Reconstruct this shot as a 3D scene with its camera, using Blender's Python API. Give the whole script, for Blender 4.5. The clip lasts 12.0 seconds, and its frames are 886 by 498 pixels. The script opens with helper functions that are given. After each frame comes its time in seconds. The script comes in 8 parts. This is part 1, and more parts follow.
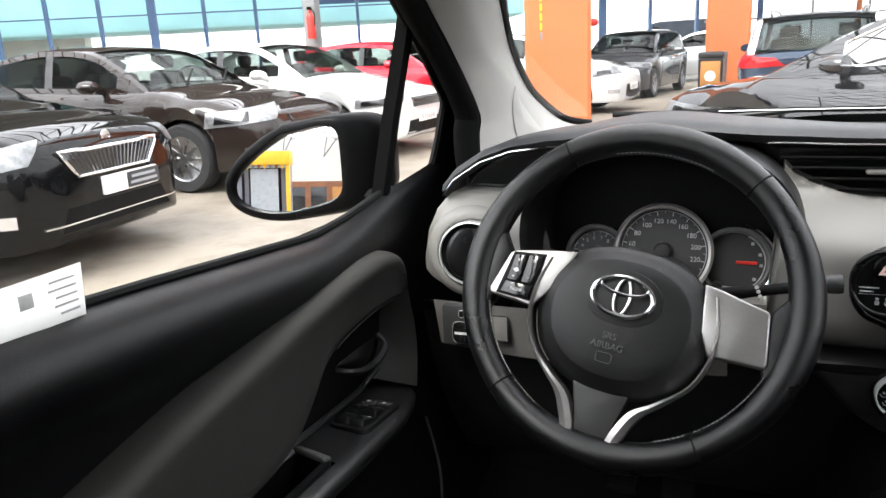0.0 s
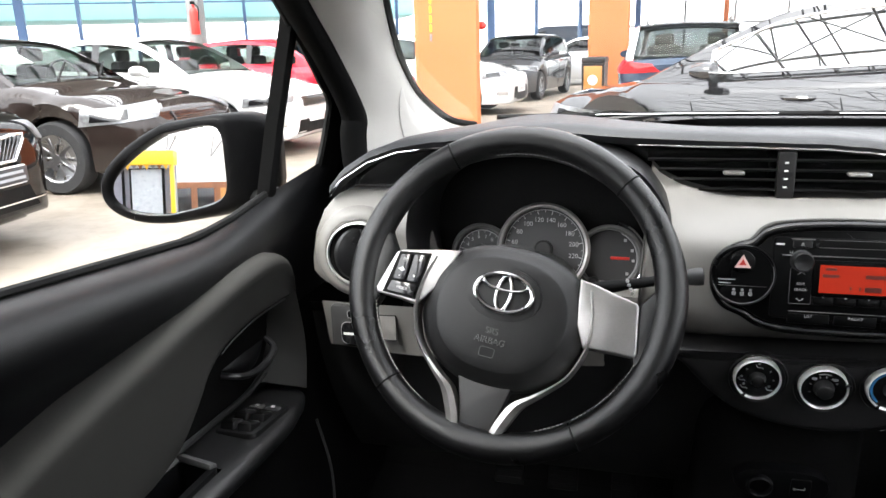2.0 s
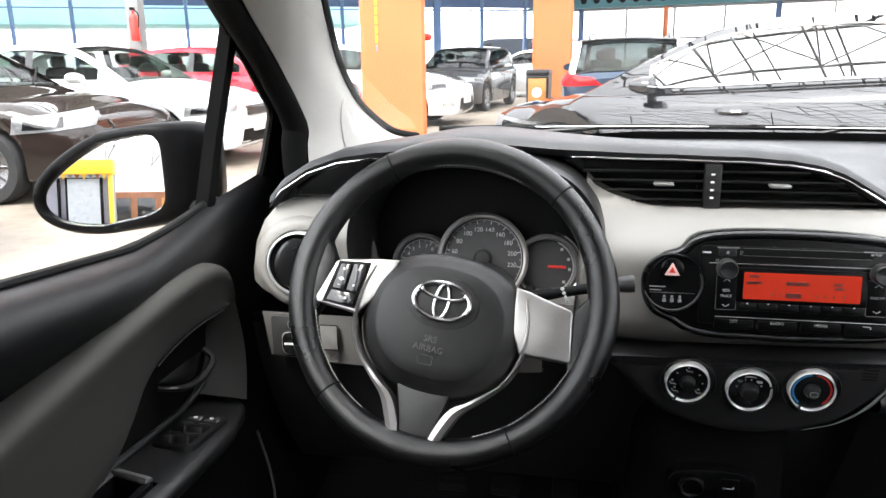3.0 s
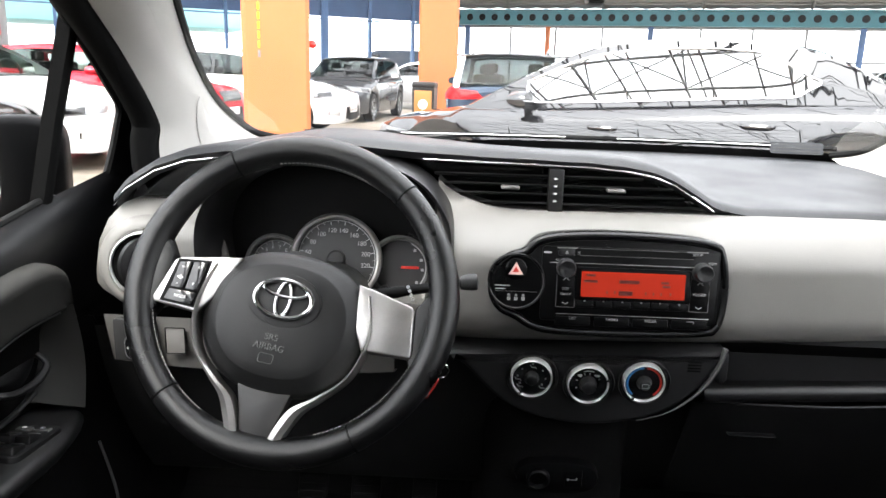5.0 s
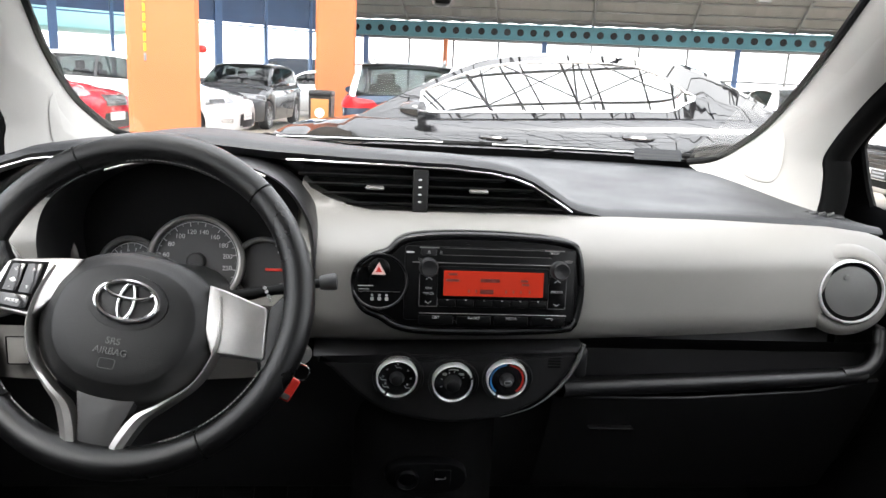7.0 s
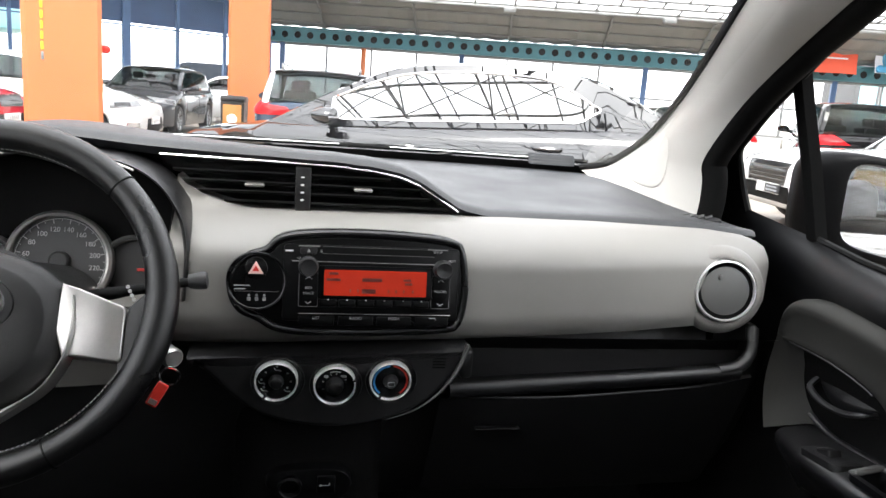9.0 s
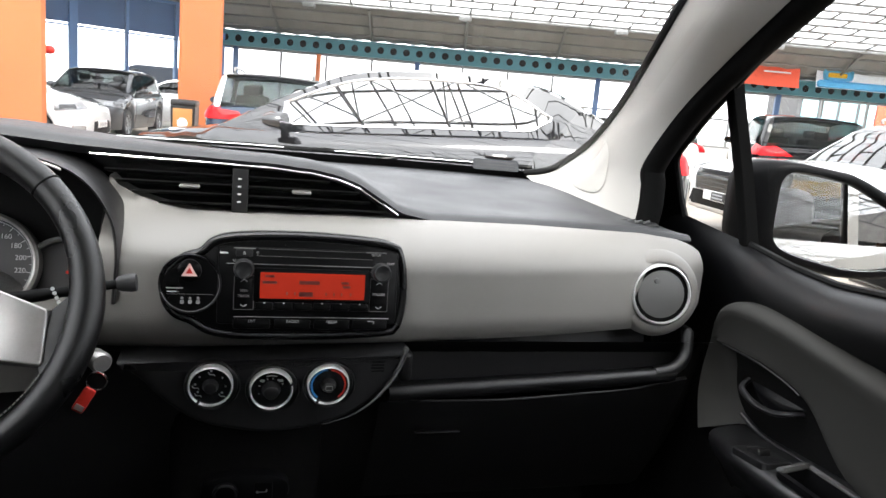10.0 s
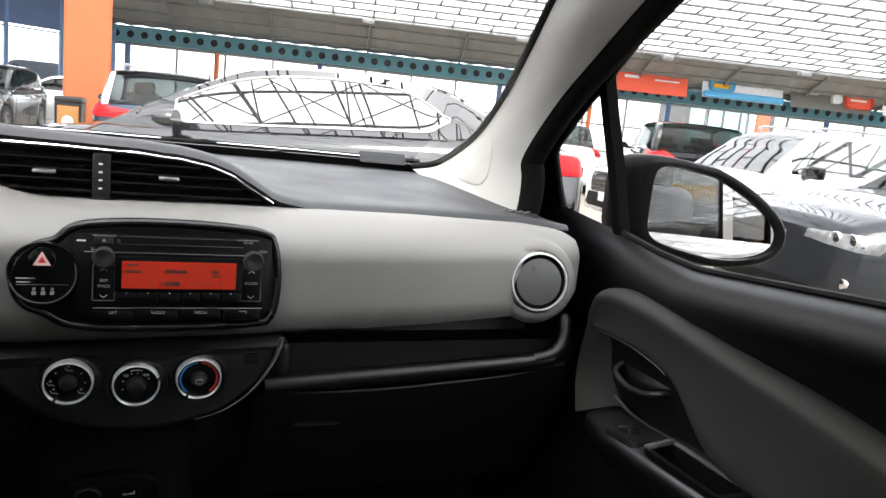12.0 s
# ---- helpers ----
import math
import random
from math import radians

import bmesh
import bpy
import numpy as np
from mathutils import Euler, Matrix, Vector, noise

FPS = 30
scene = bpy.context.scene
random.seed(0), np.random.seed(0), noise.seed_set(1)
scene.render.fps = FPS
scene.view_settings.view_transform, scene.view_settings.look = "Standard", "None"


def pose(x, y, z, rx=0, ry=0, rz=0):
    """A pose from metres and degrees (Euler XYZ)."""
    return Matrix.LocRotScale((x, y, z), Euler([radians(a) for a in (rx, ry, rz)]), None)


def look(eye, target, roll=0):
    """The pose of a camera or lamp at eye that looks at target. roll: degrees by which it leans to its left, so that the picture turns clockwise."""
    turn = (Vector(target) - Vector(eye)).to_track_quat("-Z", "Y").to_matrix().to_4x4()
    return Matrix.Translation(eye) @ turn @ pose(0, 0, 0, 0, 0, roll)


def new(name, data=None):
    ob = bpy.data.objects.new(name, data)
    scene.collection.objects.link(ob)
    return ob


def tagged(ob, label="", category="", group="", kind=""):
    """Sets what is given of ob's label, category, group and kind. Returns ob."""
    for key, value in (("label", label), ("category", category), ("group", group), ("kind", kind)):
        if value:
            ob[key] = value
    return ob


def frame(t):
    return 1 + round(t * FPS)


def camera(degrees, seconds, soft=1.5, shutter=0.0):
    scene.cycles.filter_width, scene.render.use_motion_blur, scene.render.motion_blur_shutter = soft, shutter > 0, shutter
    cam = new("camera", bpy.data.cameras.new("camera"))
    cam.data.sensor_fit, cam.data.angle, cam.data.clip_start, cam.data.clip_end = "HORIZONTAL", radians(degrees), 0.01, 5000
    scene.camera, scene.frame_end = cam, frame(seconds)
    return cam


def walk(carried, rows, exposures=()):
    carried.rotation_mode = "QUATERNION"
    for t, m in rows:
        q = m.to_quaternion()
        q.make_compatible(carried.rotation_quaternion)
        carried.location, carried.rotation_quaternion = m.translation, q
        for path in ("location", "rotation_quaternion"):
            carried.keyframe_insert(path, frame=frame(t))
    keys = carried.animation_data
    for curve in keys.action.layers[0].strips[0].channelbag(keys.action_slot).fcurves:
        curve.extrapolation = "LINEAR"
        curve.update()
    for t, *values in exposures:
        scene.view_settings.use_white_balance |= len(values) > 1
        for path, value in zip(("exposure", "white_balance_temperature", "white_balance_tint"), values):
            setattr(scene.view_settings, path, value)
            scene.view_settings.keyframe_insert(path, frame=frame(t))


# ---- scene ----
cam = camera(62.1, 12.0)
PATH = [
    (0, (-0.224, -0.748, 1.185), (-1.01, 1.018, 0.672), -2.9),
    (0.5, (-0.221, -0.75, 1.185), (-0.947, 1.036, 0.654), -2.6),
    (1, (-0.218, -0.753, 1.185), (-0.875, 1.057, 0.642), -2.3),
    (1.5, (-0.215, -0.756, 1.185), (-0.806, 1.079, 0.651), -1.8),
    (2, (-0.211, -0.755, 1.187), (-0.727, 1.105, 0.664), -1.6),
    (2.5, (-0.207, -0.759, 1.189), (-0.652, 1.123, 0.679), -1.2),
    (4.5, (-0.16, -0.772, 1.182), (-0.323, 1.164, 0.706), 0.9),
    (5, (-0.148, -0.769, 1.177), (-0.227, 1.174, 0.709), 1.6),
    (5.5, (-0.134, -0.769, 1.174), (-0.137, 1.177, 0.712), 2.1),
    (6, (-0.121, -0.767, 1.171), (-0.05, 1.18, 0.719), 2.5),
    (6.5, (-0.11, -0.766, 1.167), (0.021, 1.18, 0.724), 2.7),
    (7, (-0.097, -0.772, 1.166), (0.09, 1.172, 0.735), 2.9),
    (9, (-0.047, -0.767, 1.151), (0.357, 1.152, 0.761), 4.3),
    (9.5, (-0.039, -0.771, 1.148), (0.42, 1.138, 0.771), 4.6),
    (10, (-0.025, -0.773, 1.147), (0.496, 1.124, 0.786), 5.1),
    (10.5, (-0.014, -0.776, 1.144), (0.567, 1.106, 0.795), 5.5),
    (11, (-0.004, -0.781, 1.141), (0.642, 1.081, 0.805), 5.8),
    (11.5, (0.004, -0.782, 1.133), (0.709, 1.061, 0.806), 6.3),
    (12, (0.015, -0.784, 1.128), (0.777, 1.036, 0.801), 5.9),
]
walk(cam, [(t, look(eye, target, roll)) for t, eye, target, roll in PATH],
     [(0, 2.58), (1, 2.80), (2, 3.00), (4.5, 3.10), (5.5, 3.07), (7, 2.89), (9, 2.76), (12, 2.52)])

# ---- light ----
world = bpy.data.worlds.new("world")
scene.world = world
world.use_nodes = True
wn = world.node_tree.nodes
sky = wn.new("ShaderNodeTexSky")
sky.sky_type, sky.sun_disc = "NISHITA", False
sky.sun_elevation, sky.sun_rotation = radians(58), radians(201)
sky.dust_density, sky.air_density = 4.0, 1.0
sat = wn.new("ShaderNodeHueSaturation")
sat.inputs["Saturation"].default_value = 0.22
world.node_tree.links.new(sky.outputs[0], sat.inputs["Color"])
cloud = wn.new("ShaderNodeMix")
cloud.data_type = "RGBA"
cloud.inputs["Factor"].default_value = 0.7
cloud.inputs[7].default_value = (7.05, 7.05, 7.4, 1)
world.node_tree.links.new(sat.outputs[0], cloud.inputs[6])
world.node_tree.links.new(cloud.outputs[2], wn["Background"].inputs["Color"])
wn["Background"].inputs["Strength"].default_value = 0.15
sun = new("sun", bpy.data.lights.new("sun", "SUN"))
sun.data.energy, sun.data.angle, sun.data.color = 0.8, radians(25), (1.0, 0.97, 0.92)
sun.matrix_world = look((-5, -13, 22), (0, 0, 0))


# ---- materials ----
def material(name, base, rough=0.5, metal=0.0, vary=0.12, scale=8.0, bump=0.0, grain=400.0, coat=0.0, spec=0.5, island=0.0):
    """A surface with broad and fine variation of tone, roughness and relief."""
    m = bpy.data.materials.new(name)
    m.use_nodes = True
    nt = m.node_tree
    b = nt.nodes["Principled BSDF"]
    b.inputs["Metallic"].default_value = metal
    b.inputs["Coat Weight"].default_value = coat
    b.inputs["Coat Roughness"].default_value = 0.04
    b.inputs["Specular IOR Level"].default_value = spec
    tc = nt.nodes.new("ShaderNodeTexCoord")
    big = nt.nodes.new("ShaderNodeTexNoise")
    big.inputs["Scale"].default_value, big.inputs["Detail"].default_value = scale, 5
    fine = nt.nodes.new("ShaderNodeTexNoise")
    fine.inputs["Scale"].default_value, fine.inputs["Detail"].default_value = grain, 2
    for n in (big, fine):
        nt.links.new(tc.outputs["Object"], n.inputs["Vector"])
    mix = nt.nodes.new("ShaderNodeMath")
    mix.operation = "MULTIPLY_ADD"
    mix.inputs[1].default_value = 0.35
    nt.links.new(fine.outputs["Fac"], mix.inputs[0])
    nt.links.new(big.outputs["Fac"], mix.inputs[2])
    ramp = nt.nodes.new("ShaderNodeMapRange")
    ramp.inputs["From Min"].default_value, ramp.inputs["From Max"].default_value = 0.35, 1.0
    ramp.inputs["To Min"].default_value, ramp.inputs["To Max"].default_value = 1 - vary, 1 + vary
    nt.links.new(mix.outputs[0], ramp.inputs["Value"])
    tone = nt.nodes.new("ShaderNodeVectorMath")
    tone.operation = "SCALE"
    tone.inputs[0].default_value = base
    nt.links.new(ramp.outputs[0], tone.inputs["Scale"])
    nt.links.new(tone.outputs[0], b.inputs["Base Color"])
    rr = nt.nodes.new("ShaderNodeMapRange")
    rr.inputs["From Min"].default_value, rr.inputs["From Max"].default_value = 0.3, 0.7
    rr.inputs["To Min"].default_value, rr.inputs["To Max"].default_value = max(rough * 0.85, 0.0), min(rough * 1.15, 1.0)
    nt.links.new(big.outputs["Fac"], rr.inputs["Value"])
    nt.links.new(rr.outputs[0], b.inputs["Roughness"])
    if bump:
        bp = nt.nodes.new("ShaderNodeBump")
        bp.inputs["Strength"].default_value, bp.inputs["Distance"].default_value = bump, 0.001
        nt.links.new(fine.outputs["Fac"], bp.inputs["Height"])
        nt.links.new(bp.outputs[0], b.inputs["Normal"])
    return m


def leather(name, base, rough, cell, strength):
    m = material(name, base, rough, vary=0.2, scale=20)
    nt = m.node_tree
    tc = nt.nodes.new("ShaderNodeTexCoord")
    v = nt.nodes.new("ShaderNodeTexVoronoi")
    v.inputs["Scale"].default_value = cell
    nt.links.new(tc.outputs["Object"], v.inputs["Vector"])
    bp = nt.nodes.new("ShaderNodeBump")
    bp.inputs["Strength"].default_value, bp.inputs["Distance"].default_value = strength, 0.0008
    nt.links.new(v.outputs["Distance"], bp.inputs["Height"])
    nt.links.new(bp.outputs[0], nt.nodes["Principled BSDF"].inputs["Normal"])
    return m


def glass(name, tint=(1, 1, 1), gloss=1.25, rough=0.0, graze=0.0):
    """A thin pane: mostly clear, glossy at a slant."""
    m = bpy.data.materials.new(name)
    m.use_nodes = True
    nt = m.node_tree
    nt.nodes.remove(nt.nodes["Principled BSDF"])
    tr, gl, mx, lw, pw, fr = (nt.nodes.new("ShaderNode" + k) for k in ("BsdfTransparent", "BsdfGlossy", "MixShader", "LayerWeight", "Math", "Math"))
    lw.inputs["Blend"].default_value = 0.5
    pw.operation, fr.operation = "POWER", "MULTIPLY_ADD"
    pw.inputs[1].default_value = 5.0 if graze else 4.0
    nt.links.new(lw.outputs["Facing"], pw.inputs[0])
    nt.links.new(pw.outputs[0], fr.inputs[0])
    base = ((gloss - 1) / (gloss + 1)) ** 2 * 2
    fr.inputs[1].default_value, fr.inputs[2].default_value = graze or min(0.9, base * 8), base
    tr.inputs["Color"].default_value = (*tint, 1)
    gl.inputs["Roughness"].default_value = rough
    gl.inputs["Color"].default_value = (1, 1, 1, 1)
    nt.links.new(fr.outputs[0], mx.inputs["Fac"])
    nt.links.new(tr.outputs[0], mx.inputs[1])
    nt.links.new(gl.outputs[0], mx.inputs[2])
    nt.links.new(mx.outputs[0], nt.nodes["Material Output"].inputs["Surface"])
    return m


def glow(name, color, strength):
    m = bpy.data.materials.new(name)
    m.use_nodes = True
    b = m.node_tree.nodes["Principled BSDF"]
    b.inputs["Base Color"].default_value = (*[c * 0.3 for c in color], 1)
    b.inputs["Emission Color"].default_value = (*color, 1)
    b.inputs["Emission Strength"].default_value = strength
    b.inputs["Roughness"].default_value = 0.25
    return m


def ground_material():
    m = material("concrete_floor", (0.215, 0.185, 0.150), 0.55, vary=0.16, scale=0.7, bump=0.25, grain=60)
    nt = m.node_tree
    b = nt.nodes["Principled BSDF"]
    tc = nt.nodes.new("ShaderNodeTexCoord")
    st = nt.nodes.new("ShaderNodeTexNoise")
    st.inputs["Scale"].default_value, st.inputs["Detail"].default_value, st.inputs["Roughness"].default_value = 2.3, 8, 0.7
    nt.links.new(tc.outputs["Object"], st.inputs["Vector"])
    rp = nt.nodes.new("ShaderNodeValToRGB")
    rp.color_ramp.elements[0].position, rp.color_ramp.elements[0].color = 0.36, (0.55, 0.52, 0.5, 1)
    rp.color_ramp.elements[1].position, rp.color_ramp.elements[1].color = 0.55, (1, 1, 1, 1)
    nt.links.new(st.outputs["Fac"], rp.inputs["Fac"])
    mx = nt.nodes.new("ShaderNodeMix")
    mx.data_type, mx.blend_type = "RGBA", "MULTIPLY"
    mx.inputs["Factor"].default_value = 0.8
    src = b.inputs["Base Color"].links[0].from_socket
    nt.links.new(src, mx.inputs[6])
    nt.links.new(rp.outputs["Color"], mx.inputs[7])
    nt.links.new(mx.outputs[2], b.inputs["Base Color"])
    return m


BLACK = material("black_grained_plastic", (0.0085, 0.0085, 0.0088), 0.38, spec=0.5, vary=0.2, bump=0.35, grain=900)
SOFT = material("black_soft_pad", (0.024, 0.025, 0.0275), 0.52, vary=0.05, bump=0.5, grain=700)
RADIOM = material("black_satin_plastic", (0.0024, 0.0024, 0.0026), 0.30, spec=0.22, vary=0.12, bump=0.1, grain=900)
PIANO = material("black_gloss_plastic", (0.010, 0.010, 0.011), 0.14, vary=0.1, coat=0.3)
GREY = material("grey_fascia_plastic", (0.205, 0.197, 0.185), 0.5, vary=0.07, bump=0.3, grain=800)
DGREY = material("dark_grey_fabric", (0.035, 0.035, 0.034), 0.8, vary=0.15, bump=0.5, grain=500)
PALE = material("pale_grey_trim", (0.345, 0.334, 0.310), 0.6, vary=0.06, bump=0.2, grain=600)
HEAD = material("pale_headliner_cloth", (0.45, 0.44, 0.41), 0.9, vary=0.08, bump=0.4, grain=500)
LEATHER = leather("black_leather", (0.0040, 0.0040, 0.0042), 0.30, 1500, 0.24)
HUBM = material("black_airbag_cover", (0.0090, 0.0090, 0.0092), 0.40, spec=0.36, vary=0.15, bump=0.45, grain=1100)
SILVER = material("satin_silver_trim", (0.49, 0.48, 0.465), 0.36, metal=0.9, vary=0.1, scale=30)
CHROME = material("chrome", (0.82, 0.82, 0.83), 0.08, metal=1.0, vary=0.04)
BADGEM = material("brushed_chrome", (0.78, 0.78, 0.79), 0.17, metal=1.0, vary=0.05)
SATIN = material("satin_chrome", (0.86, 0.86, 0.86), 0.34, metal=0.6, vary=0.04)
SEALM = material("black_flock_seal", (0.004, 0.004, 0.004), 0.95, spec=0.05, vary=0.3, bump=0.4, grain=300)
RUBBER = material("black_rubber", (0.005, 0.005, 0.005), 0.6, spec=0.12, vary=0.25, bump=0.4, grain=300)
CARPET = material("black_carpet", (0.007, 0.007, 0.007), 1.0, spec=0.05, vary=0.3, bump=0.6, grain=350)
STITCH = material("grey_thread", (0.28, 0.275, 0.265), 0.8)
WHITEINK = material("white_print", (0.75, 0.75, 0.74), 0.5)
DIMINK = material("dim_white_print", (0.36, 0.36, 0.355), 0.5)
GREYINK = material("grey_print", (0.42, 0.42, 0.42), 0.5)
REDINK = material("red_print", (0.6, 0.03, 0.02), 0.4)
BLUEINK = material("blue_print", (0.03, 0.2, 0.5), 0.4)
DARKINK = material("dark_print", (0.1, 0.015, 0.01), 0.5)
LCD = glow("red_lit_display", (0.80, 0.052, 0.022), 0.040)
DIAL = material("black_dial_face", (0.03, 0.03, 0.031), 0.5, vary=0.08)
DOORPANE = glass("door_glass", (0.97, 0.98, 0.97), 1.12, graze=0.30)
PANE = glass("clear_glass", (0.97, 0.98, 0.97), 1.12, graze=0.9)
SHINYGLASS = glass("reflecting_car_glass", (0.20, 0.235, 0.23), 2.0)
SCREENGLASS = glass("reflecting_windscreen", (0.24, 0.27, 0.265), 1.5)
CLEARSCREEN = glass("clear_windscreen_glass", (0.60, 0.66, 0.63), 1.22)
CLEARSIDE = glass("clear_side_glass", (0.40, 0.45, 0.43), 1.11)
SHADEGLASS = glass("shaded_rear_glass", (0.30, 0.33, 0.335), 1.10)
CARGLASS = glass("tinted_car_glass", (0.19, 0.22, 0.215), 1.26)
MIRROR = material("mirror_silver", (0.93, 0.94, 0.95), 0.0, metal=1.0, vary=0.0)
PAPER = material("white_paper", (0.80, 0.79, 0.76), 0.7, vary=0.05)
FLOORM = ground_material()
ORANGE = material("orange_painted_column", (0.50, 0.135, 0.042), 0.5, vary=0.10, scale=1.2, bump=0.1, grain=80)
POSTBLUE = material("pale_blue_painted_steel", (0.075, 0.15, 0.30), 0.45, vary=0.12, scale=2)
BLUEST = material("blue_painted_steel", (0.045, 0.095, 0.20), 0.45, vary=0.15, scale=2)
TEAL = material("teal_painted_steel", (0.045, 0.16, 0.19), 0.5, vary=0.18, scale=2)
STEEL = material("grey_galvanised_steel", (0.22, 0.225, 0.225), 0.45, metal=0.4, vary=0.2, scale=3)
CLAD = material("grey_roof_cladding", (0.23, 0.23, 0.22), 0.6, vary=0.15, scale=1.5)
WALLM = material("pale_plaster_wall", (0.55, 0.54, 0.51), 0.8, vary=0.1, scale=1.0)
TYRE = material("tyre_rubber", (0.014, 0.014, 0.015), 0.75, vary=0.2, bump=0.4, grain=150)
DARKCHROME = material("dark_chrome", (0.16, 0.16, 0.165), 0.25, metal=0.9, vary=0.1)
ALLOY = material("alloy_rim", (0.20, 0.20, 0.205), 0.28, metal=1.0, vary=0.08)
REFLECTOR = material("lamp_reflector", (0.75, 0.76, 0.78), 0.16, metal=1.0, vary=0.15, scale=25)
REDLAMP = material("red_lamp_lens", (0.36, 0.006, 0.009), 0.30, spec=0.15, vary=0.4, scale=18, coat=0.06)
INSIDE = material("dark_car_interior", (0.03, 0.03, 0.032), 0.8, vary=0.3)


def paint(name, base, metal=0.0, rough=0.45, ior=1.45):
    m = material(name, base, rough, metal=metal, vary=0.05, scale=3, grain=1500, coat=1.0, spec=0.0)
    m.node_tree.nodes["Principled BSDF"].inputs["Coat IOR"].default_value = ior
    m.node_tree.nodes["Principled BSDF"].inputs["Coat Roughness"].default_value = 0.012
    return m


# ---- mesh helpers ----
def part(name, bm, mat, parent=None, label="", smooth=True, angle=40):
    """Links a bmesh as one mesh object, under a thing or a part."""
    bmesh.ops.recalc_face_normals(bm, faces=bm.faces)
    me = bpy.data.meshes.new(name)
    bm.to_mesh(me)
    bm.free()
    me.materials.append(mat)
    if smooth:
        me.polygons.foreach_set("use_smooth", [True] * len(me.polygons))
        me.set_sharp_from_angle(angle=radians(angle))
    ob = new(name, me)
    if parent is not None:
        ob.parent = parent
    if label:
        tagged(ob, label)
    return ob


def thing(name, m, label, category, group="", kind=""):
    ob = new(name)
    ob.empty_display_size = 0.1
    ob.matrix_world = m
    return tagged(ob, label, category, group, kind)


def box(bm, c, s, bevel=0.0, m=None, seg=2):
    """A box of centre c and size s, with rounded edges, moved by m."""
    r = bmesh.ops.create_cube(bm, size=1.0, matrix=Matrix.LocRotScale(c, None, s))
    vs = r["verts"]
    if bevel:
        es = list({e for v in vs for e in v.link_edges})
        r2 = bmesh.ops.bevel(bm, geom=es, offset=bevel, segments=seg, affect="EDGES", profile=0.5)
        vs = list({v for f in r2["faces"] for v in f.verts} | {v for v in vs if v.is_valid})
    if m is not None:
        bmesh.ops.transform(bm, matrix=m, verts=vs)
    return bm


def grid(bm, rows, close_u=False, close_v=False):
    """Faces between rows of points."""
    vs = [[bm.verts.new(p) for p in r] for r in rows]
    nr, nc = len(vs), len(vs[0])
    for i in range(nr if close_v else nr - 1):
        for j in range(nc if close_u else nc - 1):
            a, b, c, d = vs[i][j], vs[i][(j + 1) % nc], vs[(i + 1) % nr][(j + 1) % nc], vs[(i + 1) % nr][j]
            q = []
            for v in (a, b, c, d):
                if v not in q:
                    q.append(v)
            if len(q) > 2:
                bm.faces.new(q)
    return vs


def cap(bm, ring):
    bm.faces.new(ring)


def tube(bm, pts, r, n=10, closed=False, flat=1.0, ends=True):
    """A rod along pts; r is one radius or one for each point."""
    pts = [Vector(p) for p in pts]
    rs = r if isinstance(r, (list, tuple)) else [r] * len(pts)
    rows = []
    up = None
    for i, p in enumerate(pts):
        a = pts[i - 1] if i or closed else pts[i]
        b = pts[(i + 1) % len(pts)] if i + 1 < len(pts) or closed else pts[i]
        t = (b - a).normalized()
        if up is None:
            up = Vector((0, 0, 1)) if abs(t.z) < 0.9 else Vector((1, 0, 0))
        s = t.cross(up).normalized()
        up = s.cross(t).normalized()
        rows.append([p + rs[i] * (math.cos(k * math.tau / n) * s + math.sin(k * math.tau / n) * up * flat) for k in range(n)])
    vs = grid(bm, rows, close_u=True, close_v=closed)
    if ends and not closed:
        cap(bm, vs[0])
        cap(bm, vs[-1])
    return bm


def lathe(bm, profile, n=32, m=None, sx=1.0, sy=1.0):
    """Turns (radius, height) pairs about local z."""
    rows = [[Vector((max(r, 1e-5) * sx * math.cos(k * math.tau / n), max(r, 1e-5) * sy * math.sin(k * math.tau / n), z)) for k in range(n)] for r, z in profile]
    if m is not None:
        rows = [[m @ p for p in r] for r in rows]
    vs = grid(bm, rows, close_u=True)
    for ring, (r, z) in ((vs[0], profile[0]), (vs[-1], profile[-1])):
        if r > 1e-4:
            cap(bm, ring)
    return bm


def slab(bm, outline, z0, z1, m=None, bevel=0.0, seg=2, grow=0.0):
    """A plate: the outline (x, y) from z0 to z1, moved by m; bevel rounds its upper edge."""
    lo = [Vector((x, y, z0)) for x, y in outline]
    cx, cy = sum(p[0] for p in outline) / len(outline), sum(p[1] for p in outline) / len(outline)
    rows = [lo]
    if bevel:
        for k in range(seg + 1):
            a = k / seg * math.pi / 2
            ins, h = bevel * (1 - math.cos(a)), z1 - bevel * (1 - math.sin(a))
            rows.append(inset(outline, ins, h))
    else:
        rows.append([Vector((x, y, z1)) for x, y in outline])
    if m is not None:
        rows = [[m @ p for p in r] for r in rows]
    vs = grid(bm, rows, close_u=True)
    cap(bm, vs[0])
    cap(bm, vs[-1])
    return bm


def inset(outline, d, z):
    n = len(outline)
    area = sum(outline[i][0] * outline[(i + 1) % n][1] - outline[(i + 1) % n][0] * outline[i][1] for i in range(n))
    sgn = 1 if area > 0 else -1
    out = []
    for i in range(n):
        p, a, b = Vector(outline[i]), Vector(outline[i - 1]), Vector(outline[(i + 1) % n])
        e1, e2 = (p - a).normalized(), (b - p).normalized()
        nn = Vector((-e1.y - e2.y, e1.x + e2.x))
        nn = nn.normalized() if nn.length > 1e-6 else Vector((0, 0))
        k = max(0.5, math.sqrt(max(0.0, (1 + e1.dot(e2)) / 2)))
        q = p + nn * sgn * d / k
        out.append(Vector((q.x, q.y, z)))
    return out


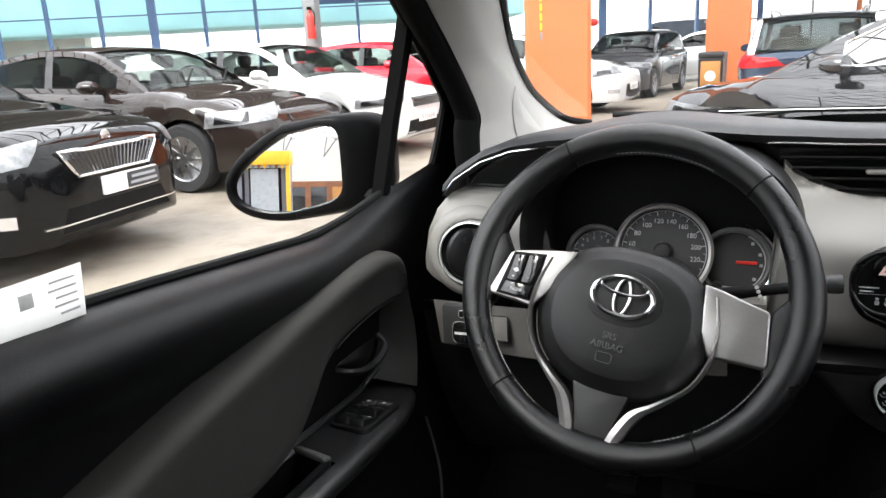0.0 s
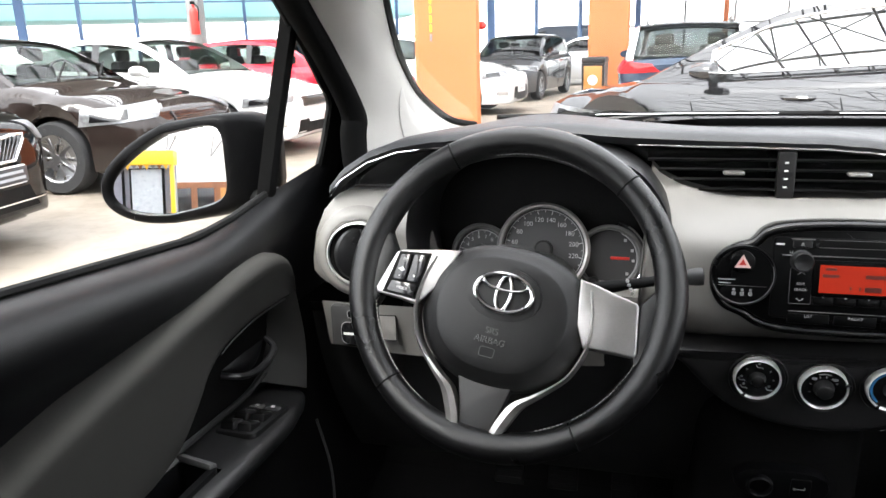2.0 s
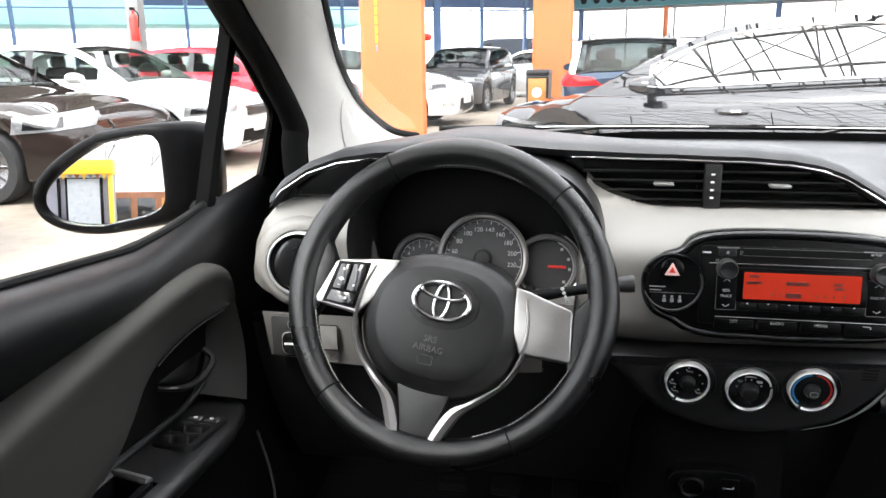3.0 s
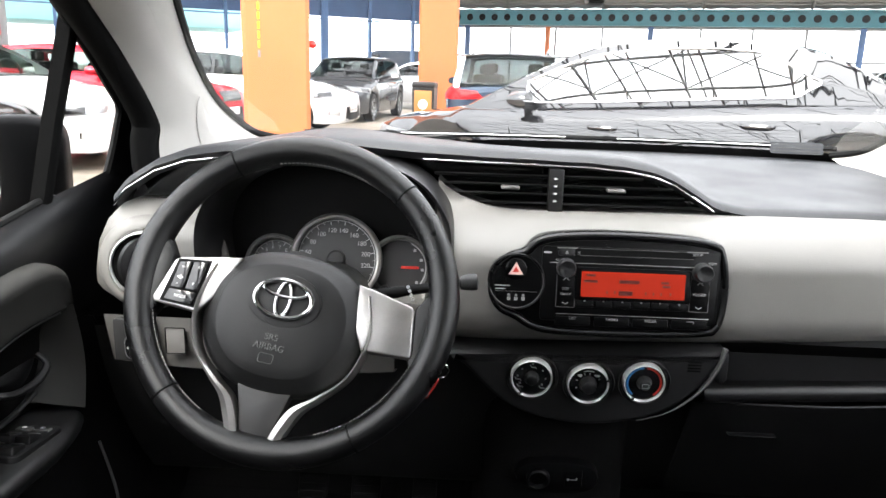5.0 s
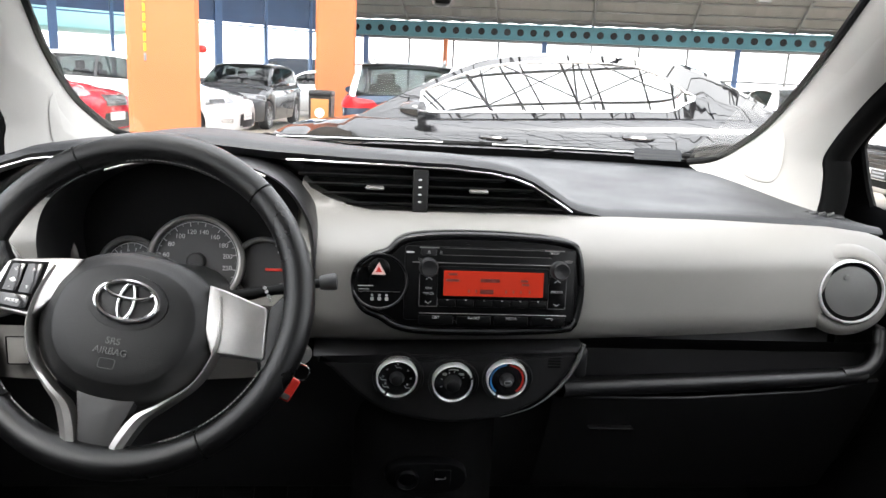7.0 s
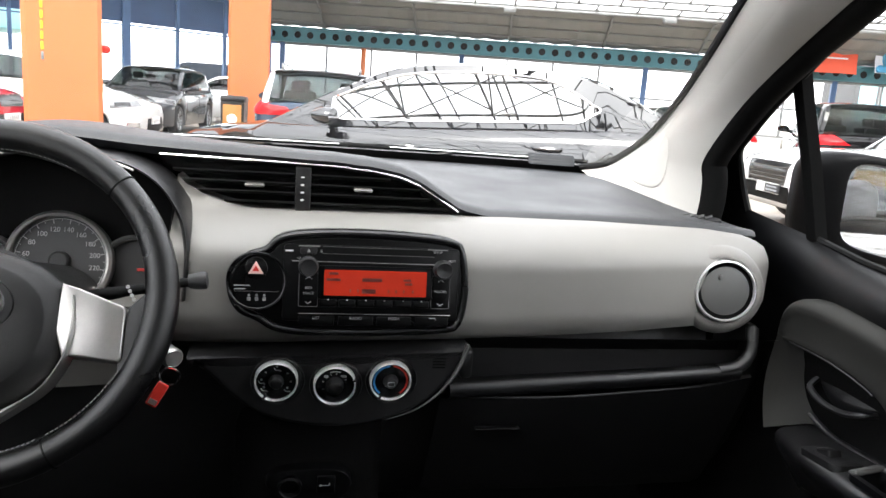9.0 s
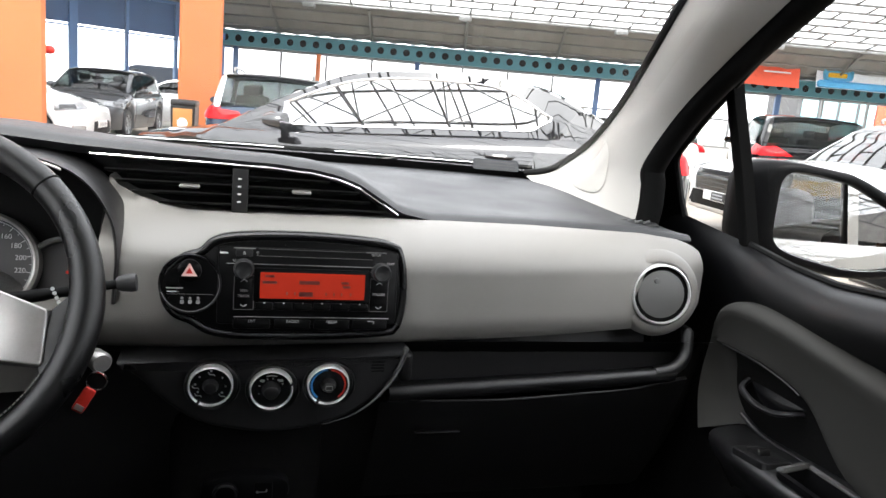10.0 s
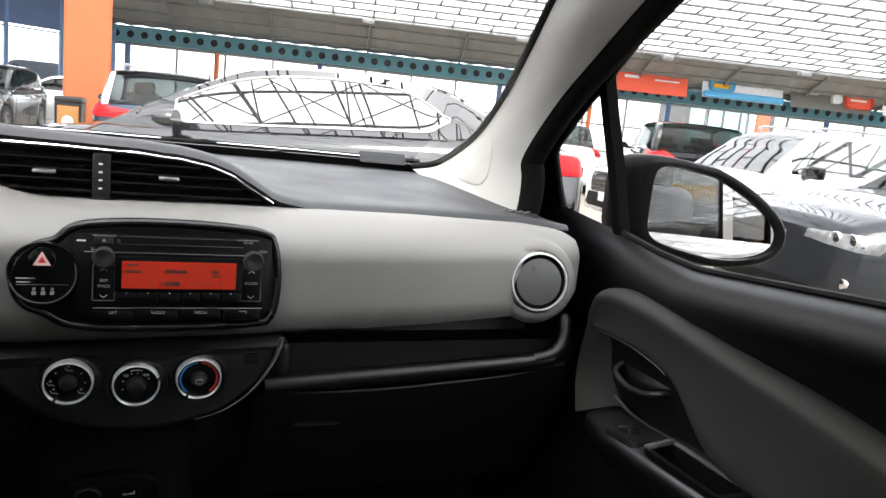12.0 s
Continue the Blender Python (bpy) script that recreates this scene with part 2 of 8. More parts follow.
def smooth_line(pts, n=8, closed=False):
    """A Catmull-Rom curve through pts."""
    pts = [Vector(p) for p in pts]
    k = len(pts)
    out = []
    for i in range(k if closed else k - 1):
        p0 = pts[i - 1] if (i or closed) else pts[0]
        p1, p2 = pts[i], pts[(i + 1) % k]
        p3 = pts[(i + 2) % k] if (closed or i + 2 < k) else pts[-1]
        for j in range(n):
            t = j / n
            out.append(0.5 * (2 * p1 + (p2 - p0) * t + (2 * p0 - 5 * p1 + 4 * p2 - p3) * t * t + (3 * p1 - p0 - 3 * p2 + p3) * t ** 3))
    if not closed:
        out.append(pts[-1])
    return out


def interp(x, table):
    """Straight interpolation in (x, value) pairs."""
    if x <= table[0][0]:
        return table[0][1]
    for (a, va), (b, vb) in zip(table, table[1:]):
        if x <= b:
            return va + (vb - va) * (x - a) / (b - a)
    return table[-1][1]


def ease(x, table):
    if x <= table[0][0]:
        return table[0][1]
    for (a, va), (b, vb) in zip(table, table[1:]):
        if x <= b:
            t = (x - a) / (b - a)
            return va + (vb - va) * t * t * (3 - 2 * t)
    return table[-1][1]


def rrect(w, h, r, n=4, cx=0.0, cy=0.0):
    """A rounded rectangle's outline."""
    out = []
    for sx, sy, a0 in ((1, 1, 0), (-1, 1, 90), (-1, -1, 180), (1, -1, 270)):
        for k in range(n + 1):
            a = radians(a0 + 90 * k / n)
            out.append((cx + sx * (w / 2 - r) + r * math.cos(a), cy + sy * (h / 2 - r) + r * math.sin(a)))
    return out


def lettering(name, text, size, m, mat, parent, depth=0.0003):
    """Raised letters as a mesh, centred on m, facing its z."""
    cu = bpy.data.curves.new(name, "FONT")
    cu.body, cu.size, cu.extrude, cu.align_x, cu.align_y = text, size, depth, "CENTER", "CENTER"
    tmp = bpy.data.objects.new(name, cu)
    me = bpy.data.meshes.new_from_object(tmp)
    bpy.data.objects.remove(tmp)
    bpy.data.curves.remove(cu)
    me.transform(m)
    me.materials.clear()
    me.materials.append(mat)
    ob = new(name, me)
    ob.parent = parent
    return ob




def facing(x, y, z, lean=0.0, turn=0.0):
    """A frame on the dashboard: x right, y up, z towards the seats; lean tips its face upwards."""
    return pose(x, y, z, 90 - lean, 0, turn)


# ---- the hall ----
from mathutils.bvhtree import BVHTree

HALL = pose(-1, 34, 0, 0, 0, -15)      # far corner: x along the far glass wall, y outwards
LEFTW = pose(-1, 34, 0, 0, 0, 28)      # x < 0 along the glass wall on the driver's side


def ground():
    bm = bmesh.new()
    n = 24
    grid(bm, [[(-300 + 600 * i / n, -300 + 600 * j / n, 0) for i in range(n + 1)] for j in range(n + 1)])
    tagged(part("ground", bm, FLOORM), "worn beige-grey concrete floor of the car hall", "floor", kind="structure")


def pieces(name, bm, mat, m, label, category, kind="structure"):
    bmesh.ops.transform(bm, matrix=m, verts=bm.verts)
    return tagged(part(name, bm, mat), label, category, kind=kind)


def far_wall():
    """Glazed end wall: low parapet, posts, teal castellated girder, cladding above."""
    root = tagged(thing("wall_far", HALL, "far glass end wall with teal girder and posts", "wall"), kind="structure")
    bm = bmesh.new()
    box(bm, (40, 0, 0.35), (84, 0.2, 0.7))
    part("parapet", bm, WALLM, root)
    k = 0
    for i in range(42):
        bm = bmesh.new()
        big = i % 4 == 0
        box(bm, (2.0 * i + 0.3, 0, 1.95), (0.22 if big else 0.09, 0.16, 2.6), 0.01)
        part("window_post", bm, BLUEST if big else STEEL, root, smooth=False)
    for z in (0.74, 1.95, 3.2):
        bm = bmesh.new()
        box(bm, (40, 0.0, z), (84, 0.12, 0.09))
        part("window_rail", bm, STEEL, root, smooth=False)
    for i in range(21):
        bm = bmesh.new()
        box(bm, (4.0 * i + 2.3, 0.05, 1.95), (3.96, 0.012, 2.4))
        p = part("pane", bm, PANE, root, smooth=False)
        p.visible_shadow = False
    # girder with holes
    bm = bmesh.new()
    box(bm, (40, -0.55, 3.28), (84, 0.30, 0.07))
    box(bm, (40, -0.55, 3.86), (84, 0.30, 0.07))
    step, ro = 0.56, 0.15
    square = [(step / 2 * max(-1, min(1, 1.42 * math.cos(a))), 0.26 * max(-1, min(1, 1.42 * math.sin(a)))) for a in [k * math.tau / 16 for k in range(16)]]
    circle = [(ro * math.cos(k * math.tau / 16), ro * math.sin(k * math.tau / 16)) for k in range(16)]
    for i in range(150):
        x = -1.7 + step * i
        grid(bm, [[(x + a, -0.575, 3.57 + b) for a, b in square], [(x + a, -0.575, 3.57 + b) for a, b in circle], [(x + a, -0.545, 3.57 + b) for a, b in circle]], close_u=True)
    part("girder", bm, TEAL, root, "teal castellated girder with round openings", smooth=False)
    bm = bmesh.new()
    box(bm, (40, 0.1, 3.55), (84, 0.06, 0.62))
    part("back_panel", bm, RUBBER, root, smooth=False)
    # sloping cladding over the girder, with ribs
    bm = bmesh.new()
    rows = []
    for j in range(2):
        rows.append([(-2 + 0.42 * i, -0.4 - 2.2 * j, 3.92 + 1.25 * j + (0.05 if i % 2 else 0)) for i in range(202)])
    grid(bm, rows)
    part("eaves_cladding", bm, CLAD, root, smooth=False)
    # conduits and gutter under the cladding
    for y, z, r in ((-0.75, 4.10, 0.05), (-1.35, 4.42, 0.035), (-1.95, 4.80, 0.06), (-2.55, 5.05, 0.09)):
        bm = bmesh.new()
        tube(bm, [(-2, y, z), (82, y, z)], r, 8)
        part("conduit", bm, STEEL, root, "grey conduit under the roof")
    for i in range(20):
        bm = bmesh.new()
        tube(bm, [(2.3 + 4.0 * i, -0.5, 3.9), (2.3 + 4.0 * i, -2.5, 4.95)], 0.06, 6)
        part("roof_bracket", bm, STEEL, root)
    # red down pipes
    for x in (4.0, 20.5, 36):
        bm = bmesh.new()
        tube(bm, [(x, -0.3, 0), (x, -0.3, 3.2)], 0.11, 10)
        part("drain_pipe", bm, ORANGE, root, "orange painted down pipe")


def side_wall():
    """Blue steel window wall on the driver's side."""
    root = tagged(thing("wall_left", LEFTW, "blue steel window wall along the hall", "wall"), kind="structure")
    bm = bmesh.new()
    box(bm, (-34, 0, 0.25), (69, 0.2, 0.5))
    part("parapet", bm, WALLM, root, smooth=False)
    for i in range(34):
        x = -2.0 * i - 0.4
        big = i % 3 == 0
        bm = bmesh.new()
        box(bm, (x, 0, 2.6), (0.30 if big else 0.12, 0.22, 4.8), 0.01)
        part("window_post", bm, POSTBLUE, root, smooth=False)
        bm = bmesh.new()
        box(bm, (x - 1.0, 0.03, 1.85), (1.9, 0.012, 2.6))
        p = part("pane", bm, PANE, root, smooth=False)
        p.visible_shadow = False
        if i < 9:
            bm = bmesh.new()
            box(bm, (x - 1.0, 0.02, 3.95), (1.86, 0.05, 1.3), 0.01)
            part("blue_panel", bm, BLUEST, root, smooth=False)
    for z, h in ((0.55, 0.14), (3.2, 0.05), (4.65, 0.14)):
        bm = bmesh.new()
        box(bm, (-34, -0.01, z), (69, 0.16, h))
        part("window_rail", bm, POSTBLUE, root, smooth=False)
    # Board carried up past view to give the cars dark reflections
    bm = bmesh.new()
    box(bm, (-34, 0.0, 6.6), (69, 0.2, 3.8))
    part("reflected_fascia_board", bm, CLAD, root, smooth=False)
    # sloping cladding above the wall, added out of view to darken car reflections
    bm = bmesh.new()
    grid(bm, [[(-70 + 0.42 * i, -0.3 - 9.0 * j, 6.2 + 2.2 * j + (0.05 if i % 2 else 0)) for i in range(168)] for j in range(2)])
    part("eaves_cladding", bm, CLAD, root, smooth=False)
    # canopy of the building across the yard
    bm = bmesh.new()
    box(bm, (-38, 10, 5.4), (60, 4, 5.0), 0.3)
    tagged(part("far_building_canopy", bm, CYAN, None, smooth=True), "pale cyan canopy of a building outside", "building", kind="structure").matrix_world = LEFTW
    bm = bmesh.new()
    box(bm, (-48, 11, 1.5), (34, 1, 3.0))
    for i in range(12):
        box(bm, (-63 + 2.7 * i, 10.4, 1.4), (1.9, 0.3, 2.2))
    tagged(part("far_building", bm, WALLM, None, smooth=False), "pale building with shop windows outside", "building", kind="structure").matrix_world = LEFTW


def roof():
    """Glazed roof: slopes up from the far wall over the cars, on purlins, rafters and trusses."""
    m = HALL
    def at(x, d):
        z = interp(d, [(0, 3.9), (2.6, 5.15), (30, 9.6), (46, 9.6), (78, 4.6)])
        return Vector((x, -d, z))
    near = 30
    bm = bmesh.new()
    for k in range(92):
        d = 2.6 + 0.81 * k
        if k < near or k % 2 == 0:
            tube(bm, [at(-46, d), at(84, d)], 0.065 if k < near else 0.040, 6)
    pieces("roof_purlins", bm, STEEL, m, "grey steel purlins under the glass roof", "roof")
    bm = bmesh.new()
    for i in range(80):
        x = -44 + 1.6 * i
        for k in range(0, near):
            xx = x + (0.8 if k % 2 else 0)
            tube(bm, [at(xx, 2.6 + 0.81 * k), at(xx, 2.6 + 0.81 * (k + 1))], 0.05, 4, ends=False)
        tube(bm, [at(x, d) for d in (2.6 + 0.81 * near, 30, 46, 76)], 0.030, 4, ends=False)
    pieces("roof_glazing_bars", bm, STEEL, m, "staggered glazing bars of the glass roof", "roof")
    bm = bmesh.new()
    for i in range(50):
        x = -42 + 2.4 * i
        top = [at(x, d) + Vector((0, 0, -0.25)) for d in range(31, 76, 2)]
        low = [p + Vector((0, 0, -1.3)) for p in top]
        tube(bm, top, 0.034, 5)
        tube(bm, low, 0.034, 5)
        for a in range(len(top) - 1):
            tube(bm, [top[a], low[a + 1]] if a % 2 else [low[a], top[a + 1]], 0.024, 4)
        for a in range(0, len(top) - 1, 4):
            tube(bm, [low[a], low[a] + Vector((2.4, 0, 1.2))], 0.022, 4)
            tube(bm, [top[a], top[a] + Vector((2.4, 0, -1.2))], 0.022, 4)
    pieces("roof_trusses", bm, STEEL, m, "grey steel lattice trusses", "roof")
    bm = bmesh.new()
    for k in range(10):
        box(bm, at(-30 + 6.2 * k + 34, 3.0) + Vector((0, -0.1, -0.35)), (0.5, 0.35, 0.2), 0.05)
    pieces("flood_lamps", bm, STEEL, m, "row of small grey flood lamps under the roof edge", "lamp")
    bm = bmesh.new()
    grid(bm, [[at(-46, d), at(84, d)] for d in (2.7, 10, 20, 30, 46, 62, 78)])
    p = pieces("roof_glass", bm, ROOFGLASS, m, "translucent white roof glazing", "roof")


def outside():
    """A van and a low building on the yard, seen through the far windows."""
    v = thing("delivery_van", pose(-6.6, 44.6, 0, 0, 0, -12), "slate-blue delivery van parked in the yard outside", "van")
    bm = bmesh.new()
    slab(bm, [(-1.0, 0.45), (4.2, 0.45), (4.25, 1.1), (4.2, 2.2), (4.0, 2.32), (0.75, 2.32), (0.35, 2.22), (-0.25, 1.35), (-1.0, 1.15), (-1.1, 0.8)], -0.95, 0.95, pose(0, 0, 0, 90, 0, 0), 0.06)
    body = part("body", bm, VANP, v, smooth=False)
    bm = bmesh.new()
    slab(bm, [(-0.02, 1.42), (0.85, 1.42), (0.85, 2.05), (0.46, 2.05)], 0.952, 0.965, pose(0, 0, 0, 90, 0, 0))
    part("side_window", bm, PIANO, body, "dark cab window", smooth=False)
    for x in (0.05, 3.3):
        bm = bmesh.new()
        lathe(bm, [(0.0, -0.02), (0.20, -0.02), (0.22, 0.0), (0.33, 0.0), (0.35, -0.05), (0.35, -0.2)], 24, pose(x, -0.93, 0.35, 90, 0, 0))
        part("wheel", bm, TYRE, v)
    b = tagged(thing("yard_building", pose(38.5, 45, 0, 0, 0, -18), "low grey building with blue window frames and a red sign outside", "building"), kind="structure")
    bm = bmesh.new()
    box(bm, (3.0, 3.0, 3.0), (7.0, 6.0, 6.0))
    part("wall", bm, YARDWALL, b, smooth=False)
    for i in range(4):
        bm = bmesh.new()
        box(bm, (0.35 + 1.35 * i, -0.03, 3.2), (1.10, 0.10, 2.6), 0.02)
        part("window", bm, CYAN, b, "grey-blue window", smooth=False)
    bm = bmesh.new()
    box(bm, (5.5, -0.12, 3.4), (1.0, 0.2, 3.2), 0.03)
    part("sign_board", bm, BANRED, b, "plain red sign board", smooth=False)


def rear_walls():
    """What closes the hall behind the camera: plain walls, a yellow kiosk and brown shop fronts."""
    bm = bmesh.new()
    box(bm, (0, -44, 2.4), (130, 0.3, 4.8))
    tagged(part("wall_rear", bm, WALLM, smooth=False), "plain pale rear wall of the hall", "wall", kind="structure")
    bm = bmesh.new()
    box(bm, (62, -5, 2.2), (0.3, 78, 4.4))
    tagged(part("wall_right", bm, WALLM, smooth=False), "plain pale side wall of the hall", "wall", kind="structure")


def kiosk():
    """Yellow-framed kiosk and brown shop fronts behind the parked cars."""
    k = thing("kiosk", pose(-5.8, -21.5, 0, 0, 0, 4), "yellow framed kiosk with grey panels and a pale window", "kiosk")
    bm = bmesh.new()
    box(bm, (0, -0.32, 1.25), (3.0, 0.44, 2.5), 0.02)
    part("kiosk_body", bm, KPANEL, k, "grey panelled walls", smooth=False)
    bm = bmesh.new()
    box(bm, (0, 0.0, 2.25), (3.2, 0.5, 0.42), 0.03)
    part("fascia", bm, YELLOW, k, "yellow fascia board")
    for x in (1.5, -1.5):
        bm = bmesh.new()
        box(bm, (x, 0.05, 1.05), (0.11, 0.14, 2.1), 0.01)
        part("post", bm, YELLOW, k, "yellow corner post")
    bm = bmesh.new()
    box(bm, (0.75, -0.06, 1.25), (1.0, 0.08, 1.5), 0.01)
    w = part("window", bm, RUBBER, k, "dark framed window")
    bm = bmesh.new()
    box(bm, (0.75, -0.01, 1.25), (0.86, 0.03, 1.34))
    part("pane", bm, KPALE, w, smooth=False)
    bm = bmesh.new()
    box(bm, (-0.62, -0.06, 1.25), (1.45, 0.08, 1.5), 0.01)
    w = part("window", bm, RUBBER, k, "dark framed window")
    bm = bmesh.new()
    box(bm, (-0.62, -0.01, 1.25), (1.31, 0.03, 1.34))
    part("pane", bm, KPANEL, w, "dull violet-grey pane", smooth=False)
    bm = bmesh.new()
    box(bm, (0, 0.10, 2.00), (2.9, 0.06, 0.10), 0.01)
    part("bunting_band", bm, KPALE, k, "pale band under the fascia", smooth=False)
    for i in range(16):
        bm = bmesh.new()
        x = -1.35 + 0.18 * i
        slab(bm, [(x - 0.07, 2.04), (x + 0.07, 2.04), (x, 1.90)], -0.165, -0.145, pose(0, 0, 0, 90, 0, 0))
        part("pennant", bm, (YELLOW, KPANEL, BROWN)[i % 3], k, smooth=False)
    s = thing("shop_row", pose(0, -36, 0, 0, 0, 2), "row of brown wooden shop fronts at the rear", "shop")
    bm = bmesh.new()
    box(bm, (0, -1, 0.95), (16, 2, 1.9), 0.02)
    part("front", bm, BROWN, s, "brown wooden front", smooth=False)
    for i in range(14):
        bm = bmesh.new()
        box(bm, (-7.2 + 1.1 * i, 0.03, 0.95), (0.8, 0.06, 1.3), 0.02)
        part("shop_window", bm, PIANO if i % 3 else AMBERN, s)
    bm = bmesh.new()
    box(bm, (0, 0.2, 0.2), (16, 0.5, 0.4), 0.02)
    part("plinth", bm, KPALE, s, "white plinth")


DGREYPLQ = material("dark_plaque", (0.03, 0.03, 0.032), 0.4)
KPANEL = material("grey_kiosk_panel", (0.16, 0.16, 0.19), 0.6)
KPALE = material("pale_kiosk_glass", (0.34, 0.36, 0.38), 0.3)


def column(x, y, w, turn, tape):
    root = thing("column", pose(x, y, 0, 0, 0, turn), "orange painted square hall column", "column", "hall columns")
    c = w * 0.06
    h = w / 2
    out = [(h, -h + c), (h, h - c), (h - c, h), (-h + c, h), (-h, h - c), (-h, -h + c), (-h + c, -h), (h - c, -h)]
    bm = bmesh.new()
    slab(bm, out, 0.0, 9.2)
    part("shaft", bm, ORANGE, root, smooth=False)
    bm = bmesh.new()
    slab(bm, [(a * 1.05, b * 1.05) for a, b in out], 0.0, 0.14, bevel=0.02)
    part("plinth", bm, STEEL, root, "grey steel foot plate", smooth=False)
    if tape:
        for k in range(9):
            bm = bmesh.new()
            box(bm, (-h + 0.20, -h - 0.006, 1.33 + 0.11 * k), (0.03, 0.012, 0.085), 0.003)
            part("height_mark", bm, YELLOW if k else STEEL, root, "small yellow tape mark")
        bm = bmesh.new()
        lathe(bm, [(0.0, 0), (0.04, 0), (0.05, 0.02), (0.05, 0.06), (0.03, 0.09), (0, 0.10)], 16, pose(h + 0.005, 0.0, 1.47, 0, 90, 0))
        part("alarm_bell", bm, REDINK, root, "small red alarm bell")
    return root


def bin_box(x, y):
    root = thing("rubbish_bin", pose(x, y, 0, 0, 0, -8), "black rubbish bin with an orange notice", "bin")
    bm = bmesh.new()
    rows = [[(sx * w, sy * w * 0.8, z) for sx, sy in ((1, 1), (-1, 1), (-1, -1), (1, -1))] for z, w in ((0.0, 0.17), (0.30, 0.20), (0.86, 0.21), (0.88, 0.20))]
    vs = grid(bm, rows, close_u=True)
    cap(bm, vs[0]), cap(bm, vs[-1])
    part("bin_body", bm, BLACK, root, smooth=False)
    bm = bmesh.new()
    box(bm, (0, 0, 0.93), (0.44, 0.38, 0.12), 0.04)
    part("lid", bm, BLACK, root)
    bm = bmesh.new()
    box(bm, (0, -0.180, 0.58), (0.33, 0.02, 0.50), 0.008)
    part("notice", bm, AMBERN, root, "orange paper notice")
    bm = bmesh.new()
    lathe(bm, [(0, 0), (0.09, 0), (0.09, 0.004), (0, 0.004)], 16, pose(0.0, -0.191, 0.58, 90, 0, 0))
    part("notice_spot", bm, PAPER, root, "pale round print")


def banner(x0, x1, z0, z1, mats, label):
    root = thing("banner", HALL @ pose((x0 + x1) / 2, -1.1, (z0 + z1) / 2, -12, 0, 0), label, "banner", "banners under the roof")
    w, h = x1 - x0, z1 - z0
    bm = bmesh.new()
    n = 10
    grid(bm, [[(-w / 2 + w * i / n, 0.03 * math.sin(i * 1.3 + j), -h / 2 + h * j / 4) for i in range(n + 1)] for j in range(5)])
    b = part("cloth", bm, mats[0], root)
    for k, (mat, cx, cz, sw, sh) in enumerate(mats[1:]):
        bm = bmesh.new()
        box(bm, (cx * w, -0.055 - 0.006 * k, cz * h), (sw * w, 0.008, sh * h), min(sw * w, sh * h) * 0.3)
        part("print", bm, mat, root)
    bm = bmesh.new()
    tube(bm, [(-w / 2, 0.05, h / 2 + 0.03), (w / 2, 0.05, h / 2 + 0.03)], 0.03, 8)
    part("batten", bm, STEEL, root)


def fire_post(x, y):
    root = thing("fire_point", pose(x, y, 0), "grey post with a red fire extinguisher", "fire extinguisher")
    bm = bmesh.new()
    box(bm, (0, 0, 2.2), (0.30, 0.22, 4.4), 0.02)
    part("post", bm, STEEL, root)
    bm = bmesh.new()
    lathe(bm, [(0, 0), (0.085, 0), (0.09, 0.03), (0.09, 0.42), (0.06, 0.50), (0.03, 0.52), (0.03, 0.58), (0, 0.58)], 20, pose(0.1, -0.22, 1.62))
    part("cylinder", bm, REDINK, root, "red steel cylinder")
    bm = bmesh.new()
    box(bm, (0.1, -0.24, 2.23), (0.05, 0.14, 0.06), 0.015)
    tube(bm, smooth_line([(0.13, -0.25, 2.21), (0.24, -0.27, 2.12), (0.22, -0.28, 1.87)]), 0.012, 8)
    part("valve", bm, RUBBER, root)
    bm = bmesh.new()
    box(bm, (0.05, -0.12, 2.62), (0.22, 0.01, 0.22), 0.002)
    part("sign", bm, REDINK, root, "red square fire sign")


def fallen_leaves():
    rnd = random.Random(4)
    for x, y in ((-4.55, 2.75), (-3.9, 4.0), (-3.3, 4.6), (-3.75, 5.3), (-3.1, 3.3), (-2.9, 5.6)):
        bm = bmesh.new()
        s = rnd.uniform(0.02, 0.05)
        rows = [[(s * (i - 2) * 0.5, s * w * j * 0.8, 0.012 + 0.01 * (i - 2) ** 2 * 0.3) for j in (-1, 0, 1)] for i, w in ((0, .1), (1, .8), (2, 1), (3, .7), (4, .08))]
        grid(bm, rows)
        ob = part("fallen_leaf", bm, LEAFM)
        ob.matrix_world = pose(x, y, 0.0, 4, 0, rnd.uniform(0, 360))
        tagged(ob, "small dry brown leaf on the concrete", "leaf", "fallen leaves")


CYAN = material("pale_cyan_canopy", (0.35, 0.68, 0.74), 0.5, vary=0.1, scale=1)
YELLOW = material("yellow_paint", (0.75, 0.42, 0.02), 0.5)
AMBERN = material("orange_notice", (0.38, 0.17, 0.04), 0.6)
LEAFM = material("dry_leaf", (0.32, 0.16, 0.05), 0.8)
VANP = paint("slate_blue_van_paint", (0.032, 0.038, 0.050), ior=1.2)
YARDWALL = material("grey_rendered_wall", (0.085, 0.085, 0.09), 0.8, vary=0.15, scale=0.6)
BANRED = material("red_banner_cloth", (0.72, 0.10, 0.05), 0.7)
BANWHITE = material("white_banner_cloth", (0.72, 0.74, 0.76), 0.7)
BANBLUE = material("blue_banner_print", (0.10, 0.38, 0.62), 0.7)
BANDARK = material("dark_banner_cloth", (0.12, 0.12, 0.11), 0.7)
BROWN = material("brown_shop_front", (0.20, 0.075, 0.03), 0.5, vary=0.3, scale=3)
ROOFGLASS = glass("roof_glazing", (0.92, 0.93, 0.93), 1.05)
ground()
far_wall()
side_wall()
roof()
rear_walls()
outside()
kiosk()
column(-2.70, 8.7, 0.80, 15, True)
column(-0.97, 14.5, 0.77, 3, False)
bin_box(-1.14, 13.3)
fire_post(-9.2, 13.2)
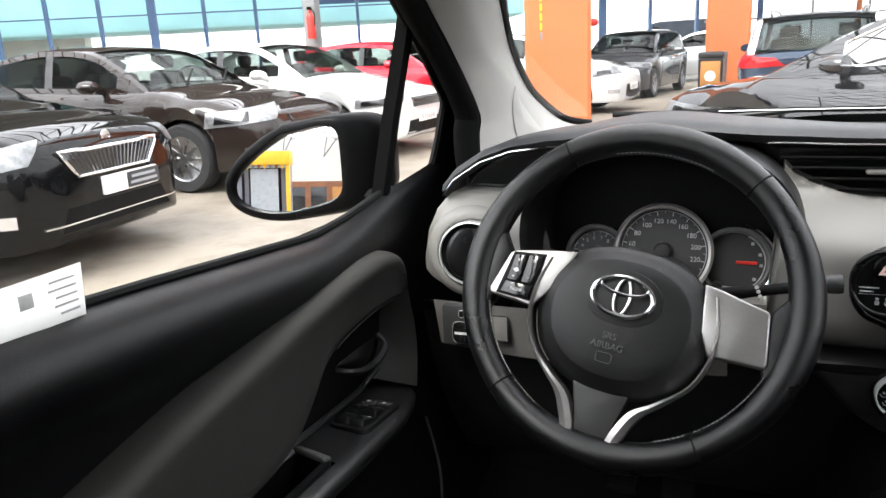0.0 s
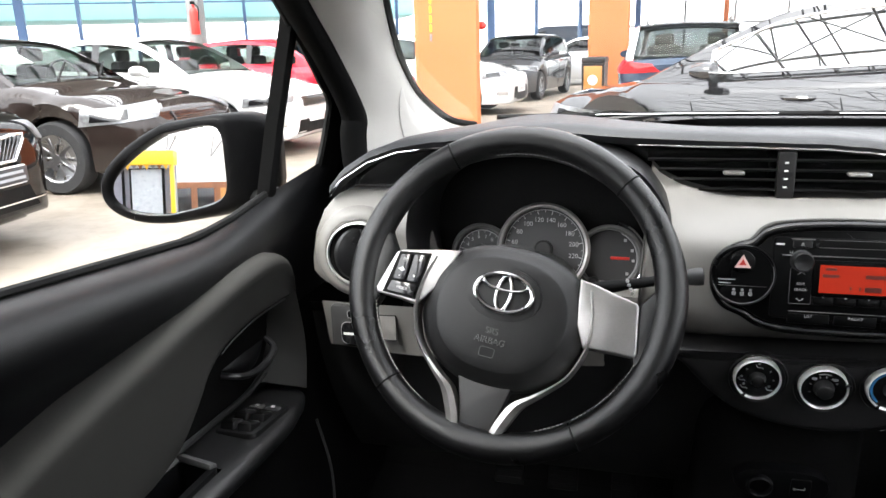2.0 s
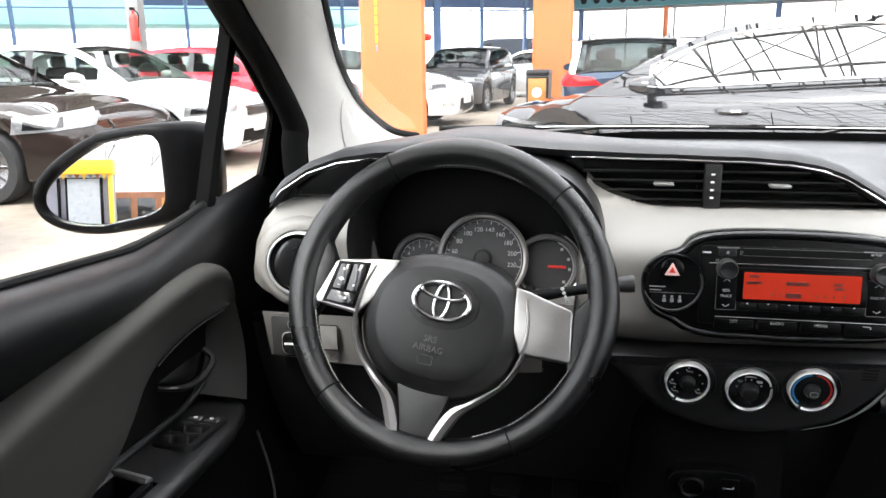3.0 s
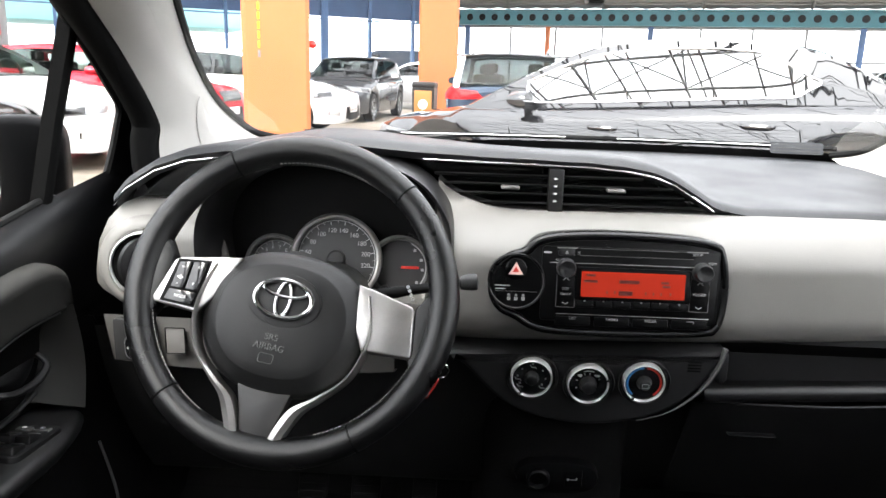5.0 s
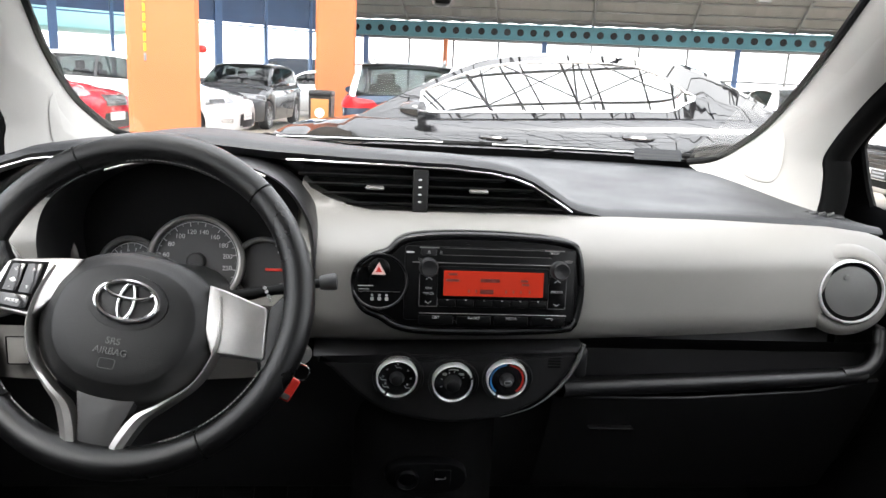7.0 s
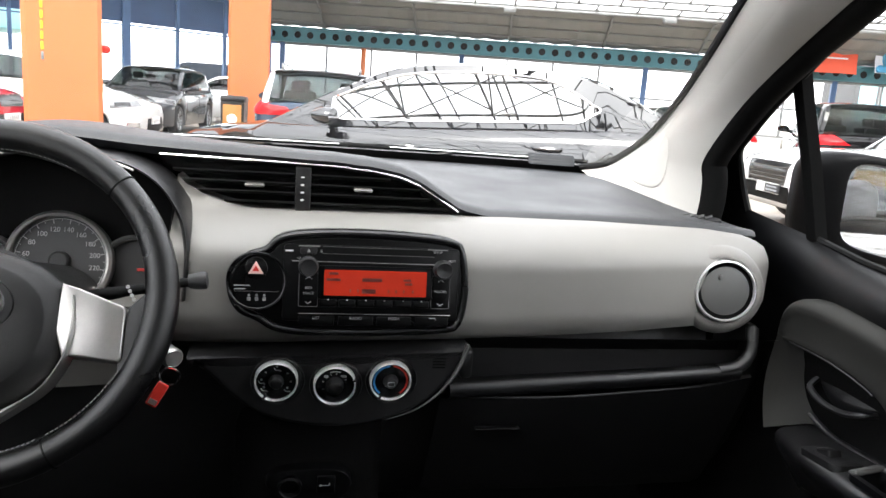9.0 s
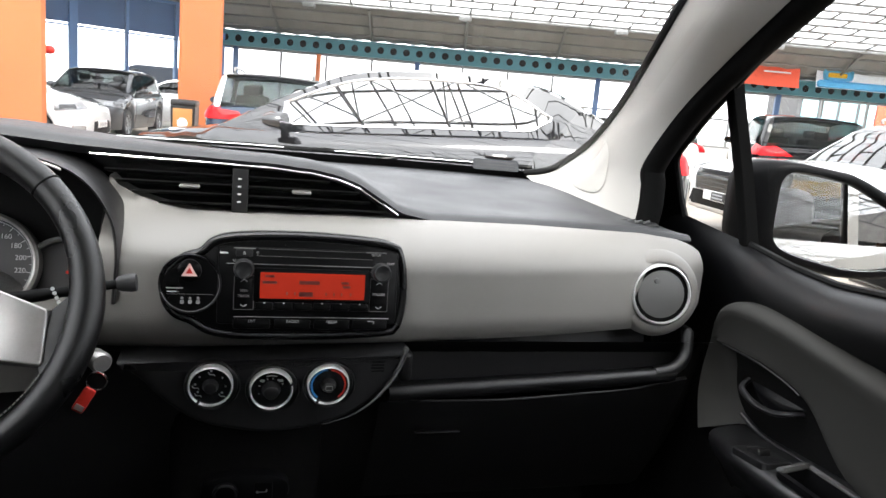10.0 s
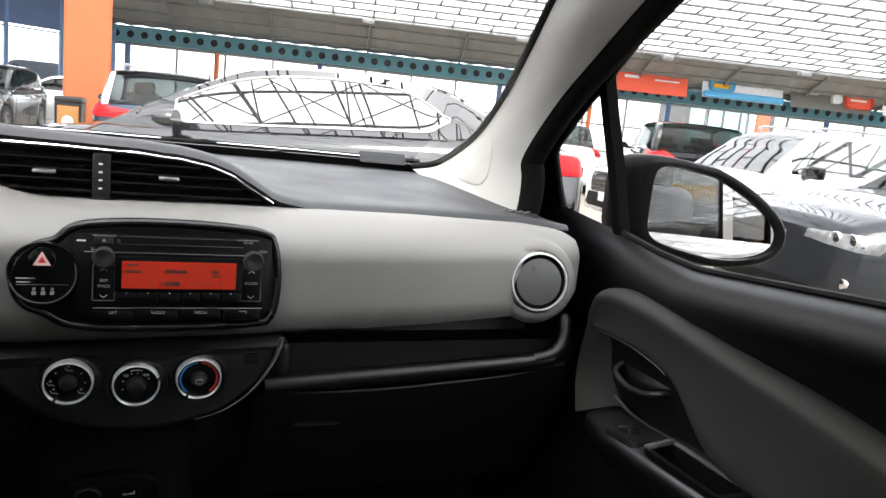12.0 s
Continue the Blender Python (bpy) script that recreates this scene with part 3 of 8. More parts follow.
banner(21.3, 24.6, 3.5, 4.5, [BANRED, (BANWHITE, -0.3, 0.15, 0.2, 0.12), (BANWHITE, 0.2, 0.1, 0.35, 0.06)], "faded red advertising banner")
banner(25.3, 29.2, 3.62, 4.6, [BANWHITE, (BANBLUE, 0.0, -0.34, 0.98, 0.28), (BANBLUE, -0.28, 0.12, 0.3, 0.7), (YELLOW, -0.28, 0.05, 0.2, 0.2), (GREYINK, 0.2, 0.2, 0.3, 0.07)], "white and blue advertising banner with a yellow shape")
banner(29.6, 33.6, 3.62, 4.6, [BANDARK, (BANRED, 0.32, 0.05, 0.34, 0.7), (BANWHITE, 0.05, 0.05, 0.12, 0.4), (GREYINK, -0.3, 0.2, 0.25, 0.1), (BANWHITE, 0.33, 0.1, 0.2, 0.08)], "dark and red advertising banner")
banner(34.2, 38.4, 3.7, 4.7, [BANWHITE, (GREYINK, 0.0, 0.1, 0.5, 0.1)], "plain white advertising banner")
fallen_leaves()


# ---- parked cars ----
def wheel_under(car, x, y, r, side, w=0.21, spokes=10):
    """A wheel at the car's local x, y; side is the way it faces."""
    bm = bmesh.new()
    m = pose(x, y, r, -90 * side, 0, 0)
    lathe(bm, [(r * 0.62, -w / 2), (r * 0.92, -w / 2), (r * 0.99, -w * 0.36), (r, -w * 0.2), (r, w * 0.2), (r * 0.99, w * 0.36), (r * 0.93, w / 2), (r * 0.66, w / 2 - 0.005), (r * 0.62, w * 0.38), (r * 0.62, -w / 2)], 36, m)
    tyre = part("wheel", bm, TYRE, car)
    bm = bmesh.new()
    lathe(bm, [(r * 0.60, w * 0.40), (r * 0.655, w * 0.47), (r * 0.62, w * 0.36), (r * 0.57, w * 0.1), (r * 0.57, -w * 0.3)], 36, m)
    for k in range(spokes):
        a = math.tau * k / spokes
        t = m @ pose(0, 0, w * 0.36, 0, 0, math.degrees(a))
        box(bm, (r * 0.34, 0, 0), (r * 0.56, r * 0.10, 0.022), 0.006, t, 1)
    lathe(bm, [(0, w * 0.42), (r * 0.12, w * 0.42), (r * 0.16, w * 0.36), (r * 0.16, w * 0.2)], 20, m)
    part("rim", bm, ALLOY, tyre, "silver alloy rim")
    bm = bmesh.new()
    lathe(bm, [(0.01, w * 0.12), (r * 0.56, w * 0.12), (r * 0.56, w * 0.08), (0.01, w * 0.08)], 24, m)
    part("brake_disc", bm, INSIDE, tyre)


def make_car(name, label, mat, front, heading, P, extras, group="parked cars"):
    """A parked car: a lofted body with wheel arches, a glazed cabin, wheels, lamps and trims."""
    L, W, H = P["L"], P["W"], P["H"]
    d = Vector((math.cos(radians(heading)), math.sin(radians(heading)), 0))
    c = Vector((front[0], front[1], 0)) - d * L / 2
    car = thing(name, pose(c.x, c.y, 0, 0, 0, heading), label, "car", group)
    h2 = L / 2
    fa, ra, wr = h2 - P.get("fo", 0.9), -h2 + P.get("ro", 0.95), P.get("wr", 0.325)
    ar = wr + 0.045
    top = [(-h2, P["tail"] - 0.10), (-h2 + 0.10, P["tail"] - 0.02), (-h2 + 0.35, P["tail"]), (P["deck"], P["deckz"]), (P["cowl"], P["cowlz"]), (h2 - 0.75, P["hoodz"]), (h2 - 0.25, P["nose"] + 0.04), (h2 - 0.06, P["nose"] - 0.02), (h2, P["nose"] - 0.10)]
    def half(x):
        w = W / 2
        if x > h2 - 1.0:
            w *= 1 - P.get("taper", 0.20) * ((x - h2 + 1.0) / 1.0) ** 2.6
        if x < -h2 + 0.8:
            w *= 1 - 0.13 * ((-h2 + 0.8 - x) / 0.8) ** 2.6
        e = min(h2 - x, x + h2)
        if e < 0.09:
            w -= 0.13 * (1 - e / 0.09) ** 2
        return w
    def zt(x):
        return ease(x, top)
    xs = sorted({round(-h2 + L * i / 60, 4) for i in range(61)} | {round(a + s * ar * k, 4) for a in (fa, ra) for s in (-1, 1) for k in (1.0, 0.985, 0.94, 0.86, 0.72, 0.55, 0.35, 0.15)} | {round(s * (h2 - e), 4) for s in (-1, 1) for e in (0.01, 0.025, 0.045, 0.07)})
    def ring(x):
        w, t = half(x), zt(x)
        e = min(h2 - x, x + h2)
        zb = P.get("sill", 0.19) + (0.07 * (1 - e / 0.12) ** 2 if e < 0.12 else 0)
        za = zb + 0.012
        for a in (fa, ra):
            if abs(x - a) < ar:
                za = max(za, wr + math.sqrt(ar * ar - (x - a) ** 2))
        s = t - 0.07
        crown = 0.035
        mid = max(za + 0.08, min(0.48, s - 0.12))
        up = max(za + 0.12, s - 0.05)
        half_pts = [(0, zb), (w - 0.26, zb), (w - 0.26, za), (w - 0.045, za), (w - 0.026, za + 0.025), (w - 0.012, max(mid, za + 0.05)), (w + 0.006, up), (w - 0.025, max(s, up + 0.02)), (w - 0.075, max(t - 0.012, up + 0.05)), (w - 0.13, max(t, up + 0.055)), (w * 0.5, max(t, up + 0.055) + crown * 0.7), (0, max(t, up + 0.055) + crown)]
        return [Vector((x, y, z)) for y, z in half_pts] + [Vector((x, -y, z)) for y, z in reversed(half_pts[1:-1])]
    bm = bmesh.new()
    vs = grid(bm, [ring(x) for x in xs], close_u=True)
    cap(bm, vs[0]), cap(bm, vs[-1])
    bmesh.ops.recalc_face_normals(bm, faces=bm.faces)
    bvh = BVHTree.FromBMesh(bm)
    inner = bmesh.new()
    n = len(vs[0])
    xc, xd, rf, rr = P["cowl"], P["deck"], P["rf"], P["rr"]
    # Belt-high faces under the glass become a dark sheet, for the cabin's shade
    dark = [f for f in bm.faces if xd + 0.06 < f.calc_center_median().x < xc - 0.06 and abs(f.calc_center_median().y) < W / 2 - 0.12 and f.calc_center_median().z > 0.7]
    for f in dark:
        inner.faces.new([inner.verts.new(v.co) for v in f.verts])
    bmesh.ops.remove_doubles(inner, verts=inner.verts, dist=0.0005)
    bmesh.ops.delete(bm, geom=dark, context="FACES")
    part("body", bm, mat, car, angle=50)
    lining = part("cabin_shade_sheet", inner, INSIDE, car, "dark sheet at belt height for the shaded cabin")
    zz = P["cowlz"] - 0.05
    for sx, sz in ((xc - 0.75, 0.36), (xc - 1.7, 0.33)):
        for sy in (-0.36, 0.36):
            bm = bmesh.new()
            box(bm, (sx, sy, zz + 0.06), (0.16, 0.44, 0.34), 0.05)
            box(bm, (sx - 0.02, sy, zz + sz - 0.03), (0.10, 0.24, 0.15), 0.04)
            part("seat", bm, INSIDE, lining)
    bm = bmesh.new()
    box(bm, (xc - 0.22, 0, P["cowlz"]), (0.4, W - 0.35, 0.08), 0.03)
    part("dash_top", bm, INSIDE, lining)
    bm = bmesh.new()
    tube(bm, [(xc - 0.42 + 0.05 * math.cos(a), 0.36 + 0.18 * math.cos(a), P["cowlz"] + 0.05 + 0.17 * math.sin(a)) for a in [k * math.tau / 20 for k in range(20)]], 0.013, 6, closed=True)
    part("wheel_ring", bm, INSIDE, lining)

    # cabin
    def zr(x):
        return max(zt(x) + 0.012, roofline(x))
    rpts = [(xd, zt(xd) + 0.012), (xd + (rr - xd) * 0.5, zt(xd) + (H - zt(xd)) * P.get("rb", 0.62)), (rr, H - 0.055), ((rf + rr) / 2, H), (rf, H - 0.05), (rf + (xc - rf) * 0.5, zt(xc) + (H - zt(xc)) * 0.53), (xc, zt(xc) + 0.012)]
    line = smooth_line([(a, 0, b) for a, b in rpts], 12)
    table = sorted((p.x, p.z) for p in line)
    def roofline(x):
        return interp(x, table)
    nst = 56
    st = [xd + (xc - xd) * i / nst for i in range(nst + 1)]
    q0 = P.get("q0", rr + 0.05)
    def crossing(x):
        t, r = zt(x), zr(x)
        wb = half(x) - 0.085
        hh = r - t
        wr_ = wb - 0.30 * hh
        tb = min(0.035, hh * 0.3)
        tp = min(0.05, hh * 0.35)
        if P.get("chrome") and x < q0 + 0.40:
            tp += max(0.0, hh * 0.60 - tp - 0.03) * min(1.0, (q0 + 0.40 - x) / 0.40) ** 1.9
            tb += max(0.0, hh * 0.36 - tb) * min(1.0, max(0.0, (q0 + 0.13 - x) / 0.13)) ** 2
        return [Vector((x, y, z)) for y, z in ((wb, t - 0.01), (wb - 0.3 * tb, t + tb), (wr_ + 0.12 * hh * 0.2 + 0.3 * tp, r - tp - 0.02), (wr_, r - 0.02), (wr_ - 0.06, r - 0.004), (wr_ * 0.5, r + 0.016), (0, r + 0.024))]
    sect = [crossing(x) for x in st]
    bp = P.get("bp", (rf + rr) / 2 + 0.05)
    q0 = P.get("q0", rr + 0.05)
    ax = P.get("ax", xc - 0.55)
    shell, ws, rw = (bmesh.new() for _ in range(3))
    post = {s: bmesh.new() for s in (1, -1)}
    sides = {(s, k): bmesh.new() for s in (1, -1) for k in (0, 1)}
    def face(b, pts):
        b.faces.new([b.verts.new(p) for p in pts])
    for i in range(nst):
        xm = (st[i] + st[i + 1]) / 2
        for j in range(6):
            quad = [sect[i][j], sect[i + 1][j], sect[i + 1][j + 1], sect[i][j + 1]]
            for s in (1, -1):
                q = [Vector((p.x, p.y * s, p.z)) for p in quad]
                tall = zr(xm) - zt(xm)
                if j == 1:
                    if abs(xm - bp) < 0.045:
                        b = post[s]
                    elif q0 < xm < ax and tall > 0.13:
                        b = sides[s, 0 if xm > bp else 1]
                    else:
                        b = shell
                elif j >= 4 and rf - 0.02 < xm < xc:
                    b = ws
                elif j >= 4 and xd < xm < rr + 0.05:
                    b = rw if P.get("rearglass", True) else shell
                else:
                    b = shell
                face(b, q)
    for b in (shell, ws, rw, *post.values(), *sides.values()):
        bmesh.ops.remove_doubles(b, verts=b.verts, dist=0.0005)
    part("cabin_frame", shell, P.get("roofmat", mat), car, angle=30)
    # Lining below the roof, coloured dark to stand for shade inside
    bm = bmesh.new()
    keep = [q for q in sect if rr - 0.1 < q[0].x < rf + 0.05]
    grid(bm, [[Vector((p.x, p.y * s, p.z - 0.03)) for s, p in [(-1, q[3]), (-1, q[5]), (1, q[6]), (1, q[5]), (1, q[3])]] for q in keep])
    part("headliner", bm, INSIDE, lining, "roof lining darkened for the cabin's shade")
    for b in post.values():
        part("pillar_trim", b, P.get("postmat", PIANO), car)
    for b, nm in ((ws, "windscreen"), (rw, "rear_window")):
        part(nm, b, P.get("frontglass" if nm == "windscreen" else "rearpane", CARGLASS), car)
    for b in sides.values():
        if len(b.faces):
            part("side_window", b, P.get("sideglass", CARGLASS), car)
        else:
            b.free()
    if P.get("chrome"):
        for s in (1, -1):
            seq = [i for i in range(nst + 1) if q0 - 0.03 <= st[i] <= ax + 0.05 and zr(st[i]) - zt(st[i]) > 0.09]
            loop = [sect[i][1] for i in seq] + [sect[i][2] for i in reversed(seq)]
            bm = bmesh.new()
            tube(bm, [Vector((p.x, (p.y + 0.004) * s, p.z)) for p in loop], P.get("cw", 0.012), 6, closed=True)
            part("window_trim", bm, CHROME, car, "bright chrome window surround")
    for x in (fa, ra):
        for s in (1, -1):
            wheel_under(car, x, s * (half(x) - 0.125), wr, s, spokes=P.get("spokes", 10))

    # trims set on the body's own surface
    def wrap(bm, corners, way, off, nu=10, nv=5, skirt=0.02):
        """A curved plate over the body inside four corners (across, up), seen along way."""
        way = Vector(way).normalized()
        side = Vector((0, 0, 1)).cross(-way).normalized()
        if abs(way.y) > 0.2 and abs(way.x) > 0.2:
            mid = side.dot(Vector((-math.copysign(h2 - 0.28, way.x), -math.copysign(half(h2 - 0.3) - 0.10, way.y), 0)))
            corners = [(a + mid, b) for a, b in corners]
        (a0, b0), (a1, b1), (a2, b2), (a3, b3) = corners
        rows, outs = [], []
        for j in range(nv + 1):
            v = j / nv
            r = []
            for i in range(nu + 1):
                u = i / nu
                a = (a0 * (1 - u) + a1 * u) * (1 - v) + (a3 * (1 - u) + a2 * u) * v
                b_ = (b0 * (1 - u) + b1 * u) * (1 - v) + (b3 * (1 - u) + b2 * u) * v
                o = side * a + Vector((0, 0, b_)) - way * 6
                hit, nrm, _, _ = bvh.ray_cast(o, way)
                if hit is None:
                    hit, nrm = (r[-1] if r else o + way * 5.6), -way
                    r.append(hit.copy())
                else:
                    r.append(hit + nrm * (off if nrm.dot(way) < 0 else -off))
            rows.append(r)
        vs = grid(bm, rows)
        border = vs[0] + [r[-1] for r in vs[1:]] + vs[-1][::-1][1:] + [r[0] for r in vs[::-1][1:-1]]
        if skirt:
            low = [bm.verts.new(v.co + way * skirt) for v in border]
            m_ = len(border)
            for i in range(m_):
                bm.faces.new((border[i], border[(i + 1) % m_], low[(i + 1) % m_], low[i]))
        return [[p.copy() for p in r] for r in rows]
    F, B = Vector((-1, 0, 0)), Vector((1, 0, 0))
    for kind, corners, way, off, m_, nm, lab in extras:
        if kind == "pair":
            for s in (1, -1):
                bm = bmesh.new()
                cs = [(-a * s if abs(way[1]) > 0.4 and way[0] < 0 else a * s, b_) for a, b_ in corners]
                wv = (way[0], way[1] * s, way[2])
                wrap(bm, cs, wv, off, 16, 8)
                part(nm, bm, m_, car, lab)
        elif kind == "one":
            bm = bmesh.new()
            wrap(bm, corners, way, off, 14)
            part(nm, bm, m_, car, lab)
        elif kind == "slats":
            bm = bmesh.new()
            rows = wrap(bm, corners, way, off, 14)
            g = part(nm, bm, PIANO, car, lab)
            bm = bmesh.new()
            edge = rows[0] + [r[-1] for r in rows[1:]] + rows[-1][::-1][1:] + [r[0] for r in rows[::-1][1:-1]]
            tube(bm, edge, 0.011 if m_ == "up" else 0.007, 8, closed=True)
            up = m_ == "up"
            part("grille_frame", bm, CHROME if up else DARKCHROME, g, "chrome grille frame")
            k = 22 if up else 5
            for i in range(1, k):
                u = i / k
                if up:
                    f = u * (len(rows[0]) - 1)
                    a = int(f)
                    pts = [r[a].lerp(r[min(a + 1, len(r) - 1)], f - a) for r in rows]
                else:
                    f = u * (len(rows) - 1)
                    a = int(f)
                    pts = [p.lerp(q, f - a) for p, q in zip(rows[a], rows[min(a + 1, len(rows) - 1)])]
                bm = bmesh.new()
                tube(bm, pts, 0.0045 if up else 0.009, 6)
                part("slat", bm, DARKCHROME if up else PIANO, g)
    def spot(a, b_, way):
        way = Vector(way).normalized()
        side = Vector((0, 0, 1)).cross(-way).normalized()
        hit, nrm, _, _ = bvh.ray_cast(side * a + Vector((0, 0, b_)) - way * 6, way)
        return hit if hit is not None else side * a + Vector((0, 0, b_)) - way * h2
    # door mirrors, handles, seams
    for s in (1, -1):
        mx, mz = xc - 0.50, zt(xc - 0.5) + 0.07
        my = half(mx) - 0.02
        bm = bmesh.new()
        if P.get("boxmirror"):
            box(bm, (mx, s * (my + 0.13), mz), (0.11, 0.25, 0.15), 0.035, seg=3)
        else:
            lathe(bm, [(0.0, -0.09), (0.055, -0.075), (0.082, -0.02), (0.085, 0.04), (0.078, 0.065), (0.0, 0.066)], 20, pose(mx, s * (my + 0.11), mz - 0.012, 0, -90, 0), sx=0.75, sy=1.25)
        tube(bm, [(mx, s * (my - 0.06), mz - 0.06), (mx, s * (my + 0.06), mz - 0.04)], 0.034, 8)
        part("door_mirror", bm, P.get("mirmat", mat), car)
        for hx in (bp + 0.20, bp - 0.80 if bp - 0.8 > ra - 0.3 else bp - 0.7):
            p = spot(-hx * s, zt(hx) - 0.14, (0, -s, 0))
            bm = bmesh.new()
            tube(bm, smooth_line([(hx - 0.10, p.y - 0.005 * s, p.z), (hx - 0.06, p.y + 0.028 * s, p.z), (hx + 0.06, p.y + 0.028 * s, p.z), (hx + 0.10, p.y - 0.005 * s, p.z)], 4), 0.013, 6)
            part("door_handle", bm, mat, car)
        for sx in (bp - 0.02, ax + 0.12, bp - 1.02):
            pts = []
            for k in range(9):
                z = 0.30 + (zt(sx) - 0.10 - 0.30) * k / 8
                q = spot(-(sx - 0.06 * math.sin(k / 8 * 3)) * s, z, (0, -s, 0))
                pts.append(q + Vector((0, 0.001 * s, 0)))
            bm = bmesh.new()
            tube(bm, pts, 0.004, 5)
            part("door_seam", bm, RUBBER, car)
    if "plate" in P:
        for (z, way) in ((P["plate"], F), (P.get("plate_rear", 0.0), B)):
            if not z:
                continue
            p = spot(P.get("plate_y", 0.0), z, way)
            m_ = Matrix.Translation(p) @ pose(0, 0, 0, 90, 0, 90 if way is F else -90)
            bm = bmesh.new()
            slab(bm, rrect(0.52, 0.115, 0.008), -0.01, 0.022, m_, 0.003)
            pl = part("number_plate", bm, PAPER, car, "number plate")
            if P.get("plaque"):
                bm = bmesh.new()
                slab(bm, rrect(0.32, 0.10, 0.006, 4, P["plaque"] * 0.11, 0), 0.0, 0.026, m_, 0.002)
                q = part("dealer_plaque", bm, DGREYPLQ, pl, "dark dealer plaque")
                for j, w_ in ((0.018, 0.24), (-0.02, 0.27)):
                    bm = bmesh.new()
                    box(bm, (P["plaque"] * 0.11, j, 0.0265), (w_, 0.018, 0.0015), 0, m_)
                    part("plaque_bar", bm, KPALE, q, smooth=False)
                continue
            for k in range(6):
                bm = bmesh.new()
                box(bm, (-0.18 + 0.07 * k, 0, 0.0235), (0.045, 0.06, 0.002), 0, m_)
                part("plate_bar", bm, GREYINK, pl, smooth=False)
    if "badge" in P:
        p = spot(0, P["badge"], F)
        bm = bmesh.new()
        lathe(bm, [(0, 0), (0.036, 0), (0.040, 0.006), (0.036, 0.010), (0.028, 0.006), (0, 0.007)], 24, Matrix.Translation(p) @ pose(0, 0, 0, 90, 0, 90))
        part("nose_badge", bm, CHROME, car, "round bright nose badge")
    if "wipers" in P:
        for y0 in (0.35, -0.25):
            bm = bmesh.new()
            tube(bm, [(xc + 0.02, y0, zr(xc) + 0.02), (xc - 0.25, y0 + 0.45, zr(xc - 0.25) + 0.02)], 0.012, 6)
            part("wiper", bm, RUBBER, car)
    if "card" in P:
        cx, cy = P["card"]
        bm = bmesh.new()
        grid(bm, [[(cx + a, cy + b, zr(cx + a) - 0.012) for b in (-0.20, -0.07, 0.07, 0.20)] for a in (-0.10, -0.03, 0.04, 0.11)])
        part("price_card", bm, PAPER, car, "white card behind the windscreen")
    if P.get("rails"):
        for s in (1, -1):
            bm = bmesh.new()
            tube(bm, smooth_line([(rr + 0.1, s * 0.52, H - 0.03), (rr + 0.2, s * 0.53, H + 0.045), (rf - 0.2, s * 0.53, H + 0.05), (rf - 0.05, s * 0.52, H - 0.02)], 6), 0.018, 8)
            part("roof_rail", bm, STEEL, car)
    return car, spot, wrap


SEDAN = dict(L=4.75, W=1.84, H=1.46, tail=1.02, deck=-1.75, deckz=1.04, cowl=1.05, cowlz=0.97, hoodz=0.88, nose=0.74, rf=0.30, rr=-0.85, fo=0.92, ro=1.05, wr=0.33, q0=-1.15, ax=0.72, bp=-0.22, plate=0.44)
HATCH = dict(L=4.30, W=1.80, H=1.48, tail=1.0, deck=-2.0, deckz=1.02, cowl=1.02, cowlz=0.98, hoodz=0.90, nose=0.74, rf=0.25, rr=-1.55, fo=0.88, ro=0.8, wr=0.32, q0=-1.55, ax=0.68, bp=-0.25, rb=0.7, plate=0.45)
SUV = dict(L=4.50, W=1.84, H=1.70, tail=1.10, deck=-2.12, deckz=1.12, cowl=1.0, cowlz=1.08, hoodz=1.0, nose=0.85, rf=0.25, rr=-1.8, fo=0.9, ro=0.85, wr=0.35, q0=-1.85, ax=0.66, bp=-0.25, rb=0.75, sill=0.24, plate=0.5)
FWD = (-1, 0, 0)
SLANT = (-1, -0.75, 0)
BACK = (1, 0, 0)
BSLANT = (1, -0.8, 0)


def lamps(z, w=0.5, h=0.13, way=SLANT):
    """Front lamps: a bright reflector under a clear lens, one pair."""
    cs = [(-w * 0.5, z - h * 0.5), (w * 0.42, z - h * 0.15), (w * 0.60, z + h * 0.62), (-w * 0.48, z + h * 0.30)]
    ins = [(-w * 0.40, z - h * 0.30), (w * 0.02, z - h * 0.20), (w * 0.05, z + h * 0.30), (-w * 0.38, z + h * 0.16)]
    return [("pair", cs, way, 0.010, LAMPBOWL, "headlight", "clear headlight"), ("pair", ins, way, 0.014, PIANO, "lamp_bezel", "dark lamp bezel")]


def tails(z, w=0.38, h=0.22):
    cs = [(-w * 0.5, z - h / 2), (w * 0.5, z - h / 2), (w * 0.55, z + h / 2), (-w * 0.4, z + h / 2)]
    return [("pair", cs, BSLANT, 0.012, REDLAMP, "tail_light", "red tail light")]


def lower(z0, z1, w, mat):
    return [("one", [(-w, z0), (w, z0), (w * 0.86, z1), (-w * 0.86, z1)], FWD, 0.004, mat, "air_intake", "black lower air intake")]


BLACKP = paint("black_car_paint", (0.004, 0.004, 0.0045), ior=1.36)
GLOSSP = paint("polished_black_car_paint", (0.005, 0.005, 0.006), ior=1.88)
BROWNP = paint("dark_brown_car_paint", (0.019, 0.0135, 0.0118), 0.12, ior=1.46)
WHITEP = paint("white_car_paint", (0.62, 0.62, 0.61))
REDP = paint("red_car_paint", (0.50, 0.015, 0.03))
GREYP = paint("grey_metallic_car_paint", (0.045, 0.047, 0.052), 0.5)
LAMPBOWL = material("dull_lamp_bowl", (0.22, 0.225, 0.232), 0.40, metal=0.5, vary=0.55, scale=22)
DGREYP = paint("dark_grey_metallic_car_paint", (0.026, 0.028, 0.032), 0.45, ior=1.32)
SILVERP = paint("silver_car_paint", (0.45, 0.46, 0.47), 0.7)
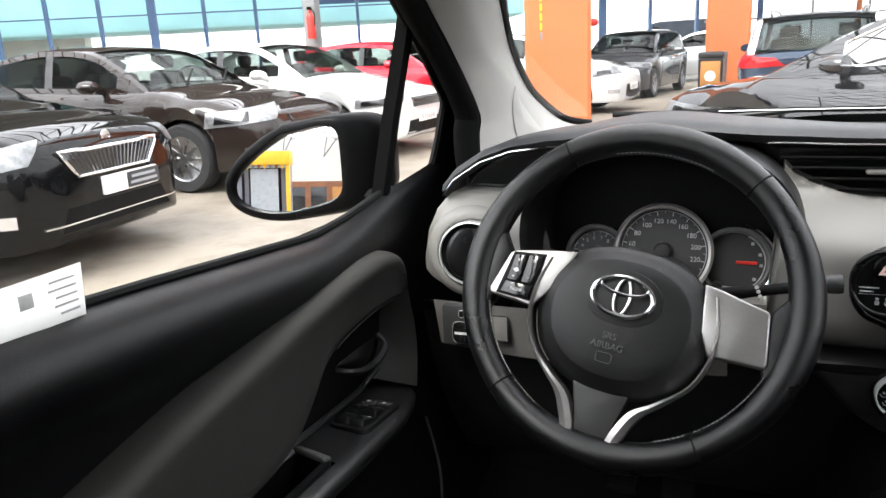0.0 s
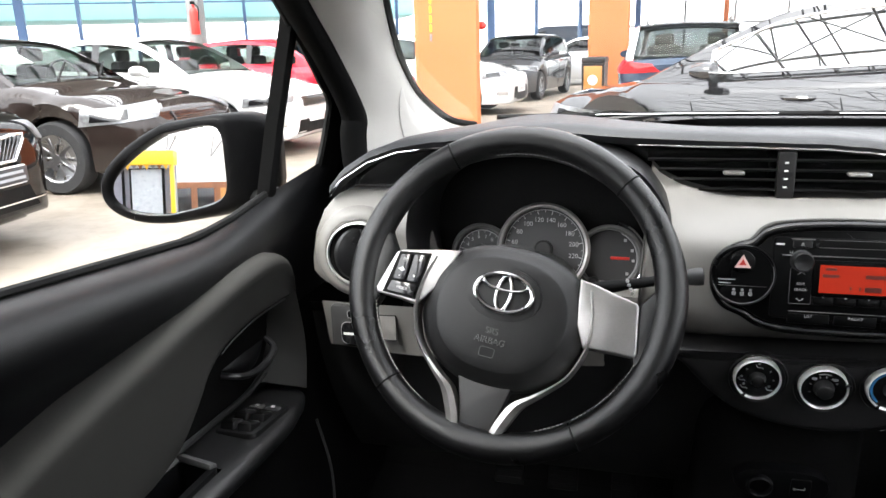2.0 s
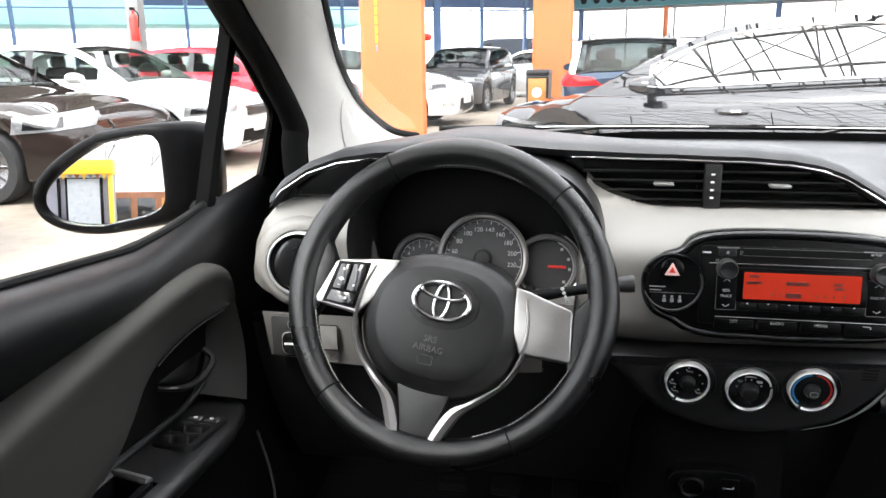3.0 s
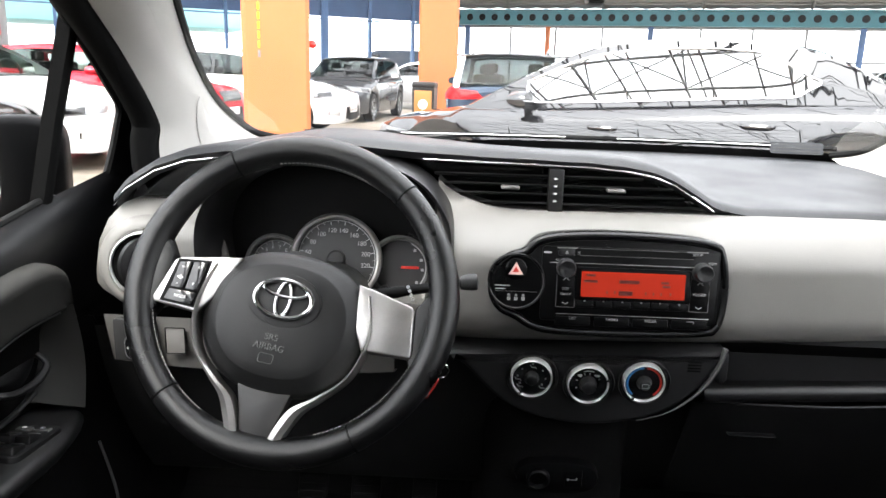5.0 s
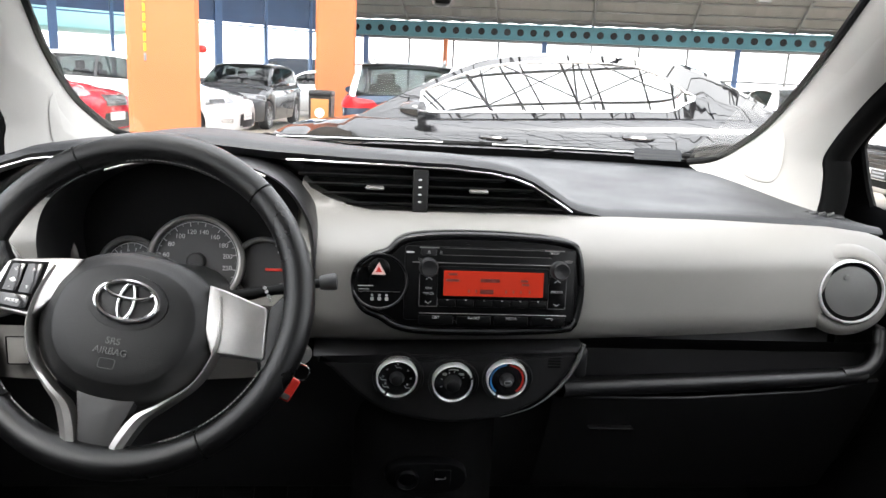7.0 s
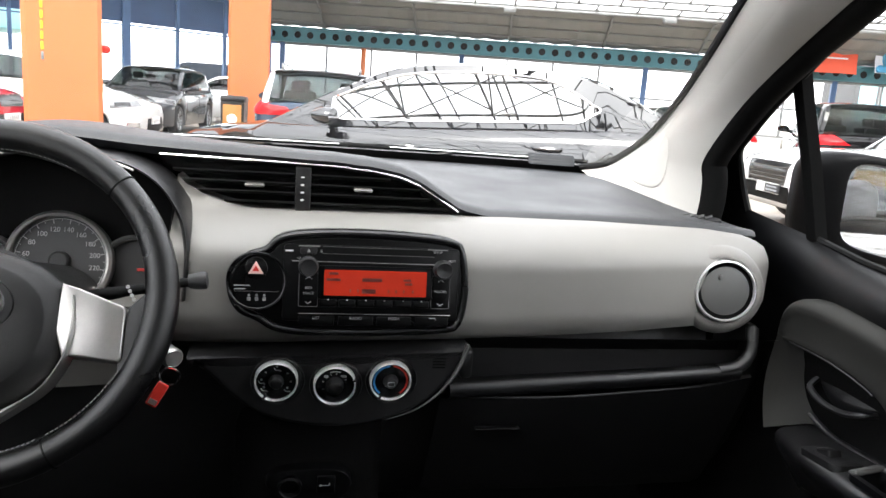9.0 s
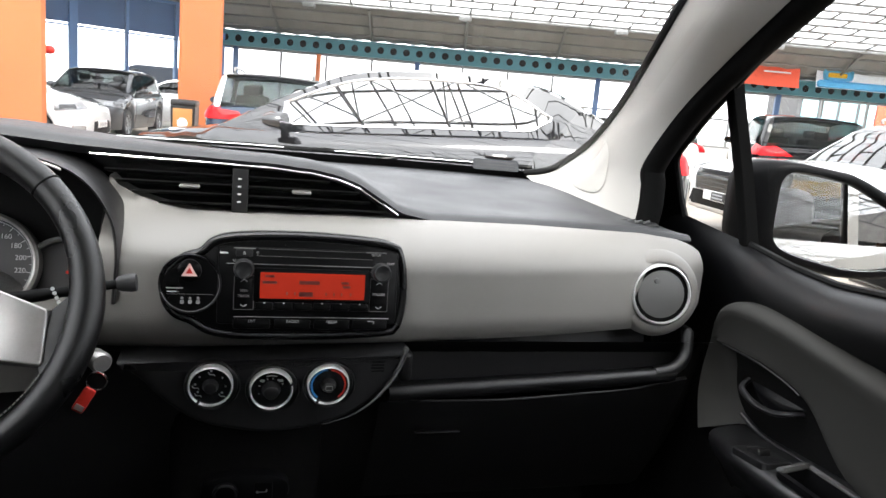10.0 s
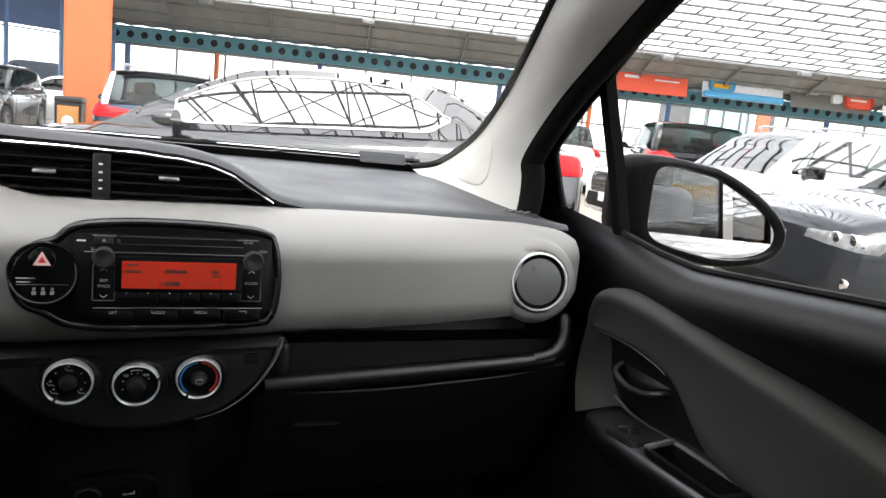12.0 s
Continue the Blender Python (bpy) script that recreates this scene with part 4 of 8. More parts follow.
NAVYP = paint("dark_blue_car_paint", (0.02, 0.035, 0.06), 0.3)
PEARL = paint("pearl_beige_car_paint", (0.155, 0.147, 0.130), 0.1, ior=1.35)


def parked():
    grille = [("slats", [(-0.32, 0.590), (0.32, 0.590), (0.44, 0.738), (-0.44, 0.738)], FWD, 0.012, "up", "grille", "black grille with many upright slats")]
    chrome_low = [("one", [(-0.60, 0.322), (0.60, 0.322), (0.60, 0.331), (-0.60, 0.331)], FWD, 0.012, CHROME, "bumper_trim", "thin chrome bumper trim")]
    fogs = [("pair", [(-0.08, 0.36), (0.05, 0.36), (0.05, 0.43), (-0.08, 0.43)], (-1, -0.4, 0), 0.008, REFLECTOR, "fog_lamp", "round fog lamp")]
    make_car("saloon_car", "black saloon car with a chrome-framed slatted grille", BLACKP, (-3.98, 2.66), 8, {**SEDAN, "taper": 0.27, "nose": 0.82, "hoodz": 0.92, "cowlz": 1.0, "badge": 0.795, "plate_y": 0.13, "plate": 0.50, "plaque": 1, "frontglass": CLEARSCREEN}, grille + lamps(0.72, 0.52, 0.16) + lower(0.28, 0.42, 0.5, RUBBER) + chrome_low + fogs)
    make_car("saloon_car", "dark brown saloon car with pale headlights", BROWNP, (-4.42, 5.62), 2, {**SEDAN, "H": 1.42, "wipers": 1, "frontglass": CLEARSCREEN, "sideglass": CLEARSIDE, "card": (0.62, -0.34)}, [("slats", [(-0.36, 0.60), (0.36, 0.60), (0.40, 0.70), (-0.40, 0.70)], FWD, 0.010, "flat", "grille", "dark grille with chrome frame")] + lamps(0.70, 0.64, 0.17) + lower(0.27, 0.44, 0.55, RUBBER) + fogs + chrome_low)
    make_car("saloon_car", "white saloon car with a dark grille", WHITEP, (-4.2, 7.9), 1, {**SEDAN, "L": 4.65, "H": 1.43, "frontglass": CLEARSCREEN, "sideglass": CLEARSIDE, "rearpane": CLEARSIDE}, [("slats", [(-0.40, 0.58), (0.40, 0.58), (0.42, 0.68), (-0.42, 0.68)], FWD, 0.010, "flat", "grille", "dark grille with chrome bars")] + lamps(0.66, 0.55, 0.13) + lower(0.26, 0.42, 0.6, RUBBER) + fogs)
    make_car("estate_car", "red sport utility car", REDP, (-3.95, 10.7), -2, {**SUV, "L": 3.85, "H": 1.42, "cowl": 0.78, "rf": 0.08, "rr": -1.42, "deck": -1.80, "q0": -1.47, "ax": 0.46, "bp": -0.35, "cowlz": 1.0, "hoodz": 0.93, "nose": 0.80, "deckz": 1.03, "tail": 1.01, "sideglass": CLEARSIDE}, lamps(0.82) + lower(0.3, 0.55, 0.5, RUBBER) + [("slats", [(-0.36, 0.66), (0.36, 0.66), (0.42, 0.80), (-0.42, 0.80)], FWD, 0.010, "flat", "grille", "dark grille")])
    make_car("hatchback_car", "white hatchback car behind the orange column", WHITEP, (-2.5, 13.3), -4, HATCH, lamps(0.72) + lower(0.26, 0.5, 0.55, RUBBER) + fogs)
    make_car("hatchback_car", "grey metallic hatchback facing the aisle", GREYP, (-3.54, 15.9), -97, {**HATCH, "L": 4.35}, lamps(0.72, 0.55, 0.14) + lower(0.28, 0.50, 0.45, RUBBER) + [("slats", [(-0.35, 0.60), (0.35, 0.60), (0.30, 0.68), (-0.30, 0.68)], FWD, 0.010, "flat", "grille", "chrome-barred grille")])
    make_car("saloon_car", "silver saloon car parked across the far aisle", SILVERP, (-4.4, 24.0), 175, SEDAN, tails(0.9) + lamps(0.68))
    make_car("estate_car", "dark blue estate car with a silver roof and red tail lights", NAVYP, (0.54, 13.44), 86, {**HATCH, "L": 4.2, "W": 1.78, "deck": -1.98, "rr": -1.62, "roofmat": SILVERP, "rearpane": SHADEGLASS, "sideglass": SHADEGLASS, "rails": True, "plate_rear": 0.70, "H": 1.46, "wr": 0.31}, tails(0.90, 0.30, 0.15) + [("pair", [(0.30, 0.84), (0.76, 0.82), (0.78, 0.96), (0.42, 0.93)], BACK, 0.012, REDLAMP, "tail_light", "wide red tail light")] + [("one", [(-0.55, 0.42), (0.55, 0.42), (0.5, 0.58), (-0.5, 0.58)], BACK, 0.01, RUBBER, "bumper_insert", "black bumper insert")])
    front_car()
    grey, spot, _ = make_car("saloon_car", "dark grey saloon car with twin round headlights", DGREYP, (4.12, 3.10), 170, {**{k: v for k, v in SEDAN.items() if k != "plate"}, "nose": 0.80, "hoodz": 0.93}, [("one", [(0.34 * s, 0.665), (0.80 * s, 0.625), (0.84 * s, 0.735), (0.36 * s, 0.715)], FWD, 0.006, LAMPBOWL, "headlight", "clear headlight with a silver bowl") for s in (1, -1)] + lower(0.26, 0.36, 0.75, RUBBER))
    for a in (0.60, 0.71, -0.60, -0.71):
        p = spot(a, 0.69, FWD)
        bm = bmesh.new()
        lathe(bm, [(0.030, -0.03), (0.038, 0.012), (0.042, 0.016), (0.046, 0.012), (0.048, -0.03)], 24, Matrix.Translation(p) @ pose(0, 0, 0, 90, 0, 90))
        ring = part("lamp_ring", bm, CHROME, grey, "bright round lamp ring")
        bm = bmesh.new()
        lathe(bm, [(0.032, -0.03), (0.032, 0.004), (0.02, 0.012), (0, 0.014)], 20, Matrix.Translation(p) @ pose(0, 0, 0, 90, 0, 90))
        part("lamp_lens", bm, PIANO, ring)
    for s in (1, -1):
        bm = bmesh.new()
        for q in (0.03, 0.06, 0.09, 0.12, 0.15):
            tube(bm, [spot(s * q, 0.56, FWD) + Vector((0.006, 0, 0)), spot(s * q * 1.02, 0.68, FWD) + Vector((0.006, 0, 0))], 0.006, 6)
        part("grille", bm, CHROME, grey, "twin chrome grille with upright bars")
        p = spot(s * 0.69, 0.42, FWD)
        bm = bmesh.new()
        lathe(bm, [(0, 0.004), (0.026, 0.003), (0.034, 0.0), (0.038, -0.02)], 20, Matrix.Translation(p) @ pose(0, 0, 0, 90, 0, 90))
        part("fog_lamp", bm, REFLECTOR, grey, "round fog lamp")
    make_car("sport_utility_car", "white estate car with roof rails and a silver grille", WHITEP, (5.41, 7.0), 172, {**SUV, "rails": True, "mirmat": BLACKP, "sideglass": SHINYGLASS, "frontglass": SCREENGLASS, "boxmirror": True, "H": 1.53, "cowl": 0.62, "rf": -0.13, "ax": 0.28, "bp": -0.58, "cowlz": 0.95, "hoodz": 0.92, "nose": 0.80, "deckz": 1.02, "tail": 1.00, "plate": 0.46, "plaque": 1, "plate_y": 0.08}, lamps(0.76, 0.5, 0.18) + [("slats", [(-0.42, 0.52), (0.42, 0.52), (0.46, 0.76), (-0.46, 0.76)], FWD, 0.012, "flat", "grille", "silver barred grille")] + lower(0.32, 0.5, 0.6, RUBBER))
    make_car("hatchback_car", "white hatchback car seen from its tail", WHITEP, (9.25, 16.8), 75, HATCH, tails(0.95, 0.4, 0.24))
    make_car("sport_utility_car", "black sport utility car seen from its tail", BLACKP, (10.78, 12.9), 60, {**SUV, "H": 1.62, "plate_rear": 0.8, "rearpane": SHADEGLASS}, tails(1.04, 0.30, 0.20) + [("pair", [(0.30, 0.96), (0.80, 0.93), (0.82, 1.13), (0.56, 1.10)], BACK, 0.012, REDLAMP, "tail_light", "wide red tail light")])
    make_car("saloon_car", "dark saloon car far down the hall", DGREYP, (11.5, 22.5), 75, SEDAN, tails(0.9))
    make_car("hatchback_car", "red hatchback car beyond the column", REDP, (17, 19.0), 80, HATCH, tails(0.9))


def front_car():
    """The black saloon that stands across the windscreen's view."""
    d = Vector((math.cos(radians(157)), math.sin(radians(157)), 0))
    side = Vector((-d.y, d.x, 0))
    near = Vector((0.30, 4.66, 0))
    P = {**SEDAN, "L": 4.30, "W": 1.80, "H": 1.445, "chrome": True, "cw": 0.009, "cowl": 1.27, "q0": -1.12, "ax": 0.785, "rf": 0.27, "rr": -1.025, "deck": -1.735, "rb": 0.5, "fo": 0.68, "ro": 0.72, "wr": 0.33, "tail": 1.04, "deckz": 1.06, "cowlz": 0.93, "hoodz": 0.885, "nose": 0.78, "bp": -0.015, "sideglass": DARKGLASS, "postmat": DARKGLASS, "mirmat": GLOSSP}
    f = near - side * 0.90 + d * 1.50
    make_car("saloon_car", "glossy black saloon car with chrome window surround across the bonnet", GLOSSP, (f.x, f.y), 157, P, tails(0.94, 0.30, 0.13) + lamps(0.66, 0.55, 0.15) + lower(0.26, 0.44, 0.5, RUBBER))


DARKGLASS = glass("dark_privacy_glass", (0.10, 0.11, 0.11), 2.25)
parked()


# ---- the car that the camera sits in ----
def side_x(z):
    """How far out the side glass stands at height z."""
    return 0.755 - 0.13 * (z - 0.98)


# Tint made dark to hold light from the rear off the doors
PRIVACY = glass("dark_rear_glass", (0.10, 0.11, 0.11), 1.4)


def body_shell():
    car = thing("hatchback_car", pose(0, 0, 0), "pearl beige hatchback car with pale pillar trims, seen from inside", "car")
    # floor, tunnel and bulkhead
    bm = bmesh.new()
    box(bm, (0, -0.9, 0.22), (1.56, 3.2, 0.06))
    box(bm, (0, -0.5, 0.34), (0.26, 2.2, 0.24), 0.05)
    part("floor_pan", bm, CARPET, car, "black carpeted floor")
    bm = bmesh.new()
    box(bm, (-0.01, 0.43, 0.48), (0.22, 0.40, 0.50), 0.06, seg=4)
    part("centre_tunnel", bm, CARPET, car, "black centre tunnel")
    for s in (-1, 1):
        bm = bmesh.new()
        grid(bm, [[(s * 0.742, y, z) for y in (-1.0, -0.2, 0.3, 0.9)] for z in (0.2, 0.5, 0.80)])
        part("kick_panel", bm, CARPET, car)
    bm = bmesh.new()
    tube(bm, smooth_line([(-0.715, 0.27, 0.30), (-0.695, 0.25, 0.42), (-0.690, 0.24, 0.52), (-0.70, 0.22, 0.62)], 5), 0.0022, 6)
    part("sill_trim", bm, DGREYPL, car, "thin grey sill edge")
    bm = bmesh.new()
    rows = [[(x, y, z) for x in (-0.76, -0.3, 0, 0.3, 0.76)] for y, z in ((0.35, 0.25), (0.62, 0.30), (0.78, 0.5), (0.84, 0.98))]
    grid(bm, rows)
    part("bulkhead", bm, CARPET, car, "black carpeted bulkhead")
    # bonnet, outside the windscreen
    bm = bmesh.new()
    rows = []
    for j in range(9):
        y = 0.88 + 0.9 * j / 8
        rows.append([(x, y - 0.12 * (x / 0.75) ** 2, 0.985 - 0.05 * (j / 8) - 0.16 * (j / 8) ** 3 - 0.07 * (x / 0.75) ** 4) for x in [(-0.75 + 1.5 * i / 12) for i in range(13)]])
    grid(bm, rows)
    part("bonnet", bm, PEARL, car, "pearl beige bonnet")
    bm = bmesh.new()
    for s in (-1, 1):
        rows = [[(s * x, y, z) for y, z in ((-2.6, z0), (-0.55, z0), (0.95, z0), (1.8, z0 * 0.98))] for x, z0 in ((0.80, 0.25), (0.845, 0.5), (0.845, 0.8), (0.80, 0.955))]
        grid(bm, rows)
    part("side_panel", bm, PEARL, car, "pearl beige body sides")
    # front end
    bm = bmesh.new()
    rows = []
    for j in range(10):
        t = j / 9
        z = 0.22 + 0.62 * t
        bulge = 0.07 * math.sin(math.pi * min(1.0, t * 1.15)) - 0.16 * max(0.0, t - 0.75)
        rows.append([(x, 1.70 + bulge + 0.06 - 0.26 * abs(x / 0.82) ** 3.2, z) for x in [(-0.82 + 1.64 * i / 16) for i in range(17)]])
    grid(bm, rows)
    fb = part("front_bumper", bm, PEARL, car, "pearl beige front bumper")
    bm = bmesh.new()
    rows = [[(x, 1.80 - 0.26 * abs(x / 0.82) ** 3.2 + 0.01 * t, 0.34 + 0.16 * t) for x in [(-0.48 + 0.96 * i / 10) for i in range(11)]] for t in (0, 0.5, 1)]
    grid(bm, rows)
    part("lower_grille", bm, RUBBER, fb)
    for s in (-1, 1):
        bm = bmesh.new()
        rows = [[(s * x, 1.775 - 0.26 * abs(x / 0.82) ** 3.2 - 0.10 * t, z0 + 0.11 * t) for x, z0 in ((0.44, 0.66), (0.54, 0.655), (0.64, 0.66), (0.74, 0.68), (0.80, 0.70))] for t in (0, 0.5, 1)]
        grid(bm, rows)
        part("headlight", bm, REFLECTOR, car, "clear headlight")
    # roof and tail
    bm = bmesh.new()
    rows = []
    for y, z, w in ((-0.12, 1.475, 0.50), (-0.3, 1.50, 0.56), (-0.9, 1.51, 0.58), (-1.8, 1.49, 0.57), (-2.3, 1.44, 0.55)):
        rows.append([(w * u, y + 0.05 * (1 - u * u), z + 0.03 * (1 - u * u)) for u in [(-1 + i / 5) for i in range(11)]])
    grid(bm, rows)
    part("roof_lining", bm, HEAD, car, "pale cloth roof lining")
    bm = bmesh.new()
    rows = [[(x, y, z + 0.02) for x, y, z in r] for r in rows]
    grid(bm, rows)
    part("roof", bm, PEARL, car)
    for s in (-1, 1):
        for y0, y1, nm in ((-1.02, -0.90, "b_pillar"), (-1.86, -1.72, "c_pillar")):
            bm = bmesh.new()
            rows = [[(s * side_x(z), y0, z), (s * (side_x(z) + 0.02), y0 + 0.02, z), (s * (side_x(z) + 0.02), y1 - 0.02, z), (s * side_x(z), y1, z)] for z in (0.9, 1.1, 1.3, 1.5)]
            grid(bm, rows)
            part(nm, bm, BLACK, car)
            bm = bmesh.new()
            grid(bm, [[(s * (side_x(z) + 0.026), y, z) for y in (y0 - 0.01, y1 + 0.01)] for z in (0.9, 1.1, 1.3, 1.5)])
            part(nm + "_skin", bm, PEARL, car)
        bm = bmesh.new()
        rows = [[(s * (side_x(z) + 0.012), y, z) for y in (-1.72, -1.02)] for z in (0.97, 1.2, 1.42)]
        grid(bm, rows)
        p = part("rear_side_window", bm, PRIVACY, car, "dark rear side window")
        bm = bmesh.new()
        rows = [[(s * (side_x(z) - 0.0), y, z) for y in (-2.45, -1.86)] for z in (0.9, 1.2, 1.5)]
        grid(bm, rows)
        part("rear_quarter", bm, PEARL, car)
        bm = bmesh.new()
        tube(bm, [(s * (side_x(1.42) - 0.02), 0.02, 1.40), (s * (side_x(1.46) - 0.03), -0.35, 1.465), (s * (side_x(1.46) - 0.03), -2.3, 1.46)], 0.03, 8)
        part("roof_side_rail", bm, HEAD, car)
    bm = bmesh.new()
    grid(bm, [[(-0.7, -2.45, z), (0.7, -2.45, z)] for z in (0.25, 0.95)])
    part("tail_panel", bm, PEARL, car)
    bm = bmesh.new()
    grid(bm, [[(-0.66, -2.45, 0.95), (0.66, -2.45, 0.95)], [(-0.55, -2.3, 1.45), (0.55, -2.3, 1.45)]])
    part("rear_window", bm, PRIVACY, car)
    # seat row far behind the camera, and unseen front backrests that block rear light
    for x in (-0.44, 0.44):
        bm = bmesh.new()
        box(bm, (x, -0.84, 0.80), (0.46, 0.14, 0.66), 0.06, seg=3)
        box(bm, (x, -0.88, 1.21), (0.26, 0.10, 0.18), 0.04, seg=3)
        box(bm, (x, -0.60, 0.42), (0.48, 0.50, 0.16), 0.05, seg=3)
        part("front_seat", bm, DGREY, car, "dark grey cloth front seat, unseen, blocking rear light")
    bm = bmesh.new()
    box(bm, (0, -2.0, 0.72), (1.25, 0.18, 0.66), 0.06)
    part("rear_seat", bm, DGREY, car)
    # wheels
    for y in (1.15, -1.95):
        for s in (-1, 1):
            bm = bmesh.new()
            lathe(bm, [(0.18, -0.09), (0.28, -0.09), (0.295, -0.05), (0.295, 0.05), (0.28, 0.09), (0.18, 0.09), (0.0, 0.07)], 28, pose(s * 0.72, y, 0.295, 0, 90 * s, 0))
            part("wheel", bm, TYRE, car)
    # windscreen
    bm = bmesh.new()
    rows = []
    for k in range(9):
        t = k / 8
        y, z, w = 0.83 - 0.93 * t, 1.015 + 0.465 * t, 0.70 - 0.20 * t
        rows.append([(w * u, y + 0.16 * (1 - u * u) * (1 - 0.5 * t) - 0.10, z) for u in [(-1 + i / 8) for i in range(17)]])
    grid(bm, rows)
    w = part("windscreen", bm, PANE, car, "clear windscreen")
    w.visible_shadow = False
    bm = bmesh.new()
    low = [(x, 0.79 + 0.06 * (1 - (x / 0.66) ** 2) - 0.10 * (x / 0.66) ** 4 * 0.9, 1.017) for x in [(-0.66 + 1.32 * i / 24) for i in range(25)]]
    grid(bm, [[(x, y - 0.004, z - 0.02) for x, y, z in low], [(x, y - 0.012, z + 0.012) for x, y, z in low], [(x, y - 0.024, z + 0.0225 - 0.006 * (x < -0.1) * min(1.0, (-0.1 - x) / 0.1)) for x, y, z in low]])
    part("windscreen_border", bm, RUBBER, car, "black lower windscreen border")
    # scuttle outside
    bm = bmesh.new()
    grid(bm, [[(x, y + 0.02, 1.0) for x, y, z in low], [(x, y + 0.12, 0.985) for x, y, z in low]])
    part("scuttle", bm, RUBBER, car)
    # windscreen pillars
    for s in (-1, 1):
        inner = smooth_line([(0.560, 0.735, 1.030), (0.604, 0.700, 1.044), (0.637, 0.652, 1.082), (0.650, 0.595, 1.122), (0.646, 0.500, 1.186), (0.617, 0.366, 1.260), (0.583, 0.233, 1.332), (0.54, 0.07, 1.405), (0.48, -0.14, 1.49)], 6)
        outer = smooth_line([(0.632, 0.390, 0.950), (0.646, 0.395, 1.005), (0.652, 0.405, 1.050), (0.652, 0.408, 1.090), (0.660, 0.330, 1.182), (0.645, 0.200, 1.256), (0.597, 0.030, 1.311), (0.57, -0.12, 1.375), (0.53, -0.30, 1.47)], 6)
        if s < 0:
            inner = [p - Vector((0.011, 0, 0)) for p in inner]
            outer = [p + Vector((0.008, 0, 0)) for p in outer]
        rows = []
        for a, b in zip(inner, outer):
            mid = (a + b) / 2
            out = Vector((-0.62, -0.70, -0.05)) * min((a - b).length, 0.20) * 0.24
            r = []
            for k in range(11):
                t = k / 10
                r.append(a * (1 - t) ** 2 + 2 * t * (1 - t) * (mid + out) + b * t * t)
            rows.append([Vector((p.x * s, p.y, p.z)) for p in r])
        bm = bmesh.new()
        grid(bm, rows)
        bmesh.ops.recalc_face_normals(bm, faces=bm.faces)
        tree = BVHTree.FromBMesh(bm)
        pl = part("pillar_trim", bm, PALE, car, "pale grey windscreen pillar trim", angle=180)
        bm = bmesh.new()
        tube(bm, [Vector(((p.x - 0.001) * s, p.y + 0.005, p.z + 0.005)) for p in inner], 0.0075, 8)
        part("windscreen_seal", bm, RUBBER, car, "black windscreen edge")
        # speaker-like cover on the foot of the trim
        bm = bmesh.new()
        eye = Vector((0.015 * s, -0.784, 1.128))
        edge = []
        for dx, dz in smooth2([(0.4720, -0.0040), (0.4640, -0.0260), (0.4330, -0.0640), (0.4360, -0.0745), (0.4600, -0.0800), (0.4730, -0.0740), (0.4790, -0.0560), (0.4800, -0.0240)], 4):
            hit, nrm, _, _ = tree.ray_cast(eye, Vector((dx * s, 1.0, dz)).normalized())
            if hit is not None:
                edge.append(hit - (hit - eye).normalized() * 0.003)
        if len(edge) > 8:
            mid = sum(edge, Vector()) / len(edge)
            ring = [[p + (p - eye).normalized() * 0.012 for p in edge], edge, [p.lerp(mid, 0.12) - (p - eye).normalized() * 0.0015 for p in edge], [p.lerp(mid, 0.9) - (p - eye).normalized() * 0.002 for p in edge]]
            vs = grid(bm, ring, close_u=True)
            cap(bm, vs[-1])
            part("pillar_cover", bm, PALE, pl, "small triangular cover on the pillar foot")
        # black door aperture seal
        bm = bmesh.new()
        grid(bm, [[Vector((p.x * s, p.y, p.z)) for p in outer], [Vector(((p.x + 0.10) * s, p.y + 0.13, p.z)) for p in outer]])
        part("pillar_return", bm, SEALM, car, "black rubber pillar return")
        bm = bmesh.new()
        tube(bm, [Vector((p.x * s + 0.022 * s, p.y - 0.006, p.z + 0.004)) for p in outer], 0.021, 10)
        part("door_seal", bm, SEALM, car, "black rubber door seal")
    # inner mirror
    bm = bmesh.new()
    box(bm, (-0.025, 0.03, 1.335), (0.014, 0.03, 0.14), 0.005)
    box(bm, (-0.037, -0.005, 1.269), (0.018, 0.03, 0.05), 0.005)
    part("rear_view_mirror_stem", bm, BLACK, car, "black stem under the inner mirror")
    return car




# -- dashboard --
BROW = [(-0.705, 0.950), (-0.667, 0.974), (-0.648, 0.998), (-0.605, 1.025), (-0.558, 1.041), (-0.504, 1.048), (-0.36, 1.060), (-0.22, 1.0545), (-0.10, 1.053), (0.0, 1.051), (0.06, 1.047), (0.10, 1.040), (0.13, 1.029), (0.155, 1.014), (0.175, 1.002), (0.190, 0.992), (0.26, 0.992), (0.40, 0.990), (0.60, 0.983), (0.70, 0.974)]
TOPZ = [(-0.705, 0.980), (-0.521, 0.984), (-0.506, 0.984), (-0.500, 0.868), (-0.208, 0.868), (-0.205, 1.036), (-0.185, 1.016), (-0.150, 1.000), (-0.11, 0.9905), (-0.04, 0.989), (0.10, 0.991), (0.26, 0.992), (0.40, 0.990), (0.60, 0.983), (0.70, 0.974)]
LOWZ = [(-0.705, 0.842), (-0.56, 0.830), (-0.30, 0.812), (-0.16, 0.812), (-0.02, 0.818), (0.20, 0.828), (0.45, 0.832), (0.66, 0.842), (0.70, 0.862)]


def brow(x):
    return ease(x, BROW) if -0.5 < x < 0.05 else interp(x, BROW)


